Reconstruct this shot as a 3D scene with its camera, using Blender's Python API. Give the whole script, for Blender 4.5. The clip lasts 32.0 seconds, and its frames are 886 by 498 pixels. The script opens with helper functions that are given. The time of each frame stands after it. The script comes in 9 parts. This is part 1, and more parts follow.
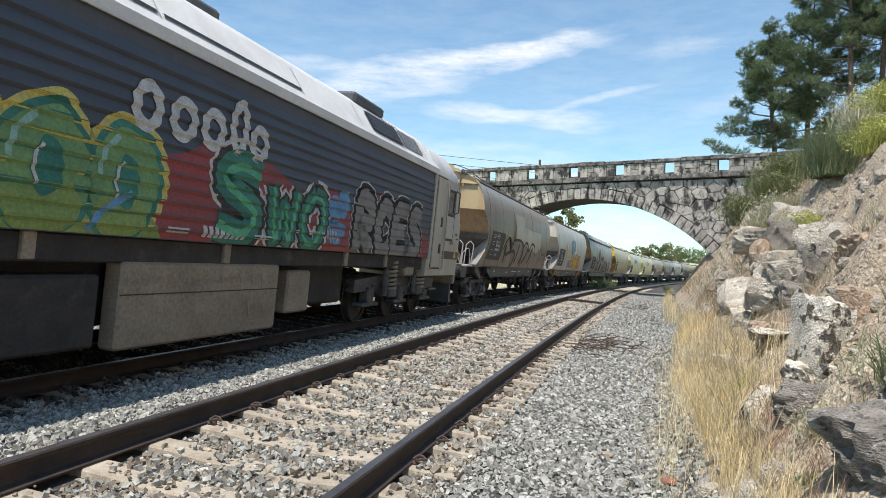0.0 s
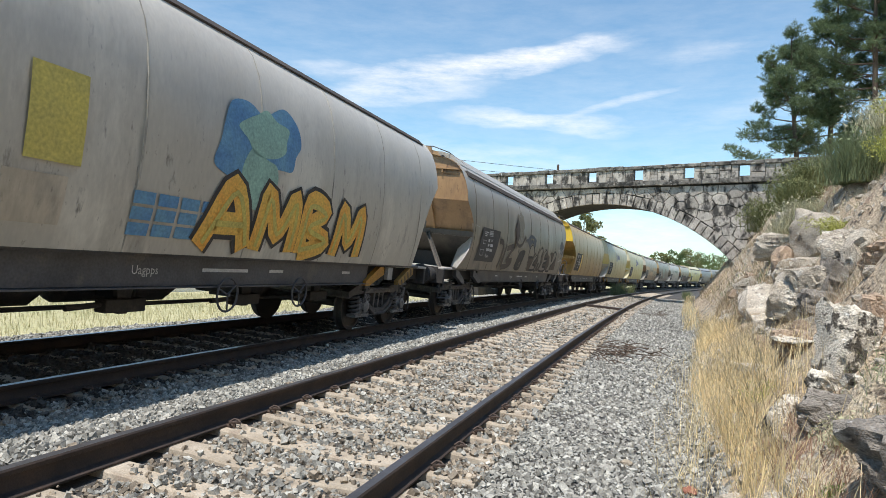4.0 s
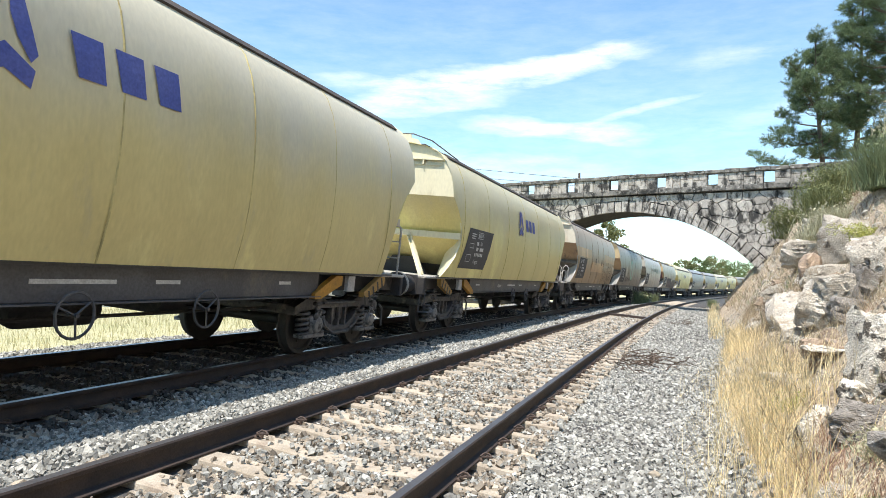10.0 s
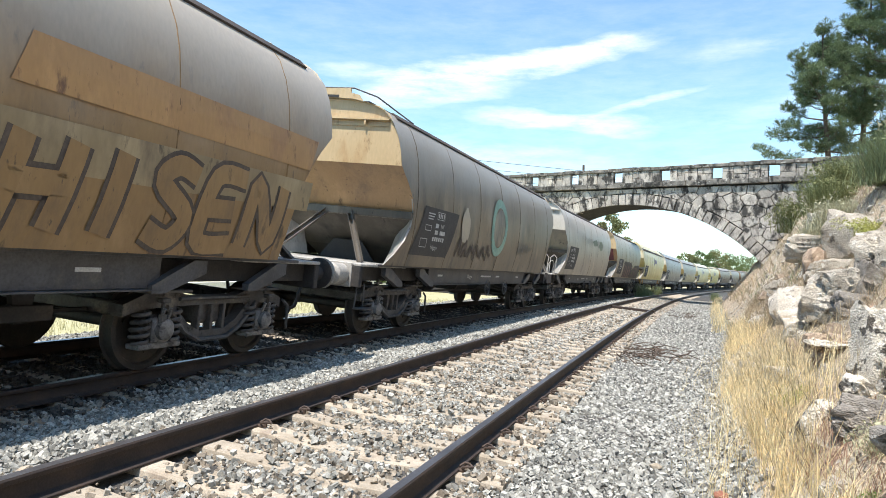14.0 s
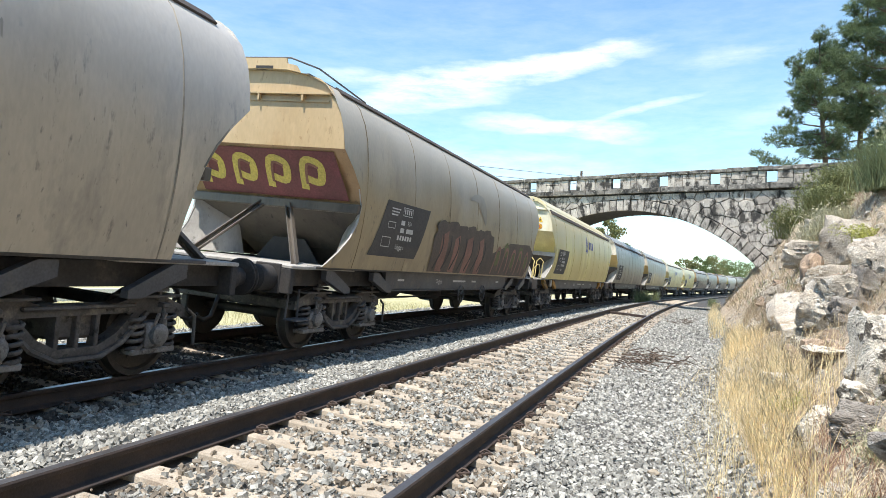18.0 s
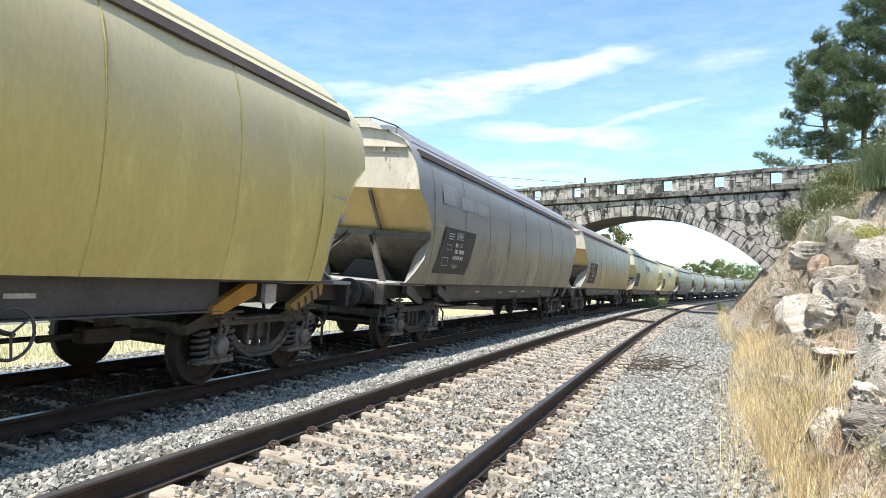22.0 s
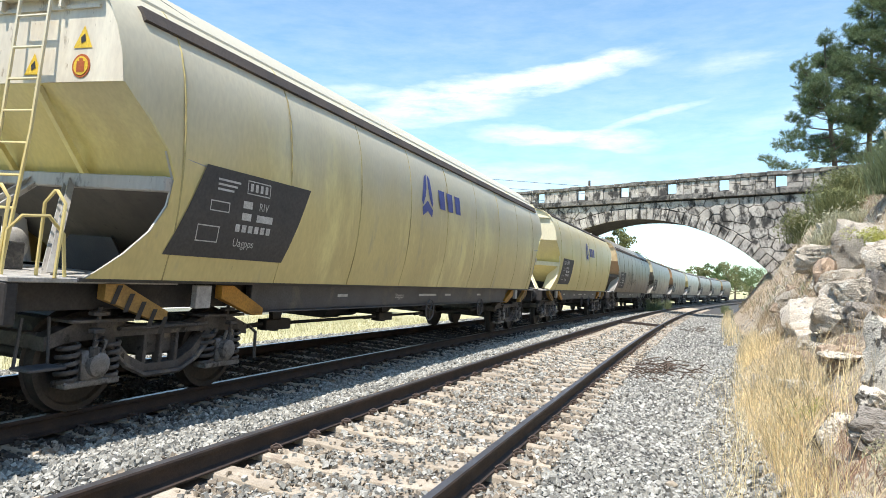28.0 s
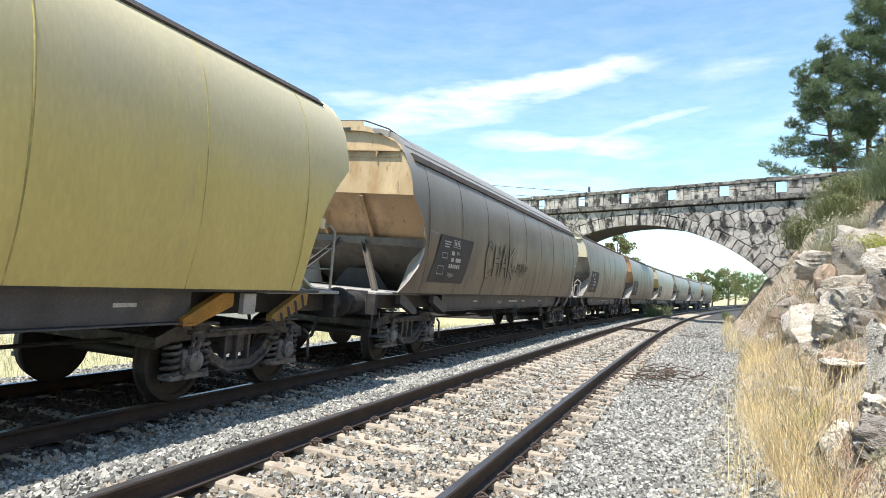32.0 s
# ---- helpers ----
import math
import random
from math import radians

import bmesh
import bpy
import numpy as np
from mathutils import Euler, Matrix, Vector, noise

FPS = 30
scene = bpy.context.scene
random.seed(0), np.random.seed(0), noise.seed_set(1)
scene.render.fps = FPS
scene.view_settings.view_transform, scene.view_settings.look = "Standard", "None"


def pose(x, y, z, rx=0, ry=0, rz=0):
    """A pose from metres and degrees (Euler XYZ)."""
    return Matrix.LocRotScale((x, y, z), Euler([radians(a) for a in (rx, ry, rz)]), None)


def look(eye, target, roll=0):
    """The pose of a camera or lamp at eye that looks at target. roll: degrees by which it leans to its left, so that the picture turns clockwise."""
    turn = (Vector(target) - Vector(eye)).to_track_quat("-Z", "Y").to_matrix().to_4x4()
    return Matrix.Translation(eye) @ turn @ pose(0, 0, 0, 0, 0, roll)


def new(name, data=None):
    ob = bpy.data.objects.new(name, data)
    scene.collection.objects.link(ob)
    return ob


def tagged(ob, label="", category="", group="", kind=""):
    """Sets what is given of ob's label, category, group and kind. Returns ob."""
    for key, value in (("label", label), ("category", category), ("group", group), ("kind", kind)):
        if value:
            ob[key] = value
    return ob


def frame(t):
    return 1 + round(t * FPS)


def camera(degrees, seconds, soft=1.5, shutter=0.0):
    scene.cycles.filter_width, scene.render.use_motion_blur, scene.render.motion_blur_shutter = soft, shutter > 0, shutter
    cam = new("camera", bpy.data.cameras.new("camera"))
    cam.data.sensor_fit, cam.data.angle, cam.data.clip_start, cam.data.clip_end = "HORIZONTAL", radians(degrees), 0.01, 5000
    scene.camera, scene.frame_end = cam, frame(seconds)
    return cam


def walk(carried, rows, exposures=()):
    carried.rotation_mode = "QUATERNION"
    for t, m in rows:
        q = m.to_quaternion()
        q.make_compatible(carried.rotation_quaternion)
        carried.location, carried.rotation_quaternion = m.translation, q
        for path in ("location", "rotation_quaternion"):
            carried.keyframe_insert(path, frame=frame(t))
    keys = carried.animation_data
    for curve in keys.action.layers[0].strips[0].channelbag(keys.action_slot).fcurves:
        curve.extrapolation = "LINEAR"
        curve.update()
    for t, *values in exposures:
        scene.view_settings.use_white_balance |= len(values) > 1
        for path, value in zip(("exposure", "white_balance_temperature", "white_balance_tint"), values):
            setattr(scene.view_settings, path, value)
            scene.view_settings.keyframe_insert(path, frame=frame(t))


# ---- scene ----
cam = camera(66.0, 32.0, 0.75)
PATH = [
    (0, (0.386, -0.672, 1.353), (-0.145, 1.256, 1.387), 2.0),
    (1, (0.385, -0.678, 1.352), (-0.173, 1.243, 1.388), 2.2),
    (2, (0.383, -0.691, 1.35), (-0.178, 1.228, 1.384), 2.3),
    (3, (0.367, -0.684, 1.36), (-0.204, 1.232, 1.398), 2.6),
    (3.5, (0.374, -0.678, 1.358), (-0.202, 1.237, 1.403), 2.5),
    (5.5, (0.351, -0.664, 1.361), (-0.236, 1.248, 1.405), 2.2),
    (6, (0.361, -0.682, 1.368), (-0.225, 1.229, 1.433), 2.0),
    (6.5, (0.353, -0.685, 1.374), (-0.249, 1.221, 1.444), 2.3),
    (7, (0.363, -0.69, 1.37), (-0.26, 1.209, 1.432), 2.1),
    (8, (0.359, -0.7, 1.37), (-0.274, 1.196, 1.425), 2.1),
    (9, (0.355, -0.697, 1.369), (-0.28, 1.199, 1.425), 2.0),
    (10, (0.355, -0.7, 1.369), (-0.285, 1.194, 1.44), 1.9),
    (11, (0.357, -0.706, 1.371), (-0.282, 1.187, 1.44), 2.1),
    (12, (0.354, -0.712, 1.371), (-0.292, 1.179, 1.441), 2.5),
    (13, (0.359, -0.716, 1.369), (-0.287, 1.176, 1.427), 2.4),
    (14, (0.349, -0.708, 1.369), (-0.299, 1.184, 1.414), 2.4),
    (14.5, (0.351, -0.701, 1.364), (-0.3, 1.189, 1.413), 2.4),
    (16.5, (0.349, -0.69, 1.364), (-0.295, 1.203, 1.413), 2.2),
    (17, (0.347, -0.698, 1.372), (-0.3, 1.193, 1.43), 2.3),
    (18, (0.351, -0.697, 1.367), (-0.292, 1.196, 1.428), 2.5),
    (19, (0.343, -0.695, 1.372), (-0.312, 1.194, 1.439), 2.5),
    (20, (0.347, -0.701, 1.368), (-0.308, 1.187, 1.438), 2.0),
    (20.5, (0.348, -0.702, 1.375), (-0.31, 1.185, 1.45), 1.6),
    (21, (0.35, -0.709, 1.376), (-0.307, 1.179, 1.46), 1.4),
    (21.5, (0.353, -0.721, 1.379), (-0.303, 1.166, 1.474), 1.1),
    (22, (0.354, -0.724, 1.377), (-0.305, 1.162, 1.468), 1.0),
    (22.5, (0.347, -0.719, 1.378), (-0.319, 1.165, 1.47), 1.2),
    (23, (0.357, -0.739, 1.381), (-0.313, 1.143, 1.47), 1.2),
    (24, (0.347, -0.728, 1.378), (-0.331, 1.151, 1.464), 1.0),
    (25, (0.349, -0.709, 1.374), (-0.329, 1.171, 1.46), 0.6),
    (25.5, (0.346, -0.699, 1.373), (-0.331, 1.182, 1.452), 0.6),
    (27.5, (0.338, -0.693, 1.38), (-0.336, 1.187, 1.47), 1.1),
    (28, (0.349, -0.702, 1.378), (-0.321, 1.18, 1.477), 1.1),
    (29, (0.343, -0.715, 1.394), (-0.307, 1.174, 1.503), 1.5),
    (30, (0.347, -0.721, 1.393), (-0.3, 1.168, 1.505), 1.6),
    (31, (0.343, -0.709, 1.39), (-0.311, 1.177, 1.508), 1.4),
    (32, (0.338, -0.709, 1.389), (-0.332, 1.172, 1.506), 1.0),
]
EXPOSURES = [(0.0, 0.04, 6720, 12), (3.5, 0.04, 6720, 12), (6.0, 0.18, 6720, 12), (9.0, 0.5, 6720, 12), (32.0, 0.5, 6720, 12)]
walk(cam, [(t, look(eye, target, roll)) for t, eye, target, roll in PATH], EXPOSURES)

# ---- light ----
SUN_WAY = Vector((-0.06, -0.42, 1.0)).normalized()   # towards the sun
elev = math.asin(SUN_WAY.z)
azim = math.atan2(SUN_WAY.x, SUN_WAY.y)

sun_data = bpy.data.lights.new("sun", "SUN")
sun_data.energy, sun_data.angle, sun_data.color = 5.0, radians(0.53), (1.0, 0.955, 0.89)
sun = new("sun", sun_data)
sun.matrix_world = look(SUN_WAY * 60, (0, 0, 0))

world = bpy.data.worlds.new("sky")
scene.world = world
world.use_nodes = True
wn, wl = world.node_tree.nodes, world.node_tree.links
wn.clear()


def wnode(kind, **props):
    n = wn.new(kind)
    for k, v in props.items():
        if k == "operation":
            n.operation = v
        elif k == "blend":
            n.blend_type = v
    return n


sky = wn.new("ShaderNodeTexSky")
sky.sky_type, sky.sun_disc = "NISHITA", False
sky.sun_elevation, sky.sun_rotation = elev, azim
sky.air_density, sky.dust_density, sky.ozone_density = 1.0, 0.35, 1.6
coord = wn.new("ShaderNodeTexCoord")
# thin high cloud: streaks in the plane azimuth / elevation, broken up by noise
sep = wn.new("ShaderNodeSeparateXYZ")
wl.new(coord.outputs["Generated"], sep.inputs[0])
az = wnode("ShaderNodeMath", operation="ARCTAN2")
wl.new(sep.outputs["X"], az.inputs[0]); wl.new(sep.outputs["Y"], az.inputs[1])
el = wnode("ShaderNodeMath", operation="ARCSINE")
wl.new(sep.outputs["Z"], el.inputs[0])
flat = wn.new("ShaderNodeCombineXYZ")
wl.new(az.outputs[0], flat.inputs[0]); wl.new(el.outputs[0], flat.inputs[1])
warp = wn.new("ShaderNodeTexNoise")
warp.inputs["Scale"].default_value, warp.inputs["Detail"].default_value = 9.0, 6.0
stretch = wn.new("ShaderNodeVectorMath"); stretch.operation = "MULTIPLY"
stretch.inputs[1].default_value = (1.0, 4.0, 1.0)
wl.new(flat.outputs[0], stretch.inputs[0]); wl.new(stretch.outputs[0], warp.inputs["Vector"])
# streaks: azimuth, elevation (degrees), half length, half width, tilt, strength
STREAKS = [(-13.5, 16.6, 13, 1.15, 7.0, 0.62), (-7.0, 18.0, 5.5, 0.7, 10, 0.3), (-9.5, 12.0, 8.5, 1.0, -3, 0.5), (-2.5, 13.6, 5, 0.4, 13, 0.32), (-21, 14.2, 9, 1.4, 7, 0.4), (-26, 15.4, 5, 0.8, 3, 0.25),
           (-5.5, 7.0, 3.2, 0.9, -5, 0.6), (0, 3.0, 9, 2.0, 0, 0.35), (-25, 3, 26, 3.0, 2, 0.25), (-14, 9.0, 12, 1.6, -4, 0.2), (4, 17.2, 5, 0.9, 6, 0.16), (-37, 23.6, 3.2, 0.35, 6, 0.3), (8, 13, 7, 1.2, 14, 0.12), (70, 20, 30, 4, 5, 0.5), (150, 24, 34, 5, 0, 0.5), (-110, 18, 25, 4, 3, 0.5), (0, 9, 200, 20, 0, 0.15)]
total = None
for a0, e0, ha, he, tilt, power in STREAKS:
    da = wnode("ShaderNodeMath", operation="SUBTRACT"); da.inputs[1].default_value = radians(a0)
    wl.new(az.outputs[0], da.inputs[0])
    de = wnode("ShaderNodeMath", operation="SUBTRACT"); de.inputs[1].default_value = radians(e0)
    wl.new(el.outputs[0], de.inputs[0])
    slope = wnode("ShaderNodeMath", operation="MULTIPLY_ADD")
    slope.inputs[1].default_value = -math.tan(radians(tilt))
    wl.new(da.outputs[0], slope.inputs[0]); wl.new(de.outputs[0], slope.inputs[2])
    jag = wnode("ShaderNodeMath", operation="MULTIPLY_ADD"); jag.inputs[1].default_value = radians(min(he, 3.0)) * 2.2
    off = wnode("ShaderNodeMath", operation="SUBTRACT"); off.inputs[1].default_value = 0.5
    wl.new(warp.outputs["Fac"], off.inputs[0]); wl.new(off.outputs[0], jag.inputs[0]); wl.new(slope.outputs[0], jag.inputs[2])
    na = wnode("ShaderNodeMath", operation="DIVIDE"); na.inputs[1].default_value = radians(ha); wl.new(da.outputs[0], na.inputs[0])
    ne = wnode("ShaderNodeMath", operation="DIVIDE"); ne.inputs[1].default_value = radians(he); wl.new(jag.outputs[0], ne.inputs[0])
    a2 = wnode("ShaderNodeMath", operation="MULTIPLY"); wl.new(na.outputs[0], a2.inputs[0]); wl.new(na.outputs[0], a2.inputs[1])
    e2 = wnode("ShaderNodeMath", operation="MULTIPLY_ADD"); wl.new(ne.outputs[0], e2.inputs[0]); wl.new(ne.outputs[0], e2.inputs[1]); wl.new(a2.outputs[0], e2.inputs[2])
    fall = wnode("ShaderNodeMath", operation="SUBTRACT"); fall.use_clamp = True; fall.inputs[0].default_value = 1.0; wl.new(e2.outputs[0], fall.inputs[1])
    gain = wnode("ShaderNodeMath", operation="MULTIPLY_ADD"); gain.inputs[1].default_value = power; gain.inputs[2].default_value = 0.0; wl.new(fall.outputs[0], gain.inputs[0])
    if total is not None:
        wl.new(total.outputs[0], gain.inputs[2])
    total = gain
soft = wnode("ShaderNodeMath", operation="MINIMUM"); soft.inputs[1].default_value = 0.92
wisp = wn.new("ShaderNodeTexNoise")
wisp.inputs["Scale"].default_value, wisp.inputs["Detail"].default_value, wisp.inputs["Roughness"].default_value = 13.0, 9.0, 0.68
wl.new(stretch.outputs[0], wisp.inputs["Vector"])
torn = wn.new("ShaderNodeMapRange")
torn.inputs[1].default_value, torn.inputs[2].default_value, torn.inputs[3].default_value, torn.inputs[4].default_value = 0.32, 0.66, 0.35, 1.2
wl.new(wisp.outputs["Fac"], torn.inputs[0])
frayed = wnode("ShaderNodeMath", operation="MULTIPLY")
wl.new(total.outputs[0], frayed.inputs[0]); wl.new(torn.outputs[0], frayed.inputs[1])
wl.new(frayed.outputs[0], soft.inputs[0])
cloud = wn.new("ShaderNodeMixRGB")
cloud.inputs[2].default_value = (8.0, 8.2, 8.4, 1)
clear = wn.new("ShaderNodeMixRGB"); clear.blend_type = "MULTIPLY"
clear.inputs[0].default_value, clear.inputs[2].default_value = 1.0, (0.87, 1.20, 1.25, 1)
wl.new(sky.outputs[0], clear.inputs[1])
wl.new(soft.outputs[0], cloud.inputs[0]); wl.new(clear.outputs[0], cloud.inputs[1])
back = wn.new("ShaderNodeBackground"); back.inputs[1].default_value = 0.142
wl.new(cloud.outputs[0], back.inputs[0])
wout = wn.new("ShaderNodeOutputWorld")
wl.new(back.outputs[0], wout.inputs[0])

# ---- materials ----


def material(name, colour, colour2=None, rough=0.8, metal=0.0, scale=6.0, fine=60.0, bump=0.15, bump_dist=0.01, stretch=(1, 1, 1), mix=0.5, contrast=(0.35, 0.65), spots=None, island=0.0, thing=0.0, grain=0.25, translucent=0.0, dust_sheen=None, shift=37.0):
    """Two colours mixed by a coarse and a fine noise, with bump; spots: (colour, scale, low, high) of stains; island and thing: brightness spread per piece."""
    m = bpy.data.materials.new(name)
    m.use_nodes = True
    n, l = m.node_tree.nodes, m.node_tree.links
    bsdf = n["Principled BSDF"]
    tc = n.new("ShaderNodeTexCoord")
    mp = n.new("ShaderNodeMapping"); mp.inputs["Scale"].default_value = stretch
    l.new(tc.outputs["Object"], mp.inputs[0])
    info = n.new("ShaderNodeObjectInfo")
    add = n.new("ShaderNodeVectorMath"); add.operation = "MULTIPLY_ADD"
    add.inputs[1].default_value = (shift, shift, shift)
    cx = n.new("ShaderNodeCombineXYZ")
    for k in range(3):
        l.new(info.outputs["Random"], cx.inputs[k])
    l.new(cx.outputs[0], add.inputs[0]); l.new(mp.outputs[0], add.inputs[2])
    big = n.new("ShaderNodeTexNoise"); big.inputs["Scale"].default_value, big.inputs["Detail"].default_value = scale, 7.0
    big.inputs["Roughness"].default_value = 0.62
    tiny = n.new("ShaderNodeTexNoise"); tiny.inputs["Scale"].default_value, tiny.inputs["Detail"].default_value = fine, 4.0
    l.new(add.outputs[0], big.inputs["Vector"]); l.new(add.outputs[0], tiny.inputs["Vector"])
    ramp = n.new("ShaderNodeMapRange"); ramp.inputs[1].default_value, ramp.inputs[2].default_value = contrast
    l.new(big.outputs["Fac"], ramp.inputs[0])
    mixer = n.new("ShaderNodeMixRGB")
    c2 = colour2 or tuple(c * 0.72 for c in colour)
    mixer.inputs[1].default_value, mixer.inputs[2].default_value = (*colour, 1), (*c2, 1)
    l.new(ramp.outputs[0], mixer.inputs[0])
    last = mixer
    if spots:
        for sc, s_scale, lo, hi in spots:
            st = n.new("ShaderNodeTexNoise"); st.inputs["Scale"].default_value, st.inputs["Detail"].default_value = s_scale, 8.0
            st.inputs["Roughness"].default_value = 0.66
            l.new(add.outputs[0], st.inputs["Vector"])
            sr = n.new("ShaderNodeMapRange"); sr.inputs[1].default_value, sr.inputs[2].default_value = lo, hi
            l.new(st.outputs["Fac"], sr.inputs[0])
            sm = n.new("ShaderNodeMixRGB"); sm.inputs[2].default_value = (*sc, 1)
            l.new(sr.outputs[0], sm.inputs[0]); l.new(last.outputs[0], sm.inputs[1])
            last = sm
    if dust_sheen:
        # dusty tint, also paled for painted-in sheen: (colour, from height, to height, share)
        dc, z0, z1, share = dust_sheen
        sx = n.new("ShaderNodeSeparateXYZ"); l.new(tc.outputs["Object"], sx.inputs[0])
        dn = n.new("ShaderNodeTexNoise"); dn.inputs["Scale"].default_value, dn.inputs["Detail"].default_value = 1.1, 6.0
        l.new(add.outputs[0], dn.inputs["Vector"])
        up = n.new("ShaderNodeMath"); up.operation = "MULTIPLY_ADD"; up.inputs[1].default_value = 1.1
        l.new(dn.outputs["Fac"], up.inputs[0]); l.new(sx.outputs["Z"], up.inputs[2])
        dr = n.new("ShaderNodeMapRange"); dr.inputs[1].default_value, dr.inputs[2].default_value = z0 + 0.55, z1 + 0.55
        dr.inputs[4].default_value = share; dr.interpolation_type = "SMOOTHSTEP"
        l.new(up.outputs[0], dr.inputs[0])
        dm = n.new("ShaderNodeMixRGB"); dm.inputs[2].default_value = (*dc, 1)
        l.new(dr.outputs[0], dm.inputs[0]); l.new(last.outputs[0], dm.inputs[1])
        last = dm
    hsv = n.new("ShaderNodeHueSaturation")
    l.new(last.outputs[0], hsv.inputs["Color"])
    val = n.new("ShaderNodeMapRange"); val.inputs[1].default_value, val.inputs[2].default_value = 0.25, 0.75
    val.inputs[3].default_value, val.inputs[4].default_value = 1.0 - grain, 1.0 + grain
    l.new(tiny.outputs["Fac"], val.inputs[0])
    value = val
    for spread, source in ((island, "geo"), (thing, "obj")):
        if spread:
            if source == "geo":
                g = n.new("ShaderNodeNewGeometry"); out = g.outputs["Random Per Island"]
            else:
                out = info.outputs["Random"]
            r = n.new("ShaderNodeMapRange"); r.inputs[3].default_value, r.inputs[4].default_value = 1.0 - spread, 1.0 + spread
            l.new(out, r.inputs[0])
            mul = n.new("ShaderNodeMath"); mul.operation = "MULTIPLY"
            l.new(value.outputs[0], mul.inputs[0]); l.new(r.outputs[0], mul.inputs[1])
            value = mul
    l.new(value.outputs[0], hsv.inputs["Value"])
    l.new(hsv.outputs[0], bsdf.inputs["Base Color"])
    bsdf.inputs["Roughness"].default_value, bsdf.inputs["Metallic"].default_value = rough, metal
    if bump:
        b = n.new("ShaderNodeBump"); b.inputs["Strength"].default_value, b.inputs["Distance"].default_value = bump, bump_dist
        sumn = n.new("ShaderNodeMath"); sumn.operation = "ADD"
        l.new(big.outputs["Fac"], sumn.inputs[0]); l.new(tiny.outputs["Fac"], sumn.inputs[1])
        l.new(sumn.outputs[0], b.inputs["Height"]); l.new(b.outputs[0], bsdf.inputs["Normal"])
    if translucent:
        out = n["Material Output"]
        tr = n.new("ShaderNodeBsdfTranslucent"); l.new(hsv.outputs[0], tr.inputs[0])
        mx = n.new("ShaderNodeMixShader"); mx.inputs[0].default_value = translucent
        l.new(bsdf.outputs[0], mx.inputs[1]); l.new(tr.outputs[0], mx.inputs[2]); l.new(mx.outputs[0], out.inputs[0])
    return m


# bed kept near black to paint in shade between the loose stones
M_BALLASTSHADE = material("ballast", (0.085, 0.08, 0.074), (0.05, 0.048, 0.045), 0.95, scale=9, fine=90, bump=0.6, bump_dist=0.02, grain=0.4)
M_STONES = material("ballast_stone", (0.43, 0.425, 0.385), (0.19, 0.19, 0.173), 0.9, scale=14, fine=120, island=0.5, bump=0.3)
M_STONETAN = material("rust_dusted_stone", (0.35, 0.30, 0.235), (0.16, 0.135, 0.105), 0.92, scale=14, fine=120, island=0.5, bump=0.3)
M_DARKSTONES = material("dark_ballast_stone", (0.10, 0.088, 0.075), (0.05, 0.045, 0.04), 0.85, scale=14, fine=120, island=0.5, bump=0.3)
M_RAIL = material("rail_side", (0.035, 0.028, 0.026), (0.06, 0.042, 0.034), 0.75, scale=5, fine=80, metal=0.2)
M_RAILTOP = material("rail_top_shiny", (0.34, 0.34, 0.35), (0.2, 0.2, 0.21), 0.3, metal=1.0, scale=3, fine=40, bump=0.02)
M_RAILTOP2 = material("rail_top_dull", (0.13, 0.13, 0.14), (0.09, 0.085, 0.085), 0.5, metal=0.55, scale=3, fine=60, bump=0.05)
M_SLEEPER = material("concrete_sleeper", (0.46, 0.40, 0.32), (0.34, 0.29, 0.225), 0.92, scale=7, fine=90, thing=0.14, spots=[((0.30, 0.24, 0.19), 3.5, 0.56, 0.7)])
M_CLIP = material("clip_rust", (0.10, 0.07, 0.055), (0.06, 0.042, 0.035), 0.8, scale=20, fine=120)
M_EARTH = material("earth", (0.53, 0.43, 0.31), (0.36, 0.285, 0.205), 0.97, scale=2.2, fine=34, bump=0.9, bump_dist=0.06, spots=[((0.54, 0.46, 0.33), 1.1, 0.52, 0.62), ((0.33, 0.20, 0.14), 1.5, 0.57, 0.68), ((0.12, 0.092, 0.07), 5.5, 0.57, 0.65), ((0.55, 0.50, 0.42), 9.0, 0.60, 0.66)], grain=0.45)
M_FIELD = material("field_grass", (0.50, 0.455, 0.27), (0.39, 0.37, 0.195), 0.95, scale=0.5, fine=16, bump=0.5, bump_dist=0.04, grain=0.4)
M_ROCK = material("granite", (0.70, 0.63, 0.52), (0.47, 0.41, 0.33), 0.93, scale=3.4, fine=55, bump=0.9, bump_dist=0.06, spots=[((0.42, 0.32, 0.21), 2.2, 0.55, 0.70), ((0.15, 0.13, 0.11), 4.6, 0.58, 0.66), ((0.74, 0.70, 0.61), 8.0, 0.57, 0.62), ((0.12, 0.105, 0.085), 11.0, 0.62, 0.68)], thing=0.18, grain=0.35)
M_STONEWALL = material("bridge_stone", (0.50, 0.46, 0.40), (0.33, 0.30, 0.265), 0.93, scale=2.2, fine=30, bump=0.7, bump_dist=0.03, stretch=(1, 1, 0.6), spots=[((0.045, 0.042, 0.038), 1.6, 0.48, 0.58), ((0.15, 0.14, 0.125), 4.5, 0.57, 0.66), ((0.70, 0.67, 0.61), 3.5, 0.60, 0.7)], thing=0.22, grain=0.3, shift=0.0)
M_STONEDARK = material("weathered_coping", (0.27, 0.25, 0.22), (0.10, 0.095, 0.085), 0.95, scale=2.8, fine=30, bump=0.6, bump_dist=0.03, spots=[((0.035, 0.034, 0.031), 2.0, 0.50, 0.60), ((0.56, 0.54, 0.49), 5.0, 0.59, 0.68)], thing=0.2, shift=0.0)
M_JOINT = material("dark_joint", (0.03, 0.028, 0.025), (0.06, 0.055, 0.05), 0.98, scale=3, fine=30, bump=0.3)
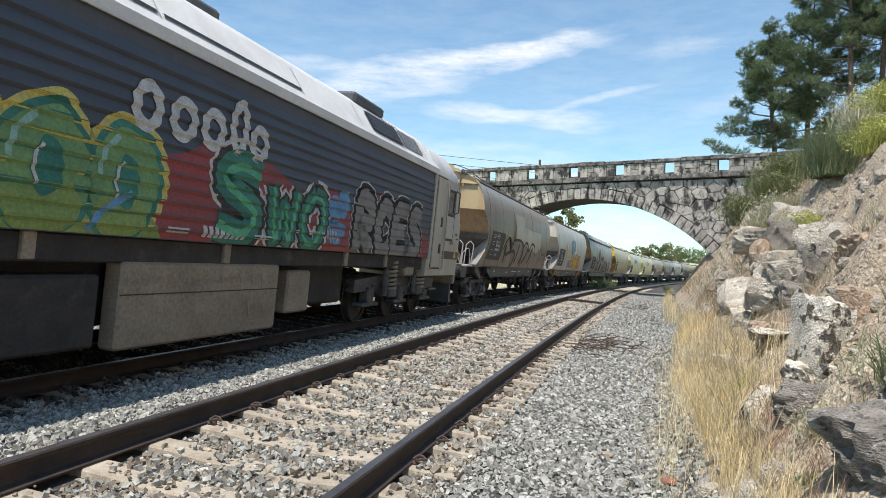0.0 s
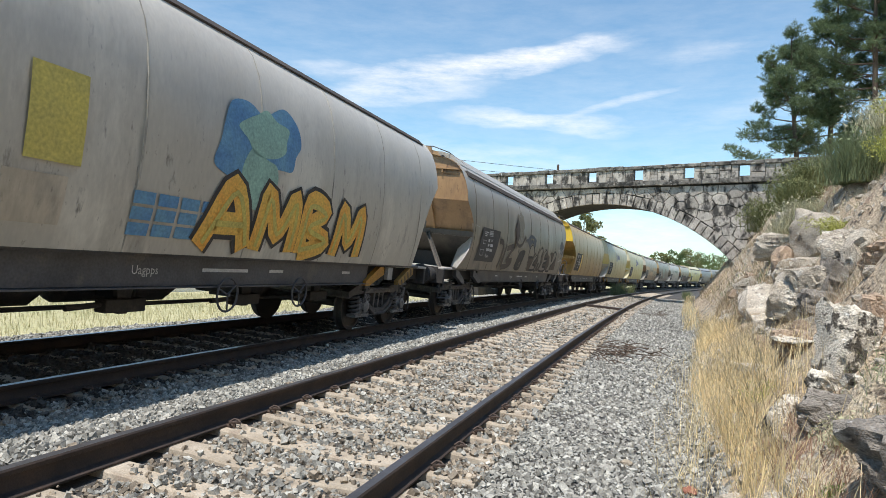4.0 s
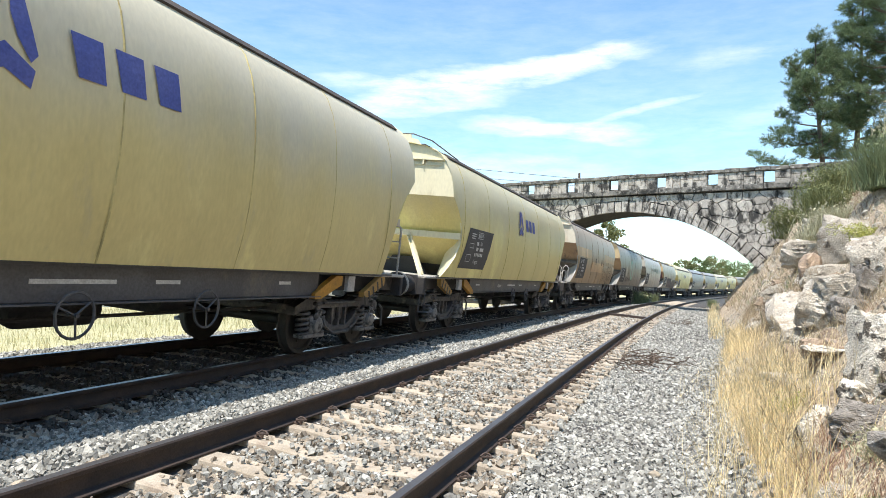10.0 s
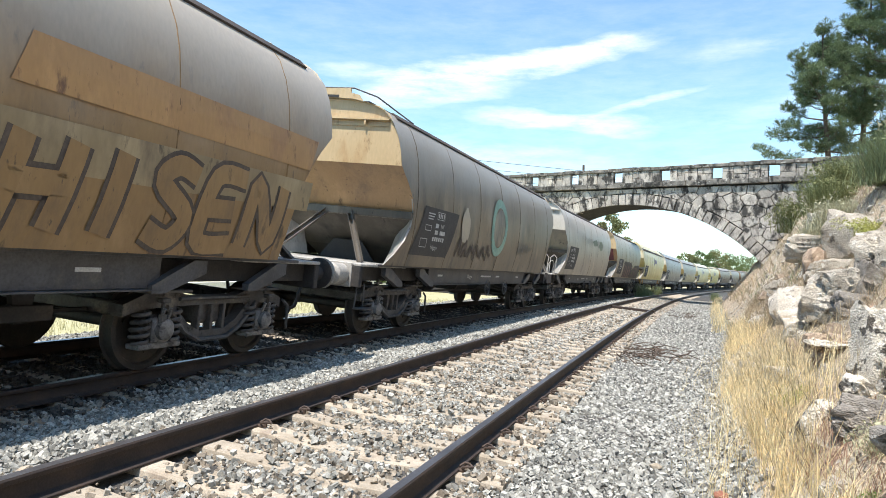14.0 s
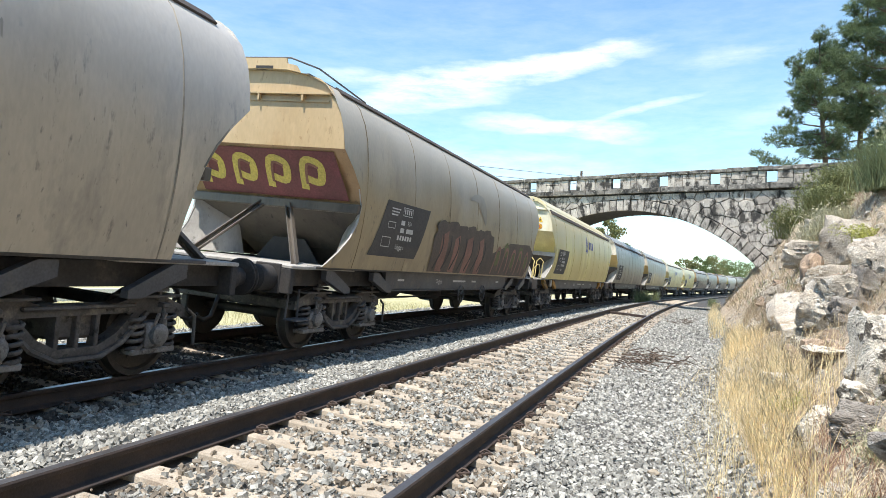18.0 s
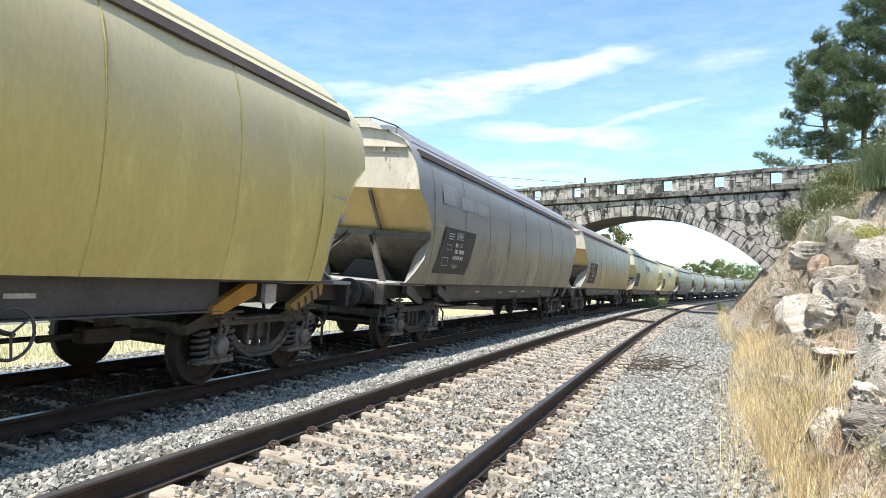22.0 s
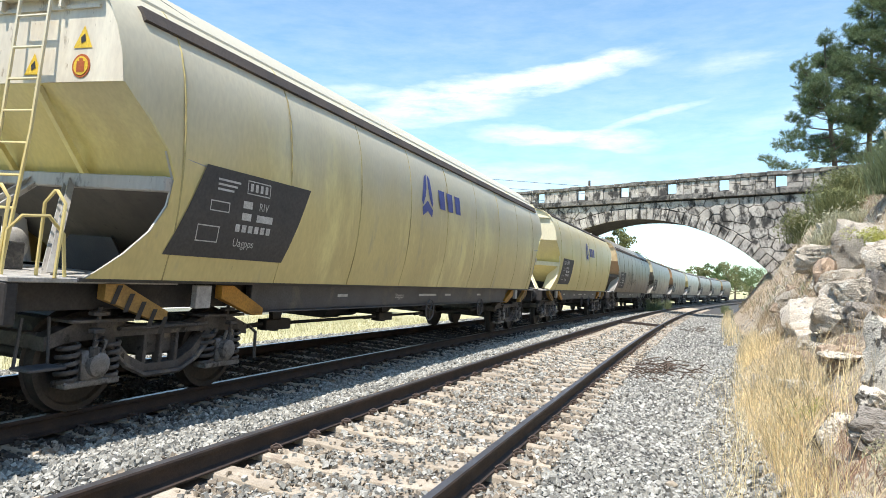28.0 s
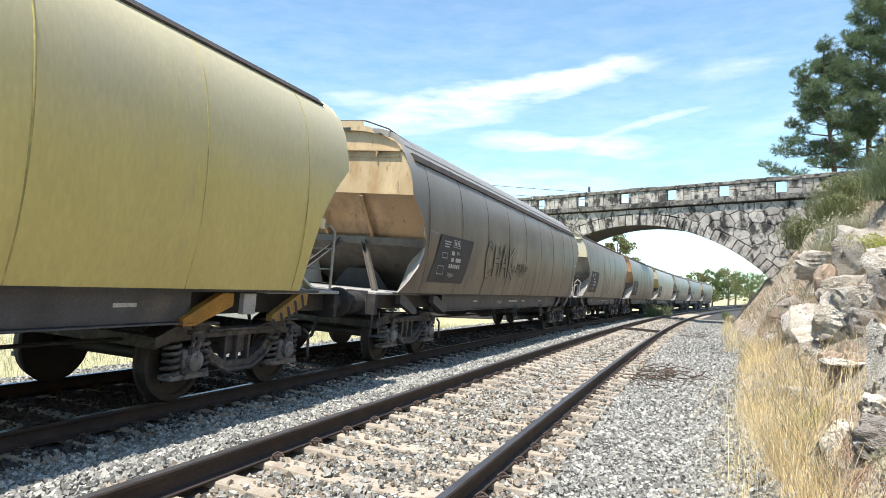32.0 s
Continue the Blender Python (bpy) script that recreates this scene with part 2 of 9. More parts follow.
M_DRYGRASS = material("dry_grass", (0.93, 0.80, 0.50), (0.78, 0.61, 0.33), 0.85, scale=3, fine=30, island=0.4, bump=0.0, translucent=0.4)
M_LEAF = material("leaf", (0.13, 0.18, 0.06), (0.08, 0.12, 0.04), 0.7, scale=2, fine=10, island=0.4, bump=0.0, translucent=0.25)
M_LEAF_YELLOW = material("leaf_light", (0.21, 0.22, 0.09), (0.14, 0.155, 0.06), 0.7, scale=2, fine=10, island=0.35, bump=0.0, translucent=0.3)
M_BROOMPALE = material("pale_broom", (0.56, 0.53, 0.37), (0.43, 0.42, 0.27), 0.8, scale=2, fine=10, island=0.3, bump=0.0, translucent=0.3)
M_LEAF_GOLD = material("leaf_yellow", (0.50, 0.49, 0.14), (0.34, 0.37, 0.10), 0.7, scale=3, fine=12, island=0.35, bump=0.0, translucent=0.35)
M_LEAF_GREEN = material("leaf_bright", (0.20, 0.34, 0.07), (0.15, 0.26, 0.05), 0.6, scale=3, fine=12, island=0.25, bump=0.0, translucent=0.35)
M_BROOM = material("broom_twigs", (0.28, 0.32, 0.17), (0.18, 0.22, 0.11), 0.8, scale=2, fine=10, island=0.35, bump=0.0, translucent=0.35)
M_PINE = material("pine_needles", (0.18, 0.245, 0.125), (0.11, 0.16, 0.085), 0.65, scale=0.9, fine=8, island=0.35, bump=0.0, translucent=0.35)
M_BARK = material("bark", (0.16, 0.115, 0.085), (0.09, 0.07, 0.055), 0.95, scale=5, fine=40, bump=0.6, bump_dist=0.03)
M_TWIG = material("dry_twigs", (0.15, 0.11, 0.085), (0.09, 0.07, 0.055), 0.9, scale=5, fine=40, island=0.2)

# ---- mesh tools ----


class MB:
    """Collects vertices and faces, then makes one mesh."""

    def __init__(self):
        self.v, self.f, self.mi = [], [], []

    def add(self, verts, faces, mi=0):
        o = len(self.v)
        self.v.extend([tuple(p) for p in verts])
        self.f.extend([tuple(i + o for i in f) for f in faces])
        self.mi.extend([mi] * len(faces))
        return self

    def box(self, a, b, c=0.0, mi=0, m=None):
        """A box between two corners, its edges cut by c."""
        (x0, y0, z0), (x1, y1, z1) = a, b
        if c <= 0:
            vs = [(x, y, z) for z in (z0, z1) for y in (y0, y1) for x in (x0, x1)]
            fs = [(0, 2, 3, 1), (4, 5, 7, 6), (0, 1, 5, 4), (2, 6, 7, 3), (0, 4, 6, 2), (1, 3, 7, 5)]
        else:
            vs, fs = [], []
            xs, ys, zs = (x0, x1), (y0, y1), (z0, z1)
            sg = (1, -1)
            idx = {}
            for i in (0, 1):
                for j in (0, 1):
                    for k in (0, 1):
                        X, Y, Z = xs[i], ys[j], zs[k]
                        idx[i, j, k, 0] = len(vs); vs.append((X, Y + sg[j] * c, Z + sg[k] * c))
                        idx[i, j, k, 1] = len(vs); vs.append((X + sg[i] * c, Y, Z + sg[k] * c))
                        idx[i, j, k, 2] = len(vs); vs.append((X + sg[i] * c, Y + sg[j] * c, Z))
            g = idx
            for i in (0, 1):
                q = [g[i, 0, 0, 0], g[i, 1, 0, 0], g[i, 1, 1, 0], g[i, 0, 1, 0]]
                fs.append(q if i else q[::-1])
                q = [g[0, i, 0, 1], g[0, i, 1, 1], g[1, i, 1, 1], g[1, i, 0, 1]]
                fs.append(q if i else q[::-1])
                q = [g[0, 0, i, 2], g[1, 0, i, 2], g[1, 1, i, 2], g[0, 1, i, 2]]
                fs.append(q if i else q[::-1])
            for i in (0, 1):
                for j in (0, 1):
                    q = [g[i, j, 0, 0], g[i, j, 1, 0], g[i, j, 1, 1], g[i, j, 0, 1]]
                    fs.append(q if i == j else q[::-1])
                    q = [g[i, 0, j, 0], g[i, 0, j, 2], g[i, 1, j, 2], g[i, 1, j, 0]]
                    fs.append(q if i != j else q[::-1])
                    q = [g[0, i, j, 1], g[1, i, j, 1], g[1, i, j, 2], g[0, i, j, 2]]
                    fs.append(q if i != j else q[::-1])
            for i in (0, 1):
                for j in (0, 1):
                    for k in (0, 1):
                        q = [g[i, j, k, 0], g[i, j, k, 1], g[i, j, k, 2]]
                        fs.append(q if (i + j + k) % 2 else q[::-1])
        if m is not None:
            vs = [m @ Vector(p) for p in vs]
        return self.add(vs, fs, mi)

    def tube(self, pts, r, n=8, caps=True, mi=0, closed=False):
        """A round bar along a line of points; r may be one number or a list."""
        P = [Vector(p) for p in pts]
        rs = r if isinstance(r, (list, tuple)) else [r] * len(P)
        vs, fs = [], []
        up = None
        for i, p in enumerate(P):
            a = P[(i - 1) % len(P)] if (i or closed) else p
            b = P[(i + 1) % len(P)] if (i < len(P) - 1 or closed) else p
            t = (b - a).normalized()
            if up is None:
                up = t.orthogonal().normalized()
            up = (up - t * up.dot(t))
            up = up.normalized() if up.length > 1e-6 else t.orthogonal().normalized()
            side = t.cross(up)
            for k in range(n):
                w = 2 * math.pi * k / n
                vs.append(p + (up * math.cos(w) + side * math.sin(w)) * rs[i])
        m = len(P)
        for i in range(m if closed else m - 1):
            for k in range(n):
                j = (i + 1) % m
                fs.append((i * n + k, i * n + (k + 1) % n, j * n + (k + 1) % n, j * n + k))
        if caps and not closed:
            fs.append(tuple(range(n))[::-1]); fs.append(tuple((m - 1) * n + k for k in range(n)))
        return self.add(vs, fs, mi)

    def prism(self, outline, y0, y1, mi=0, axis="y"):
        """An outline in (x, z) pushed from y0 to y1 (or in (y, z) along x, or (x, y) along z)."""
        def put(a, b, c):
            return {"y": (a, c, b), "x": (c, a, b), "z": (a, b, c)}[axis]
        n = len(outline)
        vs = [put(a, b, y0) for a, b in outline] + [put(a, b, y1) for a, b in outline]
        fs = [tuple(range(n)), tuple(range(2 * n - 1, n - 1, -1))]
        fs += [(i, n + i, n + (i + 1) % n, (i + 1) % n) for i in range(n)]
        return self.add(vs, fs, mi)

    def lathe(self, profile, n=24, axis="y", at=(0, 0, 0), mi=0):
        """(distance along axis, radius) turned about the axis."""
        vs, fs = [], []
        for d, r in profile:
            for k in range(n):
                w = 2 * math.pi * k / n
                c, s = r * math.cos(w), r * math.sin(w)
                p = {"x": (d, c, s), "y": (c, d, s), "z": (c, s, d)}[axis]
                vs.append(tuple(a + b for a, b in zip(p, at)))
        m = len(profile)
        for i in range(m - 1):
            for k in range(n):
                fs.append((i * n + k, i * n + (k + 1) % n, (i + 1) * n + (k + 1) % n, (i + 1) * n + k))
        fs.append(tuple(range(n))); fs.append(tuple((m - 1) * n + k for k in range(n))[::-1])
        return self.add(vs, fs, mi)

    def mesh(self, name, smooth=None):
        me = bpy.data.meshes.new(name)
        me.from_pydata(self.v, [], self.f)
        if any(self.mi):
            me.polygons.foreach_set("material_index", self.mi)
        bm = bmesh.new(); bm.from_mesh(me)
        bmesh.ops.recalc_face_normals(bm, faces=bm.faces)
        bm.to_mesh(me); bm.free()
        if smooth:
            me.shade_smooth()
            me.set_sharp_from_angle(angle=radians(smooth))
        me.update()
        return me


def part(name, mesh, mat, parent=None, label="", m=None, smooth=None):
    """One mesh object under a thing or part. mat: a material, kept on the object, so that meshes can be shared."""
    if isinstance(mesh, MB):
        mesh = mesh.mesh(name, smooth)
    mats = mat if isinstance(mat, (list, tuple)) else [mat]
    while len(mesh.materials) < len(mats):
        mesh.materials.append(None)
    ob = new(name, mesh)
    for slot, mm in zip(ob.material_slots, mats):
        slot.link = "OBJECT"
        slot.material = mm
    if parent is not None:
        ob.parent = parent
    if m is not None:
        ob.matrix_basis = m
    if label:
        ob["label"] = label
    return ob


def thing(name, label, category, group="", kind="", m=None):
    ob = tagged(new(name), label, category, group, kind)
    if m is not None:
        ob.matrix_basis = m
    return ob


def big_mesh(name, verts, faces):
    """A mesh from numpy arrays of vertices and equal-sided faces."""
    me = bpy.data.meshes.new(name)
    nv, (nf, k) = len(verts), faces.shape
    me.vertices.add(nv); me.vertices.foreach_set("co", np.ascontiguousarray(verts, dtype=np.float32).ravel())
    me.loops.add(nf * k); me.loops.foreach_set("vertex_index", np.ascontiguousarray(faces, dtype=np.int32).ravel())
    me.polygons.add(nf); me.polygons.foreach_set("loop_start", np.arange(0, nf * k, k, dtype=np.int32))
    me.update(calc_edges=True)
    return me


# ---- the line of the track: a wide bend to the right, leaning inwards, falling a little ----
RADIUS, NEAR_X, NEAR_Y, NEAR_Z, CANT = 873.0, -2.044, 3.0, 0.099, radians(4.0)
HEADING, GRADE, BEND = 0.0075, -0.0065, -0.0001
FAR_OFF, FAR_Z = -3.82, 0.212     # the second track, to the other side, and its rail height
CENTRE = Vector((NEAR_X + RADIUS * math.cos(HEADING), NEAR_Y - RADIUS * math.sin(HEADING), 0))


def fall(s):
    """The line's height along it: an even grade that eases out behind and far ahead."""
    a = np.clip(s, -30, 60)
    out = np.where(a > 0, GRADE * a + BEND * a * a / 2, GRADE * a * (1 + a / 60))
    return out + np.where(s > 60, (GRADE + BEND * 60) * 80 * np.tanh((s - 60) / 80), 0)


def on_track(s, lat, h, far=False):
    """A place: s metres along, lat to the right, h above the rails' plane."""
    base, z0 = (FAR_OFF, FAR_Z) if far else (0.0, NEAR_Z)
    r = base + lat * math.cos(CANT) + h * math.sin(CANT)
    a = s / (RADIUS - base) + HEADING
    return Vector((CENTRE.x - (RADIUS - r) * math.cos(a), CENTRE.y + (RADIUS - r) * math.sin(a), z0 + h * math.cos(CANT) - lat * math.sin(CANT) + float(fall(s))))


def track_pose(s, far=False, lat=0.0, h=0.0):
    """x along the track, y to its left, z up from the canted plane."""
    base = FAR_OFF if far else 0.0
    a = s / (RADIUS - base) + HEADING
    slope = float(fall(s + 0.5) - fall(s - 0.5))
    fwd = Vector((math.sin(a), math.cos(a), slope)).normalized()
    up = Vector((math.cos(a) * math.sin(CANT), -math.sin(a) * math.sin(CANT), math.cos(CANT)))
    left = up.cross(fwd).normalized()
    up = fwd.cross(left)
    m = Matrix((fwd, left, up)).transposed().to_4x4()
    m.translation = on_track(s, lat, h, far)
    return m


def lat_of(x, y):
    """Metres to the right of the near track's middle, and metres along it."""
    dx, dy = CENTRE.x - x, y - CENTRE.y
    return RADIUS - np.hypot(dx, dy), (np.arctan2(dy, dx) - HEADING) * RADIUS

# ---- ground ----
HILL = [(-400, -0.9), (-60, -0.9), (-12, -0.55), (-8.2, -0.5), (-7.2, -0.42), (-6.4, -0.02), (-1.9, -0.02), (1.6, -0.15), (2.25, -0.26), (2.75, -0.2), (3.4, 0.55), (4.4, 1.75), (5.5, 3.2), (7.0, 5.1), (8.5, 6.7), (10.0, 7.9), (14, 9.6), (30, 11.5), (80, 12.0), (400, 12.0)]
HX, HZ = np.array(HILL).T


def fbm(x, y, seed=0):
    """Cheap smooth noise from sums of waves, about -1 to 1."""
    rng = np.random.RandomState(seed)
    out = np.zeros_like(x)
    for k in range(14):
        f = 2 ** (k / 3.2)
        a, p, q = rng.uniform(0, 2 * math.pi, 3)
        out = out + np.sin((x * math.cos(a) + y * math.sin(a)) * f + p + 1.3 * np.sin((x * math.sin(a) - y * math.cos(a)) * f * 0.7 + q)) / f ** 0.8
    return out / 3.0


def widening(s):
    """How much further off the foot of the bank stands, along the line."""
    return np.interp(s, [4, 7, 20, 40], [0.14, 0.22, 0.95, 1.05])


def to_bank(s, lat, a=1.6, w=1.25):
    """A sideways place measured from the track, carried out with the bank's foot."""
    return lat + widening(s) * np.clip((lat - a) / w, 0, 1)


def ground_z(x, y):
    lat, s = lat_of(x, y)
    lat = lat - widening(s) * np.clip((lat - 1.6) / 2.2, 0, 1)
    wob = np.clip((lat - 2.6) / 2.0, 0, 1)
    shift = 0.35 * fbm(s * 0.25, s * 0 + 3.0, 5) * wob
    z = np.interp(lat + shift, HX, HZ)
    z = z + wob * (0.30 * fbm(x * 0.9, y * 0.9, 2) + 0.12 * fbm(x * 3.2, y * 3.2, 3)) * np.clip(1.6 - lat / 30, 0.3, 1)
    z = z + wob * (0.17 * np.tanh(5 * fbm(x * 0.8 + 5, y * 0.75, 21)) + 0.07 * np.tanh(6 * fbm(x * 2.3, y * 2.1 + 4, 22)))
    open_ = np.clip((s - 60) / 22, 0, 1)
    z = np.where(lat > 2.6, -0.2 + (z + 0.2) * (1 - 0.96 * open_ * open_ * (3 - 2 * open_)), z)
    # the bed of the two tracks leans like their rails
    bed = (lat > -6.4) & (lat < 2.25)
    near = NEAR_Z - 0.222 - lat * math.sin(CANT)
    far = FAR_Z - 0.215 - (lat - FAR_OFF) * math.sin(CANT)
    w = np.clip((lat + 2.35) / 0.8, 0, 1)
    zb = far * (1 - w) + near * w
    edge = np.clip((lat + 6.4) / 0.5, 0, 1) * np.clip((2.25 - lat) / 0.5, 0, 1)
    return np.where(bed, z * (1 - edge) + zb * edge, z) + fall(s)


def grid_sheet(name, xs, ys):
    X, Y = np.meshgrid(xs, ys)
    Z = ground_z(X, Y)
    V = np.stack([X.ravel(), Y.ravel(), Z.ravel()], 1)
    nx, ny = len(xs), len(ys)
    i = np.arange((nx - 1) * (ny - 1)); r, c = i // (nx - 1), i % (nx - 1)
    F = np.stack([r * nx + c, r * nx + c + 1, (r + 1) * nx + c + 1, (r + 1) * nx + c], 1)
    return big_mesh(name, V, F), X, Y


def spaced(parts):
    out = [parts[0][0]]
    for a, b, st in parts:
        n = max(1, int(round((b - a) / st)))
        out.extend((a + (b - a) * (k + 1) / n) for k in range(n))
    return np.array(out)


gx = spaced([(-900, -60, 60), (-60, -12, 3), (-12, -6.5, 0.5), (-6.5, 0.2, 0.18), (0.2, 7, 0.1), (7, 14, 0.25), (14, 60, 1.5), (60, 900, 60)])
gy = spaced([(-900, -60, 60), (-60, 0, 3), (0, 16, 0.12), (16, 50, 0.35), (50, 120, 1.5), (120, 400, 8), (400, 1400, 100)])
gme, GX, GY = grid_sheet("ground", gx, gy)
ground = tagged(part("ground", gme, [M_EARTH, M_FIELD, M_BALLASTSHADE]), "sloping earth cutting, gravel bed and dry meadow", "ground", kind="structure")
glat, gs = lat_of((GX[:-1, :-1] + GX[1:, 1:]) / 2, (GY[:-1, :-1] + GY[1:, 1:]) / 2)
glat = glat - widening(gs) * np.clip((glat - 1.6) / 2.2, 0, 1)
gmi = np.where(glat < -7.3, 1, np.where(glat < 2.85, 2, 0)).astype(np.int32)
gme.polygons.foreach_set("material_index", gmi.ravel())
gme.shade_smooth()

# ---- tracks ----
RAIL_PROFILE = [(-0.07, 0), (0.07, 0), (0.07, 0.012), (0.018, 0.03), (0.009, 0.05), (0.009, 0.118), (0.034, 0.13), (0.036, 0.155), (0.028, 0.166), (-0.028, 0.166), (-0.036, 0.155), (-0.034, 0.13), (-0.009, 0.118), (-0.009, 0.05), (-0.018, 0.03), (-0.07, 0.012)]


def rail_mesh(far, side, s0, s1, step):
    b, n = MB(), len(RAIL_PROFILE)
    count = int((s1 - s0) / step)
    for k in range(count + 1):
        s = s0 + (s1 - s0) * k / count
        for u, w in RAIL_PROFILE:
            b.v.append(tuple(on_track(s, side * 0.87 + u, w - 0.166, far)))
    for k in range(count):
        for i in range(n):
            j = (i + 1) % n
            b.f.append((k * n + i, k * n + j, (k + 1) * n + j, (k + 1) * n + i))
            b.mi.append(1 if i == 8 else 0)
    return b.mesh("rail", 40)


SLEEPER = MB()
sp = [(-1.30, 0.0), (-0.62, 0.0), (-0.35, -0.02), (0.35, -0.02), (0.62, 0.0), (1.30, 0.0)]
for k, (y, z) in enumerate(sp):
    SLEEPER.v += [(-0.145, y, z - 0.19), (-0.115, y, z - 0.012), (-0.105, y, z), (0.105, y, z), (0.115, y, z - 0.012), (0.145, y, z - 0.19)]
for k in range(len(sp) - 1):
    for i in range(6):
        j = (i + 1) % 6
        SLEEPER.f.append((k * 6 + i, k * 6 + j, (k + 1) * 6 + j, (k + 1) * 6 + i)); SLEEPER.mi.append(0)
SLEEPER.f += [(5, 4, 3, 2, 1, 0), tuple(30 + i for i in range(6))]; SLEEPER.mi += [0, 0]
SLEEPER_ME = SLEEPER.mesh("sleeper")
CLIP = MB()
for sgn in (-1, 1):
    loop = [(0.0, 0.085 * sgn, 0.012), (-0.035, 0.10 * sgn, 0.04), (-0.05, 0.14 * sgn, 0.055), (-0.02, 0.165 * sgn, 0.05), (0.03, 0.16 * sgn, 0.035), (0.05, 0.125 * sgn, 0.05), (0.045, 0.09 * sgn, 0.055), (0.015, 0.06 * sgn, 0.03)]
    CLIP.tube(loop, 0.0095, 6)
    CLIP.box((-0.03, 0.10 * sgn - 0.02, 0.0), (0.03, 0.10 * sgn + 0.035, 0.022), 0.004)
    CLIP.tube([(0, 0.125 * sgn, 0), (0, 0.125 * sgn, 0.05)], 0.014, 6)
CLIP_ME = CLIP.mesh("clip", 50)
for far, s0, s1, n0, n1, clips in ((False, -80, 210, -60, 120, (1, 34)), (True, -330, 470, -60, 120, (0, 22))):
    track = thing("railway_track", "rusty rails on pale concrete sleepers in gravel" if not far else "running rails with worn shiny tops on concrete sleepers", "railway track", kind="structure")
    for side in (-1, 1):
        part("rail", rail_mesh(far, side, s0, s1, 1.0 if not far else 2.0), [M_RAIL, M_RAILTOP if far else M_RAILTOP2], track, "rusty steel rail" if not far else "steel rail with a polished top")
    for k in range(n0, n1):
        s = 1.75 + 0.6 * k
        jig = random.uniform(-0.012, 0.012)
        m = track_pose(s + jig, far, 0, -0.172)
        sl = part("sleeper", SLEEPER_ME, M_SLEEPER, track, m=m)
        if clips[0] - 2 <= k < clips[1]:
            for side in (-1, 1):
                part("clip", CLIP_ME, M_CLIP, sl, m=Matrix.Translation((0, 0.87 * side, 0.0)))
# dark timber flap lying across the rails further on
flap = MB().box((-0.16, -0.95, 0.0), (0.16, 0.95, 0.1), 0.01)
tagged(part("crossing_timber", flap, M_RAIL, m=track_pose(27.2, False, 0.02, -0.165)), "dark timber laid across the near track", "timber", kind="structure")

# ---- loose ballast stones ----
ICO_V = []
g = (1 + 5 ** 0.5) / 2
for a, b in ((-1, g), (1, g), (-1, -g), (1, -g)):
    ICO_V += [(a, b, 0), (0, a, b), (b, 0, a)]
ICO_V = np.array(ICO_V, float) / math.hypot(1, g)
hull_bm = bmesh.new()
for p in ICO_V:
    hull_bm.verts.new(p)
bmesh.ops.convex_hull(hull_bm, input=hull_bm.verts)
hull_bm.verts.index_update()
ICO_V = np.array([v.co[:] for v in hull_bm.verts])
ICO_F = np.array([[v.index for v in f.verts] for f in hull_bm.faces])
hull_bm.free()
BOX_V = np.array([(x, y, z) for x in (-0.62, 0.62) for y in (-0.62, 0.62) for z in (-0.62, 0.62)], float)
BOX_F = np.array([(0, 1, 3), (0, 3, 2), (4, 6, 7), (4, 7, 5), (0, 4, 5), (0, 5, 1), (2, 3, 7), (2, 7, 6), (0, 2, 6), (0, 6, 4), (1, 5, 7), (1, 7, 3)])
OCT_V = np.array([(1, 0, 0), (-1, 0, 0), (0, 1, 0), (0, -1, 0), (0, 0, 1), (0, 0, -1)], float)
OCT_F = np.array([(0, 2, 4), (2, 1, 4), (1, 3, 4), (3, 0, 4), (2, 0, 5), (1, 2, 5), (3, 1, 5), (0, 3, 5)])


def rotations(n, rng):
    q = rng.normal(size=(n, 4)); q /= np.linalg.norm(q, axis=1)[:, None]
    w, x, y, z = q.T
    return np.stack([1 - 2 * (y * y + z * z), 2 * (x * y - w * z), 2 * (x * z + w * y), 2 * (x * y + w * z), 1 - 2 * (x * x + z * z), 2 * (y * z - w * x), 2 * (x * z - w * y), 2 * (y * z + w * x), 1 - 2 * (x * x + y * y)], 1).reshape(-1, 3, 3)


def pebbles(name, centres, sizes, rng, base=(ICO_V, ICO_F), flat=0.65, jag=0.22):
    bv, bf = base
    n, k = len(centres), len(bv)
    shape = bv[None] * (1 + rng.uniform(-jag, jag, (n, k, 3)))
    shape = shape * rng.uniform(flat, 1.15, (n, 1, 3)) * sizes[:, None, None]
    V = np.einsum("nij,nkj->nki", rotations(n, rng), shape) + centres[:, None]
    F = (bf[None] + (np.arange(n) * k)[:, None, None]).reshape(-1, 3)
    me = big_mesh(name, V.reshape(-1, 3), F)
    me.shade_flat()
    return me


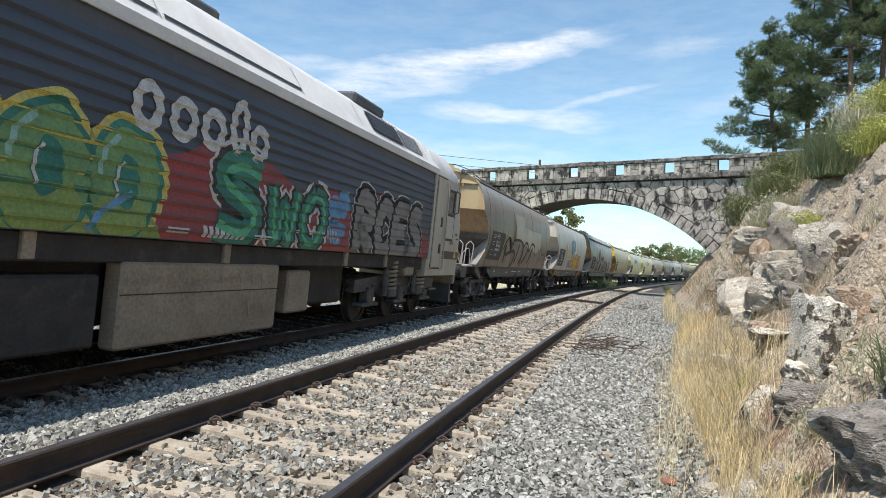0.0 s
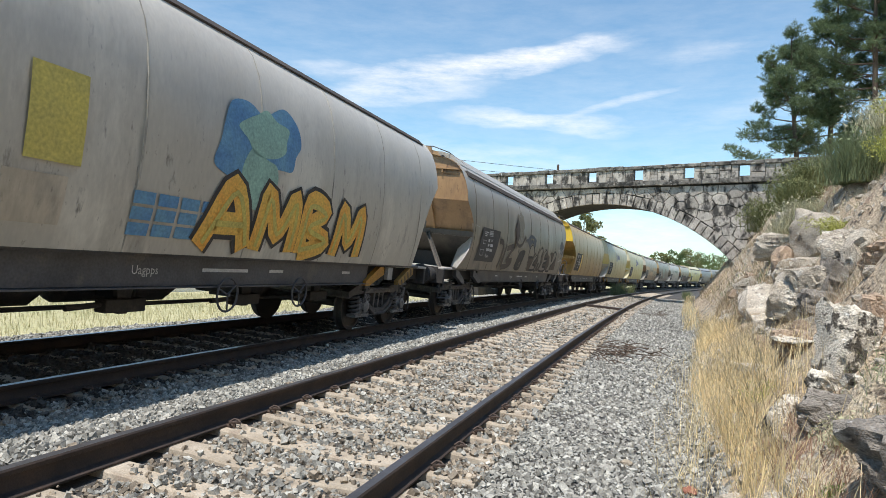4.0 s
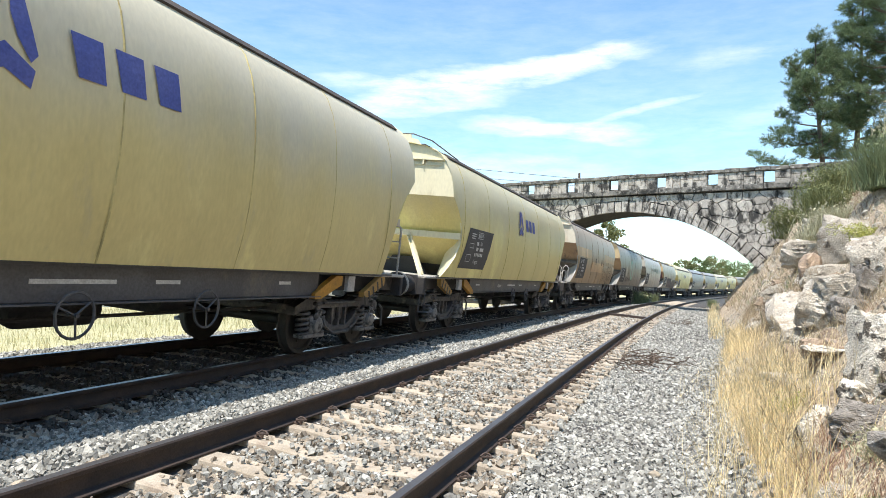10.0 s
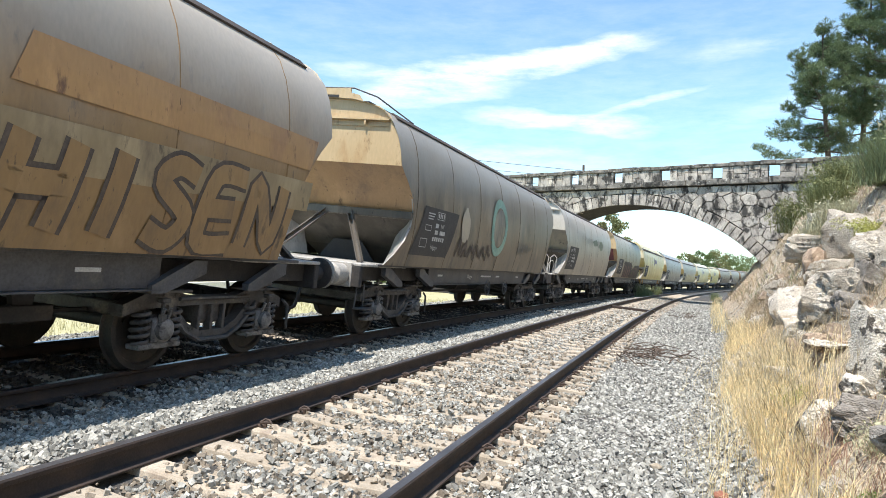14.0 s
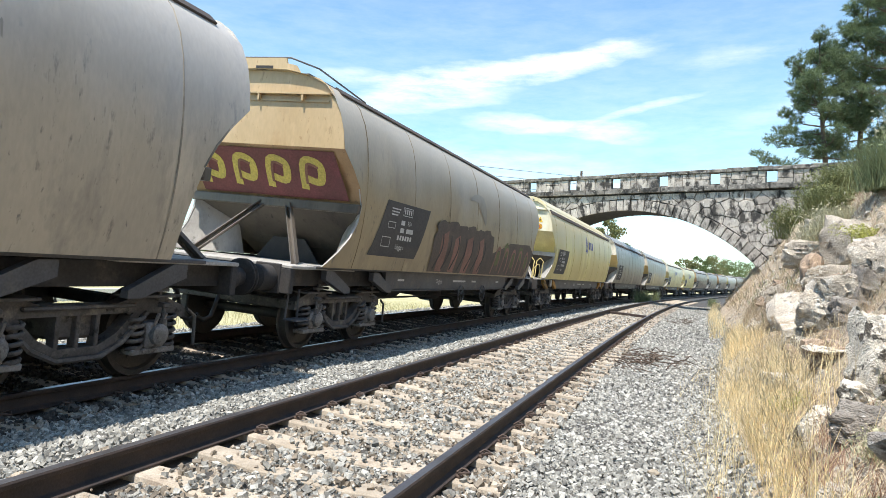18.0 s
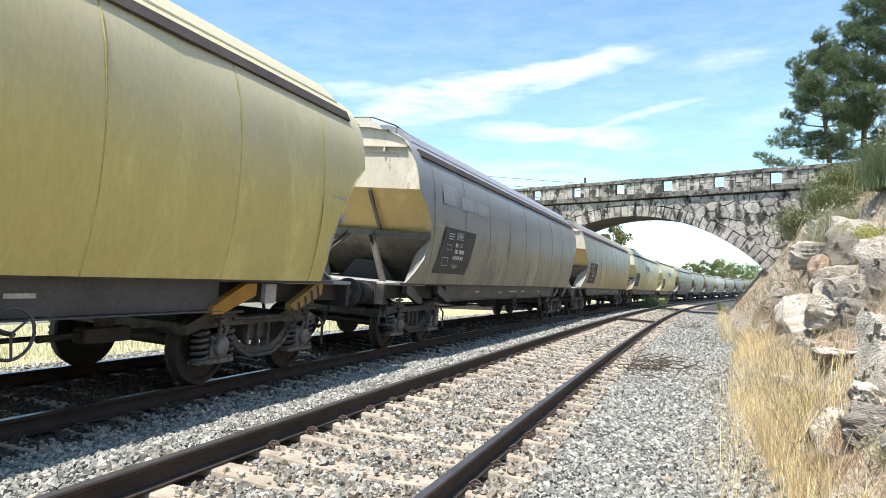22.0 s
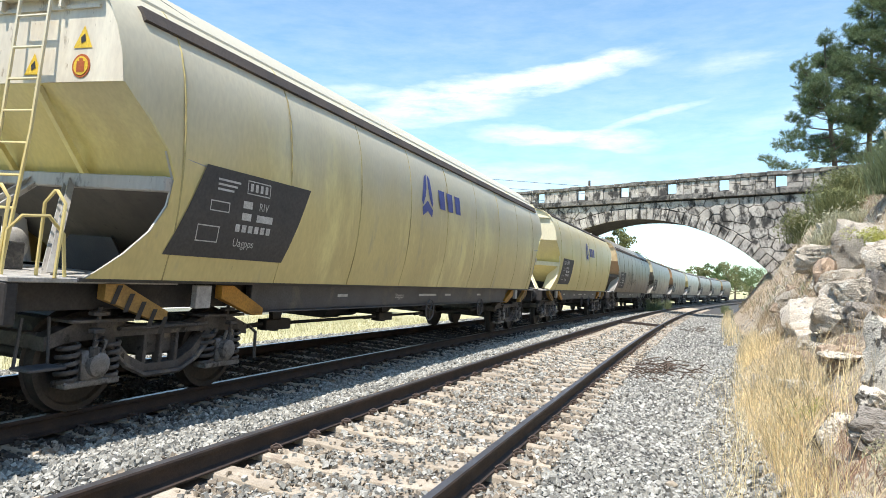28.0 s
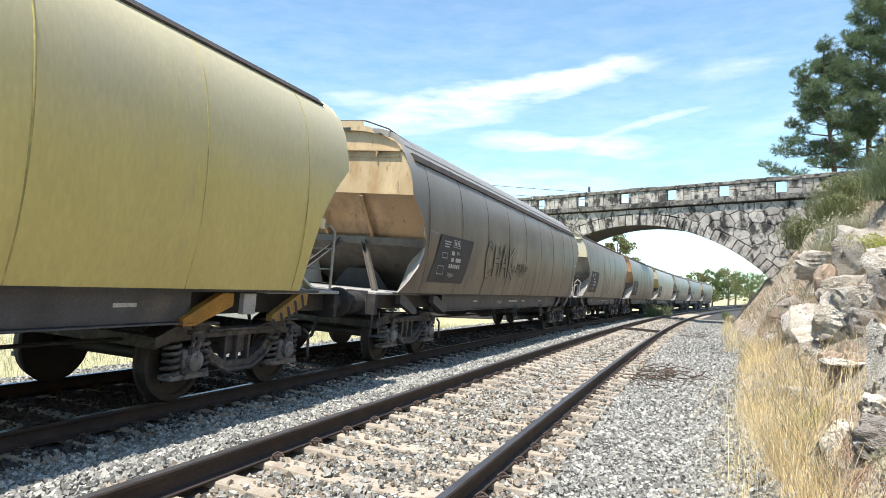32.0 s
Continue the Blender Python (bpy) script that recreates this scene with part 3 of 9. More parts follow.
def stone_bed(rng, n, s0, s1, l0, l1, size, base):
    s = rng.uniform(s0, s1, n)
    lat = to_bank(s, rng.uniform(l0, l1, n))
    a = s / RADIUS + HEADING
    x, y = CENTRE.x - (RADIUS - lat) * np.cos(a), CENTRE.y + (RADIUS - lat) * np.sin(a)
    z = ground_z(x, y)
    # clear the rail heads and leave the sleepers mostly bare
    near = np.abs(lat) < 1.4
    rail = (np.abs(np.abs(lat) - 0.87) < 0.10) | (np.abs(np.abs(lat - FAR_OFF) - 0.87) < 0.10)
    ph = ((s - 1.75 + 0.3) % 0.6) - 0.3
    on_sl = ((np.abs(lat) < 1.3) & (np.abs(lat) > 0.14) | (np.abs(lat - FAR_OFF) < 1.3) & (np.abs(lat - FAR_OFF) > 0.4)) & (np.abs(ph) < 0.105)
    # stones lie over the sleepers: all but hiding the ends, thin inside the rails
    cover = np.where(np.abs(lat) < 0.87, np.where(np.abs(lat) < 0.45, 0.34, 0.10), np.where((lat > 0.9) & (lat < 1.35), 0.45, 0.95))
    keep = ~rail & (~on_sl | (rng.uniform(size=n) < cover))
    mid = (np.abs(lat) < 0.14) & (np.abs(ph) < 0.13)
    z = z + np.where(on_sl, 0.052, 0.0) + np.where(mid, 0.01, 0) + rng.uniform(-0.010, 0.020, n) + 0.012 * fbm(x * 1.5, y * 1.5, 9)
    c = np.stack([x, y, z], 1)[keep]
    # brown brake dust by the near rails, dark stones in the far track's bed: 0 clean, 1 tan, 2 dark
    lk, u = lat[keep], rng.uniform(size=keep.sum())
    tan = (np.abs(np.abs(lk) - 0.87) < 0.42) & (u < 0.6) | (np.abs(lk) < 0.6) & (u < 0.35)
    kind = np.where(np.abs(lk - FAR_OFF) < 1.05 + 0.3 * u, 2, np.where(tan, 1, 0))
    me = pebbles("stones", c, rng.gamma(7, size / 7, len(c)).clip(size * 0.45, size * 1.9), rng, base, 0.6, 0.38)
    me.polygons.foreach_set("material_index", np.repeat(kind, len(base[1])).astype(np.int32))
    return me


rng = np.random.RandomState(4)
for n, s0, s1, l0, l1, size, base in ((88000, -1.8, 6.0, -6.4, 2.85, 0.0215, (BOX_V, BOX_F)), (64000, 6.0, 17, -6.4, 2.85, 0.028, (OCT_V, OCT_F)), (64000, 17, 56, -6.4, 2.8, 0.038, (OCT_V, OCT_F)), (30000, -9, -1.8, -6.4, 2.85, 0.034, (OCT_V, OCT_F))):
    ob = part("ballast_stones", stone_bed(rng, n, s0, s1, l0, l1, size, base), [M_STONES, M_STONETAN, M_DARKSTONES])
    tagged(ob, "loose crushed grey stone between and beside the rails", "gravel", kind="stuff")

# ---- stone bridge ----
BR_O = Vector((-0.551, 48.02, 0))
BR_D = Vector((3.25, -1.14, 0)).normalized()
BR_N = Vector((BR_D.y, -BR_D.x, 0))       # outwards, towards the camera
BR = Matrix((BR_D, -BR_N, Vector((0, 0, 1)))).transposed().to_4x4()
BR.translation = BR_O                     # x along the face, y into the bridge, z up
DEPTH = 3.7
ARC_U, ARC_SPAN, ARC_Z, SPRING = -2.8, 10.0, 6.1, 1.2
rise = ARC_Z - SPRING
ARC_R = (ARC_SPAN ** 2 + rise ** 2) / (2 * rise)
ARC_C = ARC_Z - ARC_R
RING = 0.78


def arch_z(u, extra=0.0):
    d = (ARC_R + extra) ** 2 - (u - ARC_U) ** 2
    return ARC_C + math.sqrt(max(d, 0.0))


bridge = thing("stone_bridge", "old granite arch bridge with a pierced parapet, blackened by lichen", "bridge", kind="structure", m=BR)
U0, U1, DECK = -22.0, 19.0, 7.25
# core: wall behind the face stones with the arch cut through
core = MB()
n = 40
us = [ARC_U - ARC_SPAN + 2 * ARC_SPAN * k / n for k in range(n + 1)]
outer = [(U0, -1.5), (us[0], -1.5)] + [(u, arch_z(u)) for u in us] + [(us[-1], -1.5), (U1, -1.5), (U1, DECK), (U0, DECK)]
for y0, y1 in ((0.06, DEPTH),):
    vs = [(u, y, z) for y in (y0, y1) for u, z in outer]
    N = len(outer)
    fs = []
    low = list(range(1, n + 4))            # arch line and its feet
    for i in range(N):
        j = (i + 1) % N
        fs.append((i, j, N + j, N + i))
    for o in (0, N):
        t0 = len(vs) + (n + 1 if o else 0)
        fs.append((o + 0, o + 1, o + 2, t0, o + N - 1))
        for k in range(n):
            a, b = 2 + k, 3 + k
            ua, ub = us[k], us[k + 1]
            fs.append((o + a, o + b, len(vs) + (1 if o else 0) * (n + 1) + k + 1, len(vs) + (1 if o else 0) * (n + 1) + k))
        fs.append((o + n + 2, o + n + 3, o + n + 4, o + n + 5, t0 + n))
    top = [(u, y, DECK) for y in (y0, y1) for u in us]
    core.add(vs + top, fs)
part("core_wall", core, M_JOINT, bridge, "dark recessed mortar core")

# ring of wedge stones
count = 46
a0 = math.asin(ARC_SPAN / ARC_R)
for k in range(count):
    w0, w1 = -a0 + 2 * a0 * k / count, -a0 + 2 * a0 * (k + 1) / count
    g = 0.02 / ARC_R
    jut = random.uniform(-0.03, 0.02)
    ext = RING + random.uniform(-0.05, 0.06)
    q = []
    for w, r in ((w0 + g, ARC_R), (w1 - g, ARC_R), (w1 - g, ARC_R + ext), (w0 + g, ARC_R + ext)):
        q.append((ARC_U + r * math.sin(w), ARC_C + r * math.cos(w)))
    b = MB()
    cu, cz = sum(p[0] for p in q) / 4, sum(p[1] for p in q) / 4
    inner = [(cu + (u - cu) * 0.88, cz + (z - cz) * 0.93) for u, z in q]
    b.add([(u, -0.02 + jut, z) for u, z in inner] + [(u, 0.03 + jut, z) for u, z in q] + [(u, 0.6, z) for u, z in q],
          [(0, 1, 2, 3)] + [(i, (i + 1) % 4, 4 + (i + 1) % 4, 4 + i) for i in range(4)] + [(4 + i, 4 + (i + 1) % 4, 8 + (i + 1) % 4, 8 + i) for i in range(4)])
    part("voussoir", b, M_STONEWALL, bridge)


def clip_poly(poly, px, py, nx, ny):
    """Keep the side of the line through p where (q - p) . n <= 0."""
    out = []
    for i, a in enumerate(poly):
        b = poly[(i + 1) % len(poly)]
        da, db = (a[0] - px) * nx + (a[1] - py) * ny, (b[0] - px) * nx + (b[1] - py) * ny
        if da <= 0:
            out.append(a)
        if (da < 0 < db) or (db < 0 < da):
            t = da / (da - db)
            out.append((a[0] + (b[0] - a[0]) * t, a[1] + (b[1] - a[1]) * t))
    return out


# irregular face masonry: cells round jittered centres
rng = random.Random(12)
sites = []
tries = 0
while len(sites) < 300 and tries < 40000:
    tries += 1
    u, z = rng.uniform(-15, 13.5), rng.uniform(0.6, 7.2)
    if z < arch_z(u, RING) - 0.05 and abs(u - ARC_U) < ARC_SPAN + RING * 0.6:
        continue
    if all(((u - a) / 1.25) ** 2 + (z - b) ** 2 > 0.30 for a, b in sites):
        sites.append((u, z))
for u, z in sites:
    poly = [(u - 1.3, z - 1.3), (u + 1.3, z - 1.3), (u + 1.3, z + 1.3), (u - 1.3, z + 1.3)]
    for a, b in sites:
        if (a, b) != (u, z) and abs(a - u) < 2.2 and abs(b - z) < 2.2:
            dx, dz = (a - u) / 1.25 ** 2, b - z
            poly = clip_poly(poly, (a + u) / 2, (b + z) / 2, dx, dz)
    poly = clip_poly(poly, 0, 7.2, 0, 1)
    if abs(u - ARC_U) < ARC_SPAN + 2:
        # keep clear of the ring along its tangent
        w = math.atan2(u - ARC_U, z - ARC_C)
        rr = ARC_R + RING + 0.03
        poly = clip_poly(poly, ARC_U + rr * math.sin(w), ARC_C + rr * math.cos(w), -math.sin(w), -math.cos(w))
    if len(poly) < 3:
        continue
    cu, cz = sum(p[0] for p in poly) / len(poly), sum(p[1] for p in poly) / len(poly)
    shr = lambda k, d: [(cu + (p[0] - cu) * k, cz + (p[1] - cz) * k) for p in poly]
    rim, face = shr(0.962, 0), shr(0.89, 0)
    jut = rng.uniform(-0.02, 0.035)
    m = len(poly)
    b = MB()
    b.add([(a, -jut, c) for a, c in face] + [(a, 0.035 - jut, c) for a, c in rim] + [(a, 0.12, c) for a, c in rim],
          [tuple(range(m))] + [(i, (i + 1) % m, m + (i + 1) % m, m + i) for i in range(m)] + [(m + i, m + (i + 1) % m, 2 * m + (i + 1) % m, 2 * m + i) for i in range(m)])
    part("stone", b, M_STONEWALL, bridge)

# cornice, parapet with slots, coping
u = U0
while u < U1:
    w = rng.uniform(1.1, 1.7)
    part("cornice_stone", MB().box((u + 0.01, -0.24, 7.28 + rng.uniform(-0.01, 0.01)), (min(u + w, U1) - 0.01, 0.5, 7.62), 0.03), M_STONEDARK, bridge)
    u += w
slots = [0.0 + 3.42 * k for k in range(-6, 3)]
edge = U0
for sx in slots + [None]:
    end = (sx - 0.33) if sx is not None else U1
    u = edge
    while u < end - 0.05:
        w = min(rng.uniform(0.45, 0.95), end - u)
        if end - u - w < 0.3:
            w = end - u
        if rng.random() < 0.5:
            hh = rng.uniform(0.3, 0.55)
            for z0, z1 in ((7.62, 7.62 + hh), (7.62 + hh, 8.44)):
                part("parapet_stone", MB().box((u + 0.012, -0.05 + rng.uniform(-0.02, 0.02), z0 + 0.01), (u + w - 0.012, 0.36, z1 - 0.008), 0.025), M_STONEWALL, bridge)
        else:
            part("parapet_stone", MB().box((u + 0.012, -0.05 + rng.uniform(-0.02, 0.02), 7.63), (u + w - 0.012, 0.36, 8.435), 0.025), M_STONEWALL, bridge)
        u += w
    edge = (sx + 0.33) if sx is not None else U1
u = U0
while u < U1:
    w = rng.uniform(0.9, 1.5)
    part("coping_stone", MB().box((u + 0.01, -0.15, 8.43 + rng.uniform(-0.012, 0.012)), (min(u + w, U1) - 0.01, 0.46, 8.70 + rng.uniform(-0.03, 0.03)), 0.045), M_STONEDARK, bridge)
    u += w
part("far_parapet", MB().box((U0, DEPTH - 0.4, DECK), (U1, DEPTH, 8.2), 0.03), M_STONEDARK, bridge, "far parapet wall")
part("roadway", MB().box((U0, 0.37, DECK), (U1, DEPTH - 0.41, DECK + 0.12)), M_STONEDARK, bridge, "road surface over the arch")

# ---- grain hopper wagons: x forward, y to the side that faces the camera, z up from the rails ----
SECTION = [(0.0, 4.07), (0.45, 4.05), (0.80, 3.98), (1.05, 3.86), (1.21, 3.68), (1.32, 3.45), (1.39, 3.2), (1.43, 2.95), (1.46, 2.7), (1.475, 2.45), (1.475, 2.2), (1.465, 1.95), (1.44, 1.7), (1.40, 1.48), (1.35, 1.25)]
SECTION = [(1.05 * y, h) for y, h in SECTION]
SEC_H = np.array([h for _, h in SECTION])[::-1]
SEC_Y = np.array([y for y, _ in SECTION])[::-1]
CUT_H = np.array([1.25, 1.32, 1.48, 1.7, 1.95, 2.2, 2.45, 2.7, 2.85, 2.95, 3.86, 4.07])
CUT_D = np.array([-0.12, 0.0, 0.22, 0.45, 0.60, 0.64, 0.52, 0.28, 0.10, 0.0, -0.06, -0.10])


CUT_R = np.array([0.87, 0.87, 0.86, 0.84, 0.78, 0.68, 0.52, 0.30, 0.12, 0.0, -0.06, -0.10])     # the trailing end has no flared foot


CUT_OPEN = np.array([0.62, 0.70, 0.86, 1.02, 1.12, 1.14, 1.00, 0.62, 0.26, 0.0, -0.06, -0.10])   # one wagon with a deep open end


def cut_of(extra, sg):
    if sg < 0:
        return CUT_R
    return CUT_OPEN if 0.1 < extra < 1 else CUT_D


def tail(extra):
    """How much further the hull reaches at its trailing end."""
    return 0.32 if extra < 0.1 else (-0.1 if extra < 1 else 0.48)


def hull_y(h):
    return float(np.interp(h, SEC_H, SEC_Y))


def hull_out(h):
    """The outward normal of the side at height h, as (y, z)."""
    d = (hull_y(h + 0.04) - hull_y(h - 0.04)) / 0.08
    k = math.hypot(1, d)
    return 1 / k, -d / k


def hull_mesh(extra, dents):
    half = 6.5 + extra
    b = MB()
    ring = [(-y, h) for y, h in SECTION[::-1]] + [(y, h) for y, h in SECTION[1:]]
    cols = 44
    rg = np.random.RandomState(int(extra * 10) + 3)
    bumps = [(rg.uniform(-half, half), rg.uniform(1.4, 3.4), rg.uniform(0.2, 0.6), rg.uniform(-0.022, 0.001)) for _ in range(dents)]
    for k in range(cols + 1):
        t = -1 + 2 * k / cols
        for y, h in ring:
            x = t * ((half - np.interp(h, CUT_H, cut_of(extra, 1))) if t > 0 else (half + tail(extra) - np.interp(h, CUT_H, CUT_R)))
            d = sum(a * math.exp(-((x - bx) ** 2 + (h - bh) ** 2) / (br * br)) for bx, bh, br, a in bumps)
            b.v.append((x, y + d * math.copysign(1, y) if abs(y) > 0.5 else y, h))
    n = len(ring)
    for k in range(cols):
        for i in range(n - 1):
            b.f.append((k * n + i, k * n + i + 1, (k + 1) * n + i + 1, (k + 1) * n + i)); b.mi.append(0)
    return b.mesh("hull", 35)


def side_strip(b, x0, x1, h0, h1, off=0.006, steps=None):
    """A plate that follows the camera-side hull."""
    steps = steps or max(1, int((h1 - h0) / 0.08))
    o = len(b.v)
    for k in range(steps + 1):
        h = h0 + (h1 - h0) * k / steps
        ny, nz = hull_out(h)
        y = hull_y(h)
        for x in (x0, x1):
            b.v.append((x, y + ny * off, h + nz * off))
    for k in range(steps):
        b.f.append((o + 2 * k, o + 2 * k + 1, o + 2 * k + 3, o + 2 * k + 2)); b.mi.append(0)


def seam_mesh(extra, count):
    half = 6.5 + extra
    b = MB()
    for k in range(count):
        x = -half + 0.75 + (2 * half - 1.5) * k / (count - 1)
        for sg in (1, -1):
            o = len(b.v)
            for y, h in SECTION[2:]:
                ny, nz = hull_out(h)
                for dx, d in ((-0.013, -0.003), (-0.004, 0.004), (0.004, 0.004), (0.013, -0.003)):
                    b.v.append((x + dx, sg * (y + ny * d), h + nz * d))
            for i in range(len(SECTION) - 3):
                for j in range(3):
                    b.f.append((o + 4 * i + j, o + 4 * i + j + 1, o + 4 * i + j + 5, o + 4 * i + j + 4)); b.mi.append(0)
    return b.mesh("weld_seams", 60)


def mirrored(points):
    return points + [(-y, z) for y, z in points[::-1]]


def end_parts(half, sg, extra=0.0):
    """The closed end of the hull: panel, hopper slopes, beam, struts; sg +1 at the leading end."""
    out = {}
    X = half * sg
    cap = [(1.425, 2.95), (1.385, 3.2), (1.315, 3.45), (1.205, 3.68), (1.10, 3.83), (0.92, 3.95), (0.60, 4.03), (0.52, 4.14), (0.37, 4.17), (0.35, 4.25)]
    cap = [(1.05 * y, z) for y, z in cap]
    b = MB()
    out["end_panel"] = b
    b.prism(mirrored(cap), X - 0.02 * sg, X + 0.012 * sg, axis="x")
    b.box((min(X, X + 0.09 * sg), -1.2, 3.70), (max(X, X + 0.09 * sg), 1.2, 3.725))
    b.box((min(X, X + 0.035 * sg), -1.17, 3.60), (max(X, X + 0.035 * sg), 1.17, 3.63))
    for y in (-0.75, 0.0, 0.75):
        b.box((min(X, X + 0.085 * sg), y - 0.015, 3.61), (max(X, X + 0.085 * sg), y + 0.015, 3.70))
    out["vent_slot"] = MB().box((min(X, X + 0.02 * sg), -0.15, 4.06), (max(X, X + 0.02 * sg), 0.15, 4.13))
    y1, y2, y3 = 1.49, hull_y(2.2) - 0.02, 1.2
    def sheet(pa, pb, ya, yb, th=0.02):
        (xa, za), (xb, zb) = pa, pb
        vs = []
        for dx, dz in ((0, 0), (-th * sg, th)):
            vs += [(xa + dx, -ya, za + dz), (xa + dx, ya, za + dz), (xb + dx, yb, zb + dz), (xb + dx, -yb, zb + dz)]
        return MB().add(vs, [(0, 1, 2, 3), (7, 6, 5, 4), (0, 4, 5, 1), (1, 5, 6, 2), (2, 6, 7, 3), (3, 7, 4, 0)])
    # the upper slope follows the cut edge of the sides
    cut = cut_of(extra, sg)
    es, hs = MB(), [2.95, 2.85, 2.7, 2.45, 2.2]
    for h in hs:
        x, y = X - (0.0 if h == 2.95 else float(np.interp(h, CUT_H, cut))) * sg - 0.004 * sg, hull_y(h) - 0.004
        es.v += [(x, -y, h), (x, y, h), (x - 0.02 * sg, y, h + 0.012), (x - 0.02 * sg, -y, h + 0.012)]
    for k in range(len(hs) - 1):
        for i in range(4):
            es.f.append((4 * k + i, 4 * k + (i + 1) % 4, 4 * k + 4 + (i + 1) % 4, 4 * k + 4 + i)); es.mi.append(0)
    es.f += [(0, 1, 2, 3), (16, 17, 18, 19)]; es.mi += [0, 0]
    out["end_slope"] = es
    out["middle_slope"] = sheet((X - 0.66 * sg, 2.12), (X - 1.5 * sg, 1.5), y2, 1.1)
    out["lower_slope"] = sheet((X - 1.5 * sg, 1.5), (X - 1.9 * sg, 1.0), 1.1, 0.7)
    for k, y in enumerate((-0.48, 0.48)):
        rb = MB().add([(X - 0.02 * sg, y - 0.03, 2.93), (X - 0.02 * sg, y + 0.03, 2.93), (X - 0.62 * sg, y + 0.03, 2.22), (X - 0.62 * sg, y - 0.03, 2.22), (X + 0.02 * sg, y - 0.03, 2.90), (X + 0.02 * sg, y + 0.03, 2.90), (X - 0.58 * sg, y + 0.03, 2.19), (X - 0.58 * sg, y - 0.03, 2.19)], [(0, 1, 2, 3), (4, 5, 6, 7), (0, 4, 5, 1), (1, 5, 6, 2), (2, 6, 7, 3), (3, 7, 4, 0)])
        out["slope_rib" + "_b" * k] = rb
    out["cross_beam"] = MB().box((min(X - 0.55 * sg, X - 0.67 * sg), -y2, 2.08), (max(X - 0.55 * sg, X - 0.67 * sg), y2, 2.22), 0.012)
    # side plates behind the cut
    for s in (1, -1):
        g, h = MB(), MB()
        poly = [(X - d * sg, h) for h, d in zip(CUT_H[:7], cut_of(extra, sg)[:7])]
        back = [(X - 1.2 * sg, 2.4), (X - 1.5 * sg, 1.3)]
        pts = poly + back
        vs = [(x, s * (hull_y(z) - 0.012), z) for x, z in pts]
        vs2 = [(x, s * (hull_y(z) - 0.035), z) for x, z in pts]
        m = len(pts)
        g.add(vs + vs2, [tuple(range(m)), tuple(range(2 * m - 1, m - 1, -1))] + [(i, m + i, m + (i + 1) % m, (i + 1) % m) for i in range(m)])
        # inclined gusset behind the lip of the cut, between the side and the platform
        zs = [1.27, 1.48, 1.7, 1.95, 2.12]
        lip = [(X - float(np.interp(z, CUT_H, cut)) * sg - 0.02 * sg, s * (hull_y(z) - 0.04), z) for z in zs]
        inn = [(X - 1.15 * sg, s * (0.85 + 0.3 * (z - 1.27)), z) for z in zs]
        n5 = len(zs)
        for off in (0.0, 0.02):
            h.v += [(x - off * sg, y, z) for x, y, z in lip] + [(x - off * sg, y, z) for x, y, z in inn]
        for k in range(n5 - 1):
            for o in (0, 2 * n5):
                h.f.append((o + k, o + k + 1, o + n5 + k + 1, o + n5 + k)); h.mi.append(0)
            h.f.append((k, k + 1, 2 * n5 + k + 1, 2 * n5 + k)); h.mi.append(0)
        out["side_gusset" + ("" if s > 0 else "_b")] = g
        out["corner_gusset" + ("" if s > 0 else "_b")] = h
    # flat plate, coloured black for the shade in the hopper opening
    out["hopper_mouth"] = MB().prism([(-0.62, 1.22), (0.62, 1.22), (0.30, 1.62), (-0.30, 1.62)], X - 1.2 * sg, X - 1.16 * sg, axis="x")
    return out


def strut(a, b, w=0.05):
    """A channel bar between two points."""
    m = MB()
    A, B = Vector(a), Vector(b)
    t = (B - A).normalized()
    s = t.cross(Vector((1, 0, 0))).normalized() * w
    u = Vector((1, 0, 0)) * w * 0.8
    vs = [p + i * s + j * u for p in (A, B) for i, j in ((-1, -1), (1, -1), (1, 1), (0.75, 1), (0.75, -0.7), (-0.75, -0.7), (-0.75, 1), (-1, 1))]
    m.add(vs, [(i, (i + 1) % 8, 8 + (i + 1) % 8, 8 + i) for i in range(8)] + [tuple(range(8)), tuple(range(15, 7, -1))])
    return m


def helix(b, at, r, wire, h, turns, seg=12, n=6):
    pts = [(at[0] + r * math.cos(2 * math.pi * k / seg), at[1] + r * math.sin(2 * math.pi * k / seg), at[2] + h * k / (seg * turns)) for k in range(seg * turns + 1)]
    b.tube(pts, wire, n)


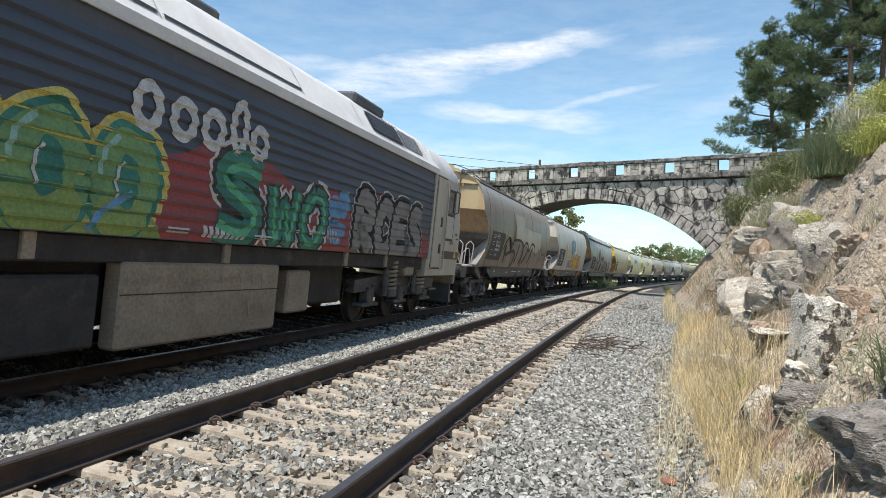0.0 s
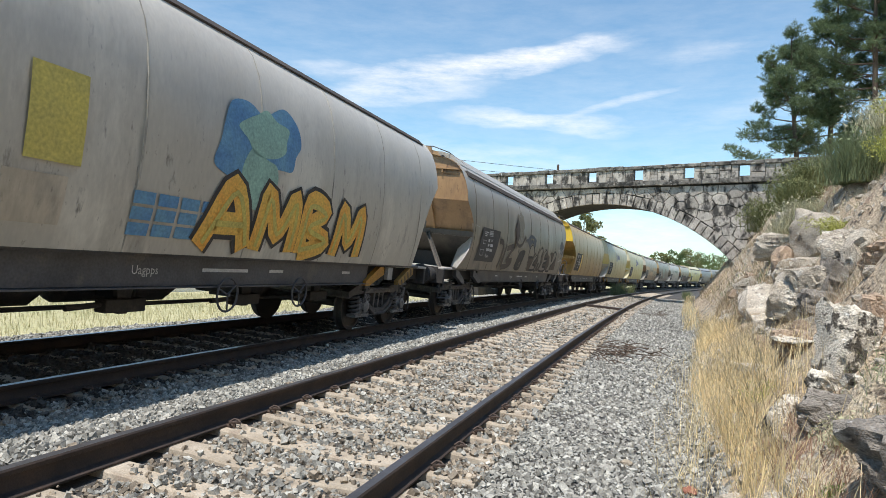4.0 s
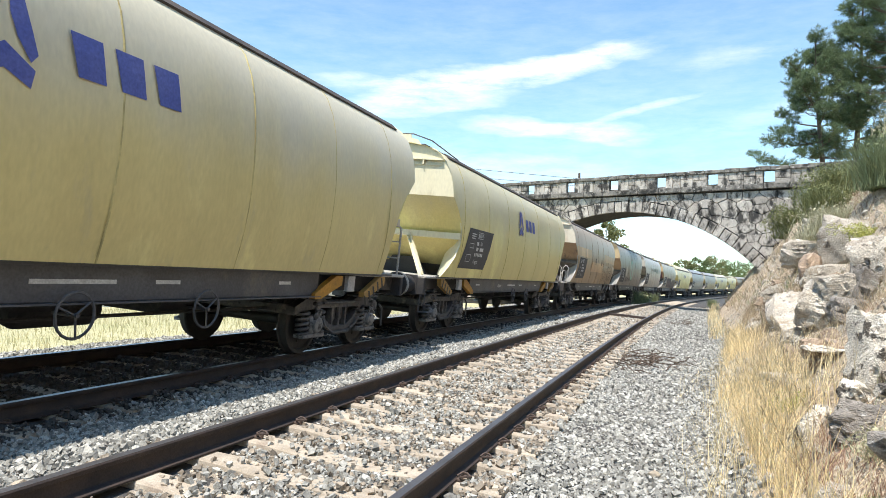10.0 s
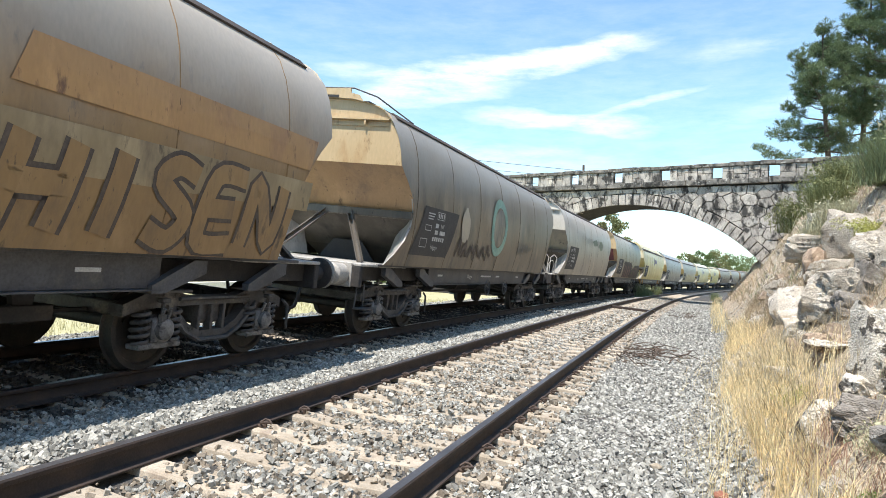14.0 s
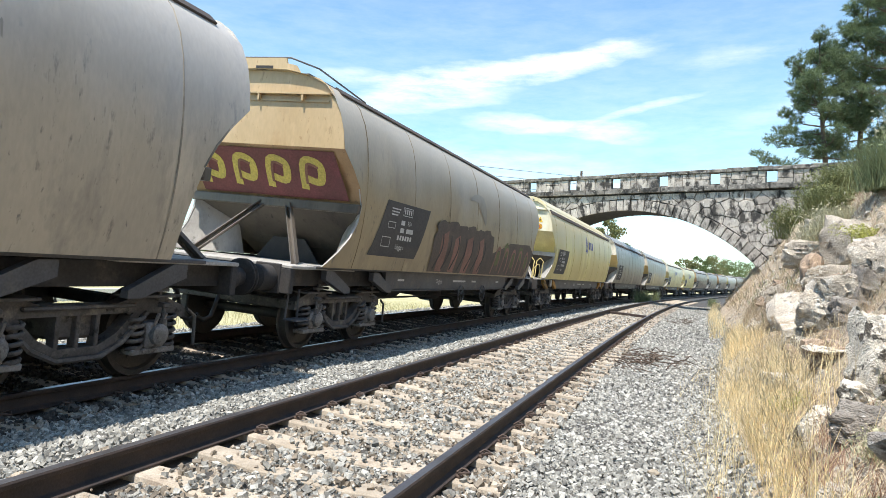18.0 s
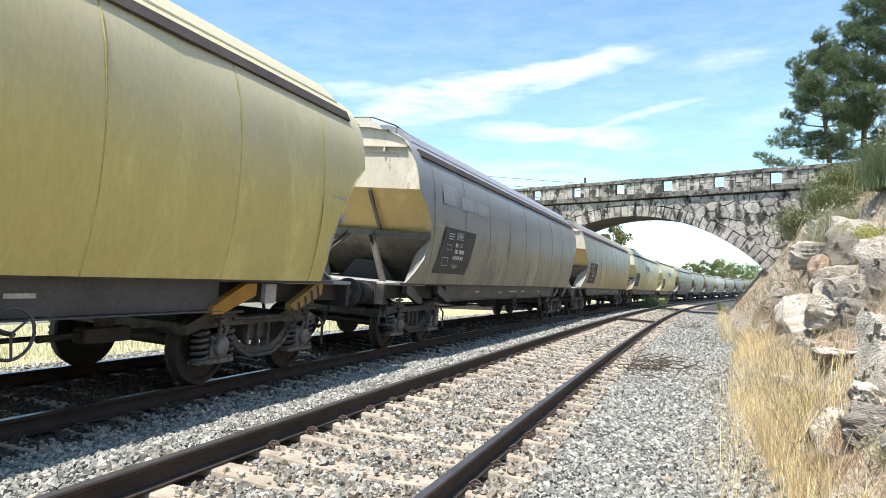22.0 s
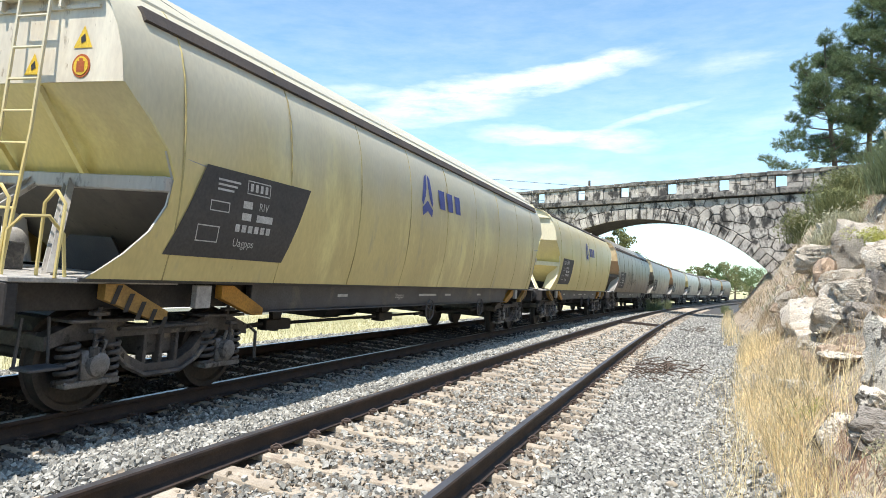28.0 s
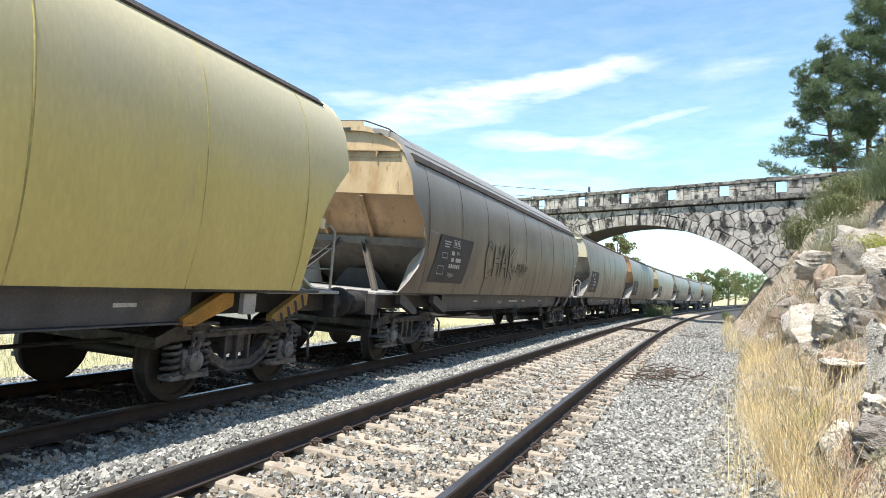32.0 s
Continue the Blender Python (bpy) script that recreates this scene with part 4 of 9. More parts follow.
# one bogie, its middle at the pivot
BOGIE_FRAME = MB()
for s in (1, -1):
    y0, y1 = s * 0.93, s * 1.07
    lo, hi = min(y0, y1), max(y0, y1)
    BOGIE_FRAME.prism([(-1.38, 0.60), (-1.38, 0.72), (-1.05, 0.84), (-0.62, 0.84), (-0.42, 0.78), (0.42, 0.78), (0.62, 0.84), (1.05, 0.84), (1.38, 0.72), (1.38, 0.60), (1.15, 0.66), (0.62, 0.68), (-0.62, 0.68), (-1.15, 0.66)], lo, hi)
    BOGIE_FRAME.prism([(-0.76, 0.68), (-0.5, 0.42), (-0.25, 0.30), (0.25, 0.30), (0.5, 0.42), (0.76, 0.68), (0.64, 0.68), (0.44, 0.49), (0.22, 0.385), (-0.22, 0.385), (-0.44, 0.49), (-0.64, 0.68)], lo, hi)
    BOGIE_FRAME.box((-1.2, min(s * 0.9, s * 1.16), 0.835), (-0.5, max(s * 0.9, s * 1.16), 0.865), 0.006)
    BOGIE_FRAME.box((0.5, min(s * 0.9, s * 1.16), 0.835), (1.2, max(s * 0.9, s * 1.16), 0.865), 0.006)
    bow = [(-0.80, 0.68), (-0.5, 0.40), (-0.25, 0.285), (0.25, 0.285), (0.5, 0.40), (0.80, 0.68)]
    BOGIE_FRAME.tube([(x, s * 1.09, z) for x, z in bow], 0.03, 6)
    BOGIE_FRAME.tube([(-0.62, s * 1.10, 0.76), (0.62, s * 1.10, 0.76)], 0.022, 6)
    for x in (-0.22, 0.0, 0.22):
        BOGIE_FRAME.box((x - 0.025, min(s * 0.96, s * 1.06), 0.37), (x + 0.025, max(s * 0.96, s * 1.06), 0.70), 0.008)
    # lifting lugs and a brake hanger over the axles
    for x in (-0.9, 0.9):
        BOGIE_FRAME.tube([(x, s * 1.13, 0.80), (x, s * 1.15, 0.98)], 0.022, 6)
        BOGIE_FRAME.box((x - 0.09, min(s * 1.1, s * 1.18), 0.90), (x + 0.09, max(s * 1.1, s * 1.18), 0.935), 0.006)
    BOGIE_FRAME.tube([(-1.36, s * 1.12, 0.70), (-1.50, s * 1.12, 0.62), (-1.52, s * 1.12, 0.30)], 0.02, 6)
BOGIE_FRAME.box((-0.22, -1.0, 0.45), (0.22, 1.0, 0.72), 0.03)
BOGIE_FRAME.box((-1.38, -0.95, 0.60), (-1.28, 0.95, 0.74), 0.015)
BOGIE_FRAME.box((1.28, -0.95, 0.60), (1.38, 0.95, 0.74), 0.015)
BOGIE_FRAME.lathe([(0.7, 0.25), (0.88, 0.22)], 16, "z")
BOGIE_ME = BOGIE_FRAME.mesh("bogie", 35)
AXLEBOX = MB().box((-0.13, -0.10, -0.15), (0.13, 0.10, 0.13), 0.03)
AXLEBOX.lathe([(0.06, 0.115), (0.15, 0.11), (0.17, 0.08), (0.175, 0.03)], 14)
AXLEBOX.box((-0.30, -0.09, -0.20), (0.30, 0.09, -0.14), 0.01)
for x in (-0.05, 0.05):
    AXLEBOX.tube([(x, 0.10, 0.10), (x, 0.14, 0.22)], 0.02, 6)
AXLEBOX_ME = AXLEBOX.mesh("axle_box", 40)
SPRING = MB()
helix(SPRING, (0, 0, 0), 0.085, 0.022, 0.36, 5)
SPRING_ME = SPRING.mesh("coil_spring", 60)
DAMPER = MB().tube([(0, 0, 0), (0, 0, 0.2)], 0.045, 8).tube([(0, 0, 0.2), (0, 0, 0.36)], 0.02, 8).box((-0.06, -0.04, 0.32), (0.06, 0.05, 0.37), 0.01)
DAMPER_ME = DAMPER.mesh("damper", 40)
WHEELSET = MB()
for s in (1, -1):
    prof = [(0.80, 0.10), (0.80, 0.40), (0.79, 0.47), (0.815, 0.487), (0.83, 0.462), (0.93, 0.455), (0.935, 0.40), (0.90, 0.38), (0.885, 0.16), (0.95, 0.12), (0.95, 0.09)]
    WHEELSET.lathe([(s * d, r) for d, r in prof], 28)
WHEELSET.lathe([(-1.0, 0.07), (1.0, 0.07)], 12)
for s in (1, -1):
    for k in range(3):
        w = 2 * math.pi * k / 3
        WHEELSET.tube([(0.27 * math.cos(w), s * 0.88, 0.27 * math.sin(w)), (0.27 * math.cos(w), s * 0.905, 0.27 * math.sin(w))], 0.03, 6)
WHEEL_ME = WHEELSET.mesh("wheelset", 35)

BUFFER = MB().lathe([(-0.62, 0.16), (-0.60, 0.175), (-0.30, 0.175), (-0.28, 0.15), (-0.27, 0.115), (-0.06, 0.115), (-0.05, 0.21), (-0.035, 0.235), (-0.012, 0.235), (0.0, 0.2)], 22, "x")
BUFFER.box((-0.66, -0.2, -0.2), (-0.61, 0.2, 0.2), 0.01)
BUFFER_ME = BUFFER.mesh("buffer", 35)
HOOK = MB().box((-0.5, -0.05, -0.06), (-0.12, 0.05, 0.06), 0.015)
HOOK.tube([(-0.12, 0, 0), (0.0, 0, 0.05), (0.06, 0, 0.0), (0.04, 0, -0.09), (-0.03, 0, -0.11)], 0.045, 8)
for y in (-0.07, 0.07):
    HOOK.tube([(-0.06, y, -0.02), (0.1, y, -0.2), (0.3, y, -0.24)], 0.025, 6)
HOOK_ME = HOOK.mesh("coupling_hook", 45)
HOSE = MB().tube([(-0.35, 0, 0.0), (-0.15, 0, 0.0), (-0.02, 0, -0.08), (0.05, 0, -0.28), (0.12, 0, -0.42), (0.26, 0, -0.46), (0.42, 0, -0.40)], 0.028, 7)
HOSE_ME = HOSE.mesh("air_hose", 60)
HANDWHEEL = MB()
HANDWHEEL.tube([(0.2 * math.cos(2 * math.pi * k / 20), 0, 0.2 * math.sin(2 * math.pi * k / 20)) for k in range(20)], 0.014, 6, closed=True)
for k in range(3):
    w = 2 * math.pi * k / 3 + 0.4
    HANDWHEEL.tube([(0, 0, 0), (0.2 * math.cos(w), 0, 0.2 * math.sin(w))], 0.011, 5)
HANDWHEEL.tube([(0, -0.25, 0), (0, 0.03, 0)], 0.02, 8)
HANDWHEEL_ME = HANDWHEEL.mesh("handwheel", 50)

GEOM = {}


def geometry(extra):
    """All meshes of a wagon body of one length, made once."""
    if extra in GEOM:
        return GEOM[extra]
    half, pivot, head = 6.5 + extra, 5.275 + extra, 7.22 + extra
    g = {"hull": hull_mesh(extra, 26), "seams": seam_mesh(extra, 7 if extra == 0 else 9)}
    for sg, key in ((1, "front"), (-1, "back")):
        end = half if sg > 0 else half + tail(extra)
        g[key] = {k: v.mesh(k, 30) for k, v in end_parts(end, sg, extra).items()}
        X = end * sg
        g[key + "_struts"] = [strut((X - 0.58 * sg, -0.16, 2.14), (X + 0.12 * sg, -0.88, 1.24)).mesh("strut", 30), strut((X - 0.58 * sg, 0.30, 2.14), (X + 0.12 * sg, 0.98, 1.24)).mesh("strut", 30)]
    g["solebars"] = []
    for s in (1, -1):
        b = MB()
        y0, y1 = s * 1.18, s * 1.27
        lo, hi = min(y0, y1), max(y0, y1)
        L = pivot - 1.15
        b.box((-L, lo, 0.90), (L, hi, 1.22), 0.008)
        f0, f1 = sorted((s * 1.16, s * 1.33))
        b.box((-L, f0, 0.885), (L, f1, 0.90))
        b.box((-half - 0.1, f0, 1.215), (half + 0.1, f1, 1.25), 0.004)
        g["solebars"].append(b.mesh("solebar", 30))
    b = MB()
    for s in (1, -1):
        lo, hi = sorted((s * 1.05, s * 1.12))
        b.box((-head, lo, 0.95), (head, hi, 1.2), 0.008)
    b.box((-head, -0.22, 0.86), (head, 0.22, 1.15), 0.01)
    for x in np.linspace(-pivot + 1.4, pivot - 1.4, 7):
        b.box((x - 0.04, -1.18, 0.93), (x + 0.04, 1.18, 1.16))
    g["underframe"] = b.mesh("underframe", 30)
    for sg, key in ((1, "front"), (-1, "back")):
        xa, xb = sorted((head * sg, (head - 0.11) * sg))
        g["headstock_" + key] = MB().box((xa, -1.30, 0.86), (xb, 1.30, 1.20), 0.012).mesh("headstock", 30)
        xa, xb = sorted((head * sg, (half - 1.1) * sg))
        g["deck_" + key] = MB().box((xa, -1.31, 1.20), (xb, 1.31, 1.245), 0.008).mesh("platform_deck", 30)
    # gusset brackets over the bogies, on the camera side and the other
    br = []
    for x, d in ((pivot + 0.62, 1), (pivot - 0.95, 1)):
        pts = [(x + 0.42, 1.20), (x + 0.22, 1.20), (x - 0.36, 0.94), (x - 0.36, 0.86), (x - 0.18, 0.86), (x + 0.42, 1.06)]
        br.append(pts)
    g["brackets"] = br
    gear = []
    rg = random.Random(7 + int(extra * 10))
    res = MB().lathe([(-0.55, 0.03), (-0.5, 0.13), (-0.42, 0.17), (0.42, 0.17), (0.5, 0.13), (0.55, 0.03)], 18, "x", (0.6, -0.3, 0.70))
    gear.append(("brake_reservoir", res.mesh("brake_reservoir", 40)))
    for x in (-2.9 - extra, -0.9, 1.3, 3.1 + extra):
        lever = MB().box((x - 0.28, 0.85, 0.60), (x + 0.28, 1.0, 0.74), 0.01)
        lever.prism([(x - 0.12, 0.88), (x + 0.12, 0.88), (x + 0.06, 0.58), (x - 0.06, 0.58)], 0.9, 0.96)
        lever.tube([(x + 0.28, 0.92, 0.68), (x + 0.7, 0.92, 0.66)], 0.03, 6)
        gear.append(("outlet_lever", lever.mesh("outlet_lever", 40)))
    for x in (-1.9, 0.3, 2.2):
        chute = MB()
        chute.add([(x - 0.55, -0.85, 1.2), (x + 0.55, -0.85, 1.2), (x + 0.55, 0.85, 1.2), (x - 0.55, 0.85, 1.2), (x - 0.25, -0.4, 0.62), (x + 0.25, -0.4, 0.62), (x + 0.25, 0.4, 0.62), (x - 0.25, 0.4, 0.62)],
                  [(0, 1, 5, 4), (1, 2, 6, 5), (2, 3, 7, 6), (3, 0, 4, 7), (4, 5, 6, 7), (3, 2, 1, 0)])
        gear.append(("outlet_chute", chute.mesh("outlet_chute", 30)))
    rod = MB().tube([(-pivot + 1.0, 0.6, 0.62), (pivot - 1.0, 0.6, 0.62)], 0.025, 6).tube([(-pivot + 1.0, -0.6, 0.66), (pivot - 1.0, -0.6, 0.66)], 0.022, 6)
    gear.append(("brake_rod", rod.mesh("brake_rod", 40)))
    g["gear"] = gear
    trim = MB()
    trim.box((-half + 0.25, -0.62, 4.03), (half - 0.25, 0.62, 4.10), 0.01)
    g["roof_edges"] = []
    for s in (1, -1):
        b = MB()
        xa, xb = -half - tail(extra) + 0.3, half - 0.32
        prof = [(hull_y(h) + o * hull_out(h)[0], h + o * hull_out(h)[1]) for h, o in (((3.60, 0.0), (3.60, 0.035), (3.72, 0.04), (3.74, 0.0)) if extra > 1 else ((3.80, 0.0), (3.80, 0.03), (3.885, 0.035), (3.90, 0.0)))]
        b.add([(x, s * y, z) for x in (xa, xb) for y, z in prof], [(0, 1, 5, 4), (1, 2, 6, 5), (2, 3, 7, 6), (0, 3, 2, 1), (4, 5, 6, 7)])
        g["roof_edges"].append(b.mesh("roof_edge", 30))
    g["roof_walk"] = trim.mesh("roof_walk", 30)
    # the long wagons carry a raised roof above the gutters
    crown = MB().prism(mirrored([(1.10, 3.80), (1.08, 3.90), (0.80, 4.14), (0.55, 4.20)]), -half - tail(extra) + 0.3, half - 0.35, axis="x")
    g["roof_crown"] = crown.mesh("roof_crown", 30)
    # rails on the roof ends
    X = half
    g["roof_rails"] = [MB().tube([(X - 0.1, -1.0, 3.92), (X - 0.05, -0.75, 4.18), (X - 0.05, -0.4, 4.27), (X - 0.05, 0.4, 4.27), (X - 0.3, 0.75, 4.18), (X - 1.4, 1.0, 3.95)], 0.014, 6).mesh("roof_rail", 50)]
    # brake platform end: ladder, guard rails, grab handles (leading end)
    X = half
    lad = MB()
    for y in (0.28, 0.66):
        lad.tube([(X + 0.30, y, 1.25), (X + 0.16, y, 2.5), (X + 0.10, y, 3.75), (X + 0.02, y, 4.12), (X - 0.1, y, 4.14)], 0.018, 6)
    for z in np.arange(1.5, 4.0, 0.29):
        x = np.interp(z, [1.25, 2.5, 3.75, 4.12], [0.30, 0.16, 0.10, 0.02])
        lad.tube([(X + x, 0.28, z), (X + x, 0.66, z)], 0.014, 6)
    g["ladder"] = lad.mesh("ladder", 50)
    rail = MB()
    H = head - 0.1
    rail.tube([(H, -1.2, 1.24), (H, -1.2, 2.1), (H, -1.12, 2.18), (H, 0.15, 2.18), (H, 0.25, 2.1), (H, 0.25, 1.24)], 0.02, 7)
    for z in (1.55, 1.85):
        rail.tube([(H, -1.2, z), (H, 0.25, z)], 0.013, 6)
    for y in (-0.7, -0.25):
        rail.tube([(H, y, 1.24), (H, y, 2.18)], 0.015, 6)
    g["guard_rail"] = rail.mesh("guard_rail", 50)
    hand = []
    for y0, y1 in ((0.86, 1.02), (1.2, 1.27)):
        xx = H if y0 < 1 else half + 0.32
        hand.append(MB().tube([(xx, y0 - 0.1, 1.24), (xx, y0 - 0.08, 1.85), (xx, y0 + 0.02, 1.95), (xx, y1 - 0.02, 1.95), (xx, y1 + 0.08, 1.85), (xx, y1 + 0.04, 1.24)], 0.016, 6).mesh("grab_handle", 50))
    g["handles"] = hand
    side = MB().tube([(H, 1.1, 1.24), (H, 1.12, 1.6), (H - 0.05, 1.2, 1.72), (X + 0.35, 1.22, 1.74), (X + 0.2, 1.22, 1.6), (X + 0.15, 1.22, 1.24)], 0.016, 6)
    g["side_rail"] = side.mesh("side_rail", 50)
    tank = MB().lathe([(-0.28, 0.05), (-0.25, 0.14), (-0.2, 0.18), (0.2, 0.18), (0.25, 0.14), (0.28, 0.05)], 18, "y", (X - 0.35, -0.3, 1.46))
    g["air_tank"] = tank.mesh("air_tank", 40)
    box = MB().box((X - 0.15, 0.05, 1.24), (X + 0.2, 0.35, 1.5), 0.015).tube([(X + 0.02, 0.2, 1.5), (X + 0.02, 0.2, 1.72)], 0.02, 6)
    g["valve_box"] = box.mesh("valve_box", 40)
    step = MB().box((head - 0.6, 1.1, 0.48), (head - 0.25, 1.32, 0.505), 0.005)
    step.tube([(head - 0.58, 1.12, 0.5), (head - 0.55, 1.12, 0.9)], 0.015, 6).tube([(head - 0.27, 1.12, 0.5), (head - 0.3, 1.12, 0.9)], 0.015, 6)
    g["foot_step"] = step.mesh("foot_step", 40)
    GEOM[extra] = g
    return g


M_BLACK = material("underframe_black", (0.028, 0.028, 0.03), (0.05, 0.046, 0.043), 0.8, scale=3, fine=40, spots=[((0.10, 0.085, 0.07), 2.2, 0.56, 0.72)])
M_GUTTER = material("sooty_gutter", (0.045, 0.04, 0.038), (0.075, 0.06, 0.05), 0.85, scale=2, fine=40)
M_STEEL = material("dusty_bogie_steel", (0.115, 0.11, 0.108), (0.065, 0.062, 0.06), 0.62, metal=0.1, scale=6, fine=50, spots=[((0.22, 0.195, 0.165), 4, 0.54, 0.68), ((0.02, 0.019, 0.018), 7, 0.58, 0.66)])
M_AXLE = material("pale_grey_axle_box", (0.27, 0.26, 0.25), (0.16, 0.155, 0.15), 0.55, metal=0.2, scale=9, fine=60, spots=[((0.05, 0.045, 0.04), 8, 0.53, 0.64)])
M_SOLE = material("dark_grey_solebar", (0.095, 0.097, 0.105), (0.06, 0.06, 0.064), 0.55, scale=2.0, fine=40, spots=[((0.14, 0.125, 0.105), 1.8, 0.55, 0.7)])
M_WHEEL = material("wheel_steel", (0.045, 0.042, 0.04), (0.075, 0.065, 0.055), 0.65, metal=0.3, scale=4, fine=50)
M_DECKPALE = material("pale_deck_steel", (0.50, 0.49, 0.46), (0.34, 0.33, 0.31), 0.65, scale=3, fine=40, metal=0.1)
M_ORANGE = material("orange_bracket", (0.50, 0.24, 0.03), (0.34, 0.17, 0.03), 0.65, scale=4, fine=40)
M_HAZARD = material("hazard_yellow", (0.42, 0.24, 0.06), (0.28, 0.17, 0.05), 0.65, scale=4, fine=40)
M_PLATE = material("dark_data_plate", (0.055, 0.053, 0.052), (0.075, 0.07, 0.065), 0.7, scale=2, fine=30, bump=0.03)
M_LETTER = material("white_lettering", (0.62, 0.62, 0.6), (0.45, 0.45, 0.43), 0.7, scale=8, fine=60, bump=0)
M_LOGO = material("blue_paint", (0.06, 0.085, 0.32), (0.09, 0.11, 0.34), 0.55, scale=3, fine=40, bump=0)
M_SIGN = material("yellow_sign", (0.74, 0.50, 0.04), (0.64, 0.43, 0.04), 0.6, scale=6, fine=60, bump=0)
M_SIGNRED = material("red_sign", (0.42, 0.10, 0.02), (0.34, 0.08, 0.02), 0.6, scale=6, fine=60, bump=0)
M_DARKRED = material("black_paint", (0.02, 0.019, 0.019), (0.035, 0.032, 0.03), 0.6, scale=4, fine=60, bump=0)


SEAM_OF = {}


def paint(name, a, b, dirt=(0.16, 0.14, 0.12), lo=0.5, hi=0.68, rough=0.4, dust_sheen=(0.45, 0.44, 0.40), share=0.6, band=(2.1, 3.5)):
    """Weathered wagon paint: upright runs of grime over two shades, dusty grey upper flanks paled further to paint in
    their sheen.
    """
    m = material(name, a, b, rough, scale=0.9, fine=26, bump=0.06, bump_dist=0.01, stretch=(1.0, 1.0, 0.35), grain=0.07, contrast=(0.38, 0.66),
                 spots=[(tuple(min(0.8, c * 1.22 + 0.02) for c in a), 0.8, 0.54, 0.66), (dirt, 1.7, lo, hi)] + ([(tuple(c * 0.6 for c in dirt), 6.0, 0.60, 0.70), (tuple(c * 0.8 for c in dirt), 17.0, 0.63, 0.70)] if lo < 0.58 else [(tuple(c * 0.6 for c in dirt), 6.0, 0.70, 0.80)]), dust_sheen=(dust_sheen, *band, share) if share else None)
    SEAM_OF[m.name] = material(name + "_seam", tuple(0.86 * c for c in a), tuple(0.55 * c for c in b), 0.8, scale=2.5, fine=26, bump=0.05, stretch=(1, 1, 0.5), contrast=(0.42, 0.6))
    return m


def islands(shapes):
    """Groups of shapes that share corners."""
    owner, groups = {}, []
    for poly in shapes:
        keys = [(round(u, 3), round(h, 3)) for u, h in poly]
        hit = sorted({id(owner[k]) for k in keys if k in owner})
        pool = [g for g in groups if id(g) in hit]
        home = pool[0] if pool else []
        if not pool:
            groups.append(home)
        for g in pool[1:]:
            home.extend(g)
            groups = [q for q in groups if q is not g]
        home.append(poly)
        for q in home if len(pool) > 1 else [poly]:
            for u, h in q:
                owner[round(u, 3), round(h, 3)] = home
    return groups


# ---- marks on the camera side: shapes drawn in metres from the leading corner (u) and height, laid on the hull ----


def lay(shapes, half, off, y_of=None, step0=0.14, low=1.26, high=3.8):
    """Polygons of (u, h) cut in bands and bent on the side of a hull whose half width at a height is y_of(h)."""
    y_of = y_of or hull_y
    b = MB()
    for poly in shapes:
        hs = [p[1] for p in poly]
        k0, k1 = int(math.floor(min(hs) / step0)), int(math.ceil(max(hs) / step0))
        for k in range(k0, k1):
            band = poly
            if k1 - k0 > 1:
                band = clip_poly(clip_poly(poly, 0, step0 * k, 0, -1), 0, step0 * (k + 1), 0, 1)
            if len(band) < 3:
                continue
            o = len(b.v)
            for u, h in band:
                hh = min(max(h, low), high)
                d = (y_of(hh + 0.02) - y_of(hh - 0.02)) / 0.04 if y_of is hull_y else 0.0
                q = math.hypot(1, d)
                b.v.append((half - u, y_of(hh) + off / q, hh - off * d / q))
            if len(band) <= 4:
                b.f.append(tuple(range(o, o + len(band)))); b.mi.append(0)
            else:
                for t in tessellate([[Vector((u, h, 0)) for u, h in band]]):
                    b.f.append(tuple(o + i for i in t)); b.mi.append(0)
    seen, remap, verts = {}, [], []
    for p in b.v:
        key = tuple(round(c, 4) for c in p)
        if key not in seen:
            seen[key] = len(verts); verts.append(p)
        remap.append(seen[key])
    faces = [tuple(dict.fromkeys(remap[i] for i in f)) for f in b.f]
    out = MB()
    out.add(verts, [f for f in faces if len(f) > 2])
    return out


def lay_each(name, shapes, half, off, mt, parent, label="", **more):
    """One part for every painted shape or stroke that hangs together."""
    for group in islands(shapes):
        part(name, lay(group, half, off, **more), mt, parent, label)


from mathutils.geometry import tessellate_polygon as tessellate


def text_shapes(words, size, u, h, bold=0.0):
    """The outlines of built-in letters as polygons; holes are bridged by tessellation."""
    c = bpy.data.curves.new("t", "FONT")
    c.body, c.size, c.offset, c.resolution_u = words, size, bold, 2
    ob = bpy.data.objects.new("t", c)
    me = ob.to_mesh()
    out = [[(u + me.vertices[i].co.x, h + me.vertices[i].co.y) for i in f.vertices] for f in me.polygons]
    ob.to_mesh_clear()
    bpy.data.objects.remove(ob); bpy.data.curves.remove(c)
    return out


def bar(u, h, w, t):
    return [(u, h), (u + w, h), (u + w, h + t), (u, h + t)]


def frame_bars(u, h, w, t, line=0.012):
    return [bar(u, h, w, line), bar(u, h + t - line, w, line), bar(u, h, line, t), bar(u + w - line, h, line, t)]


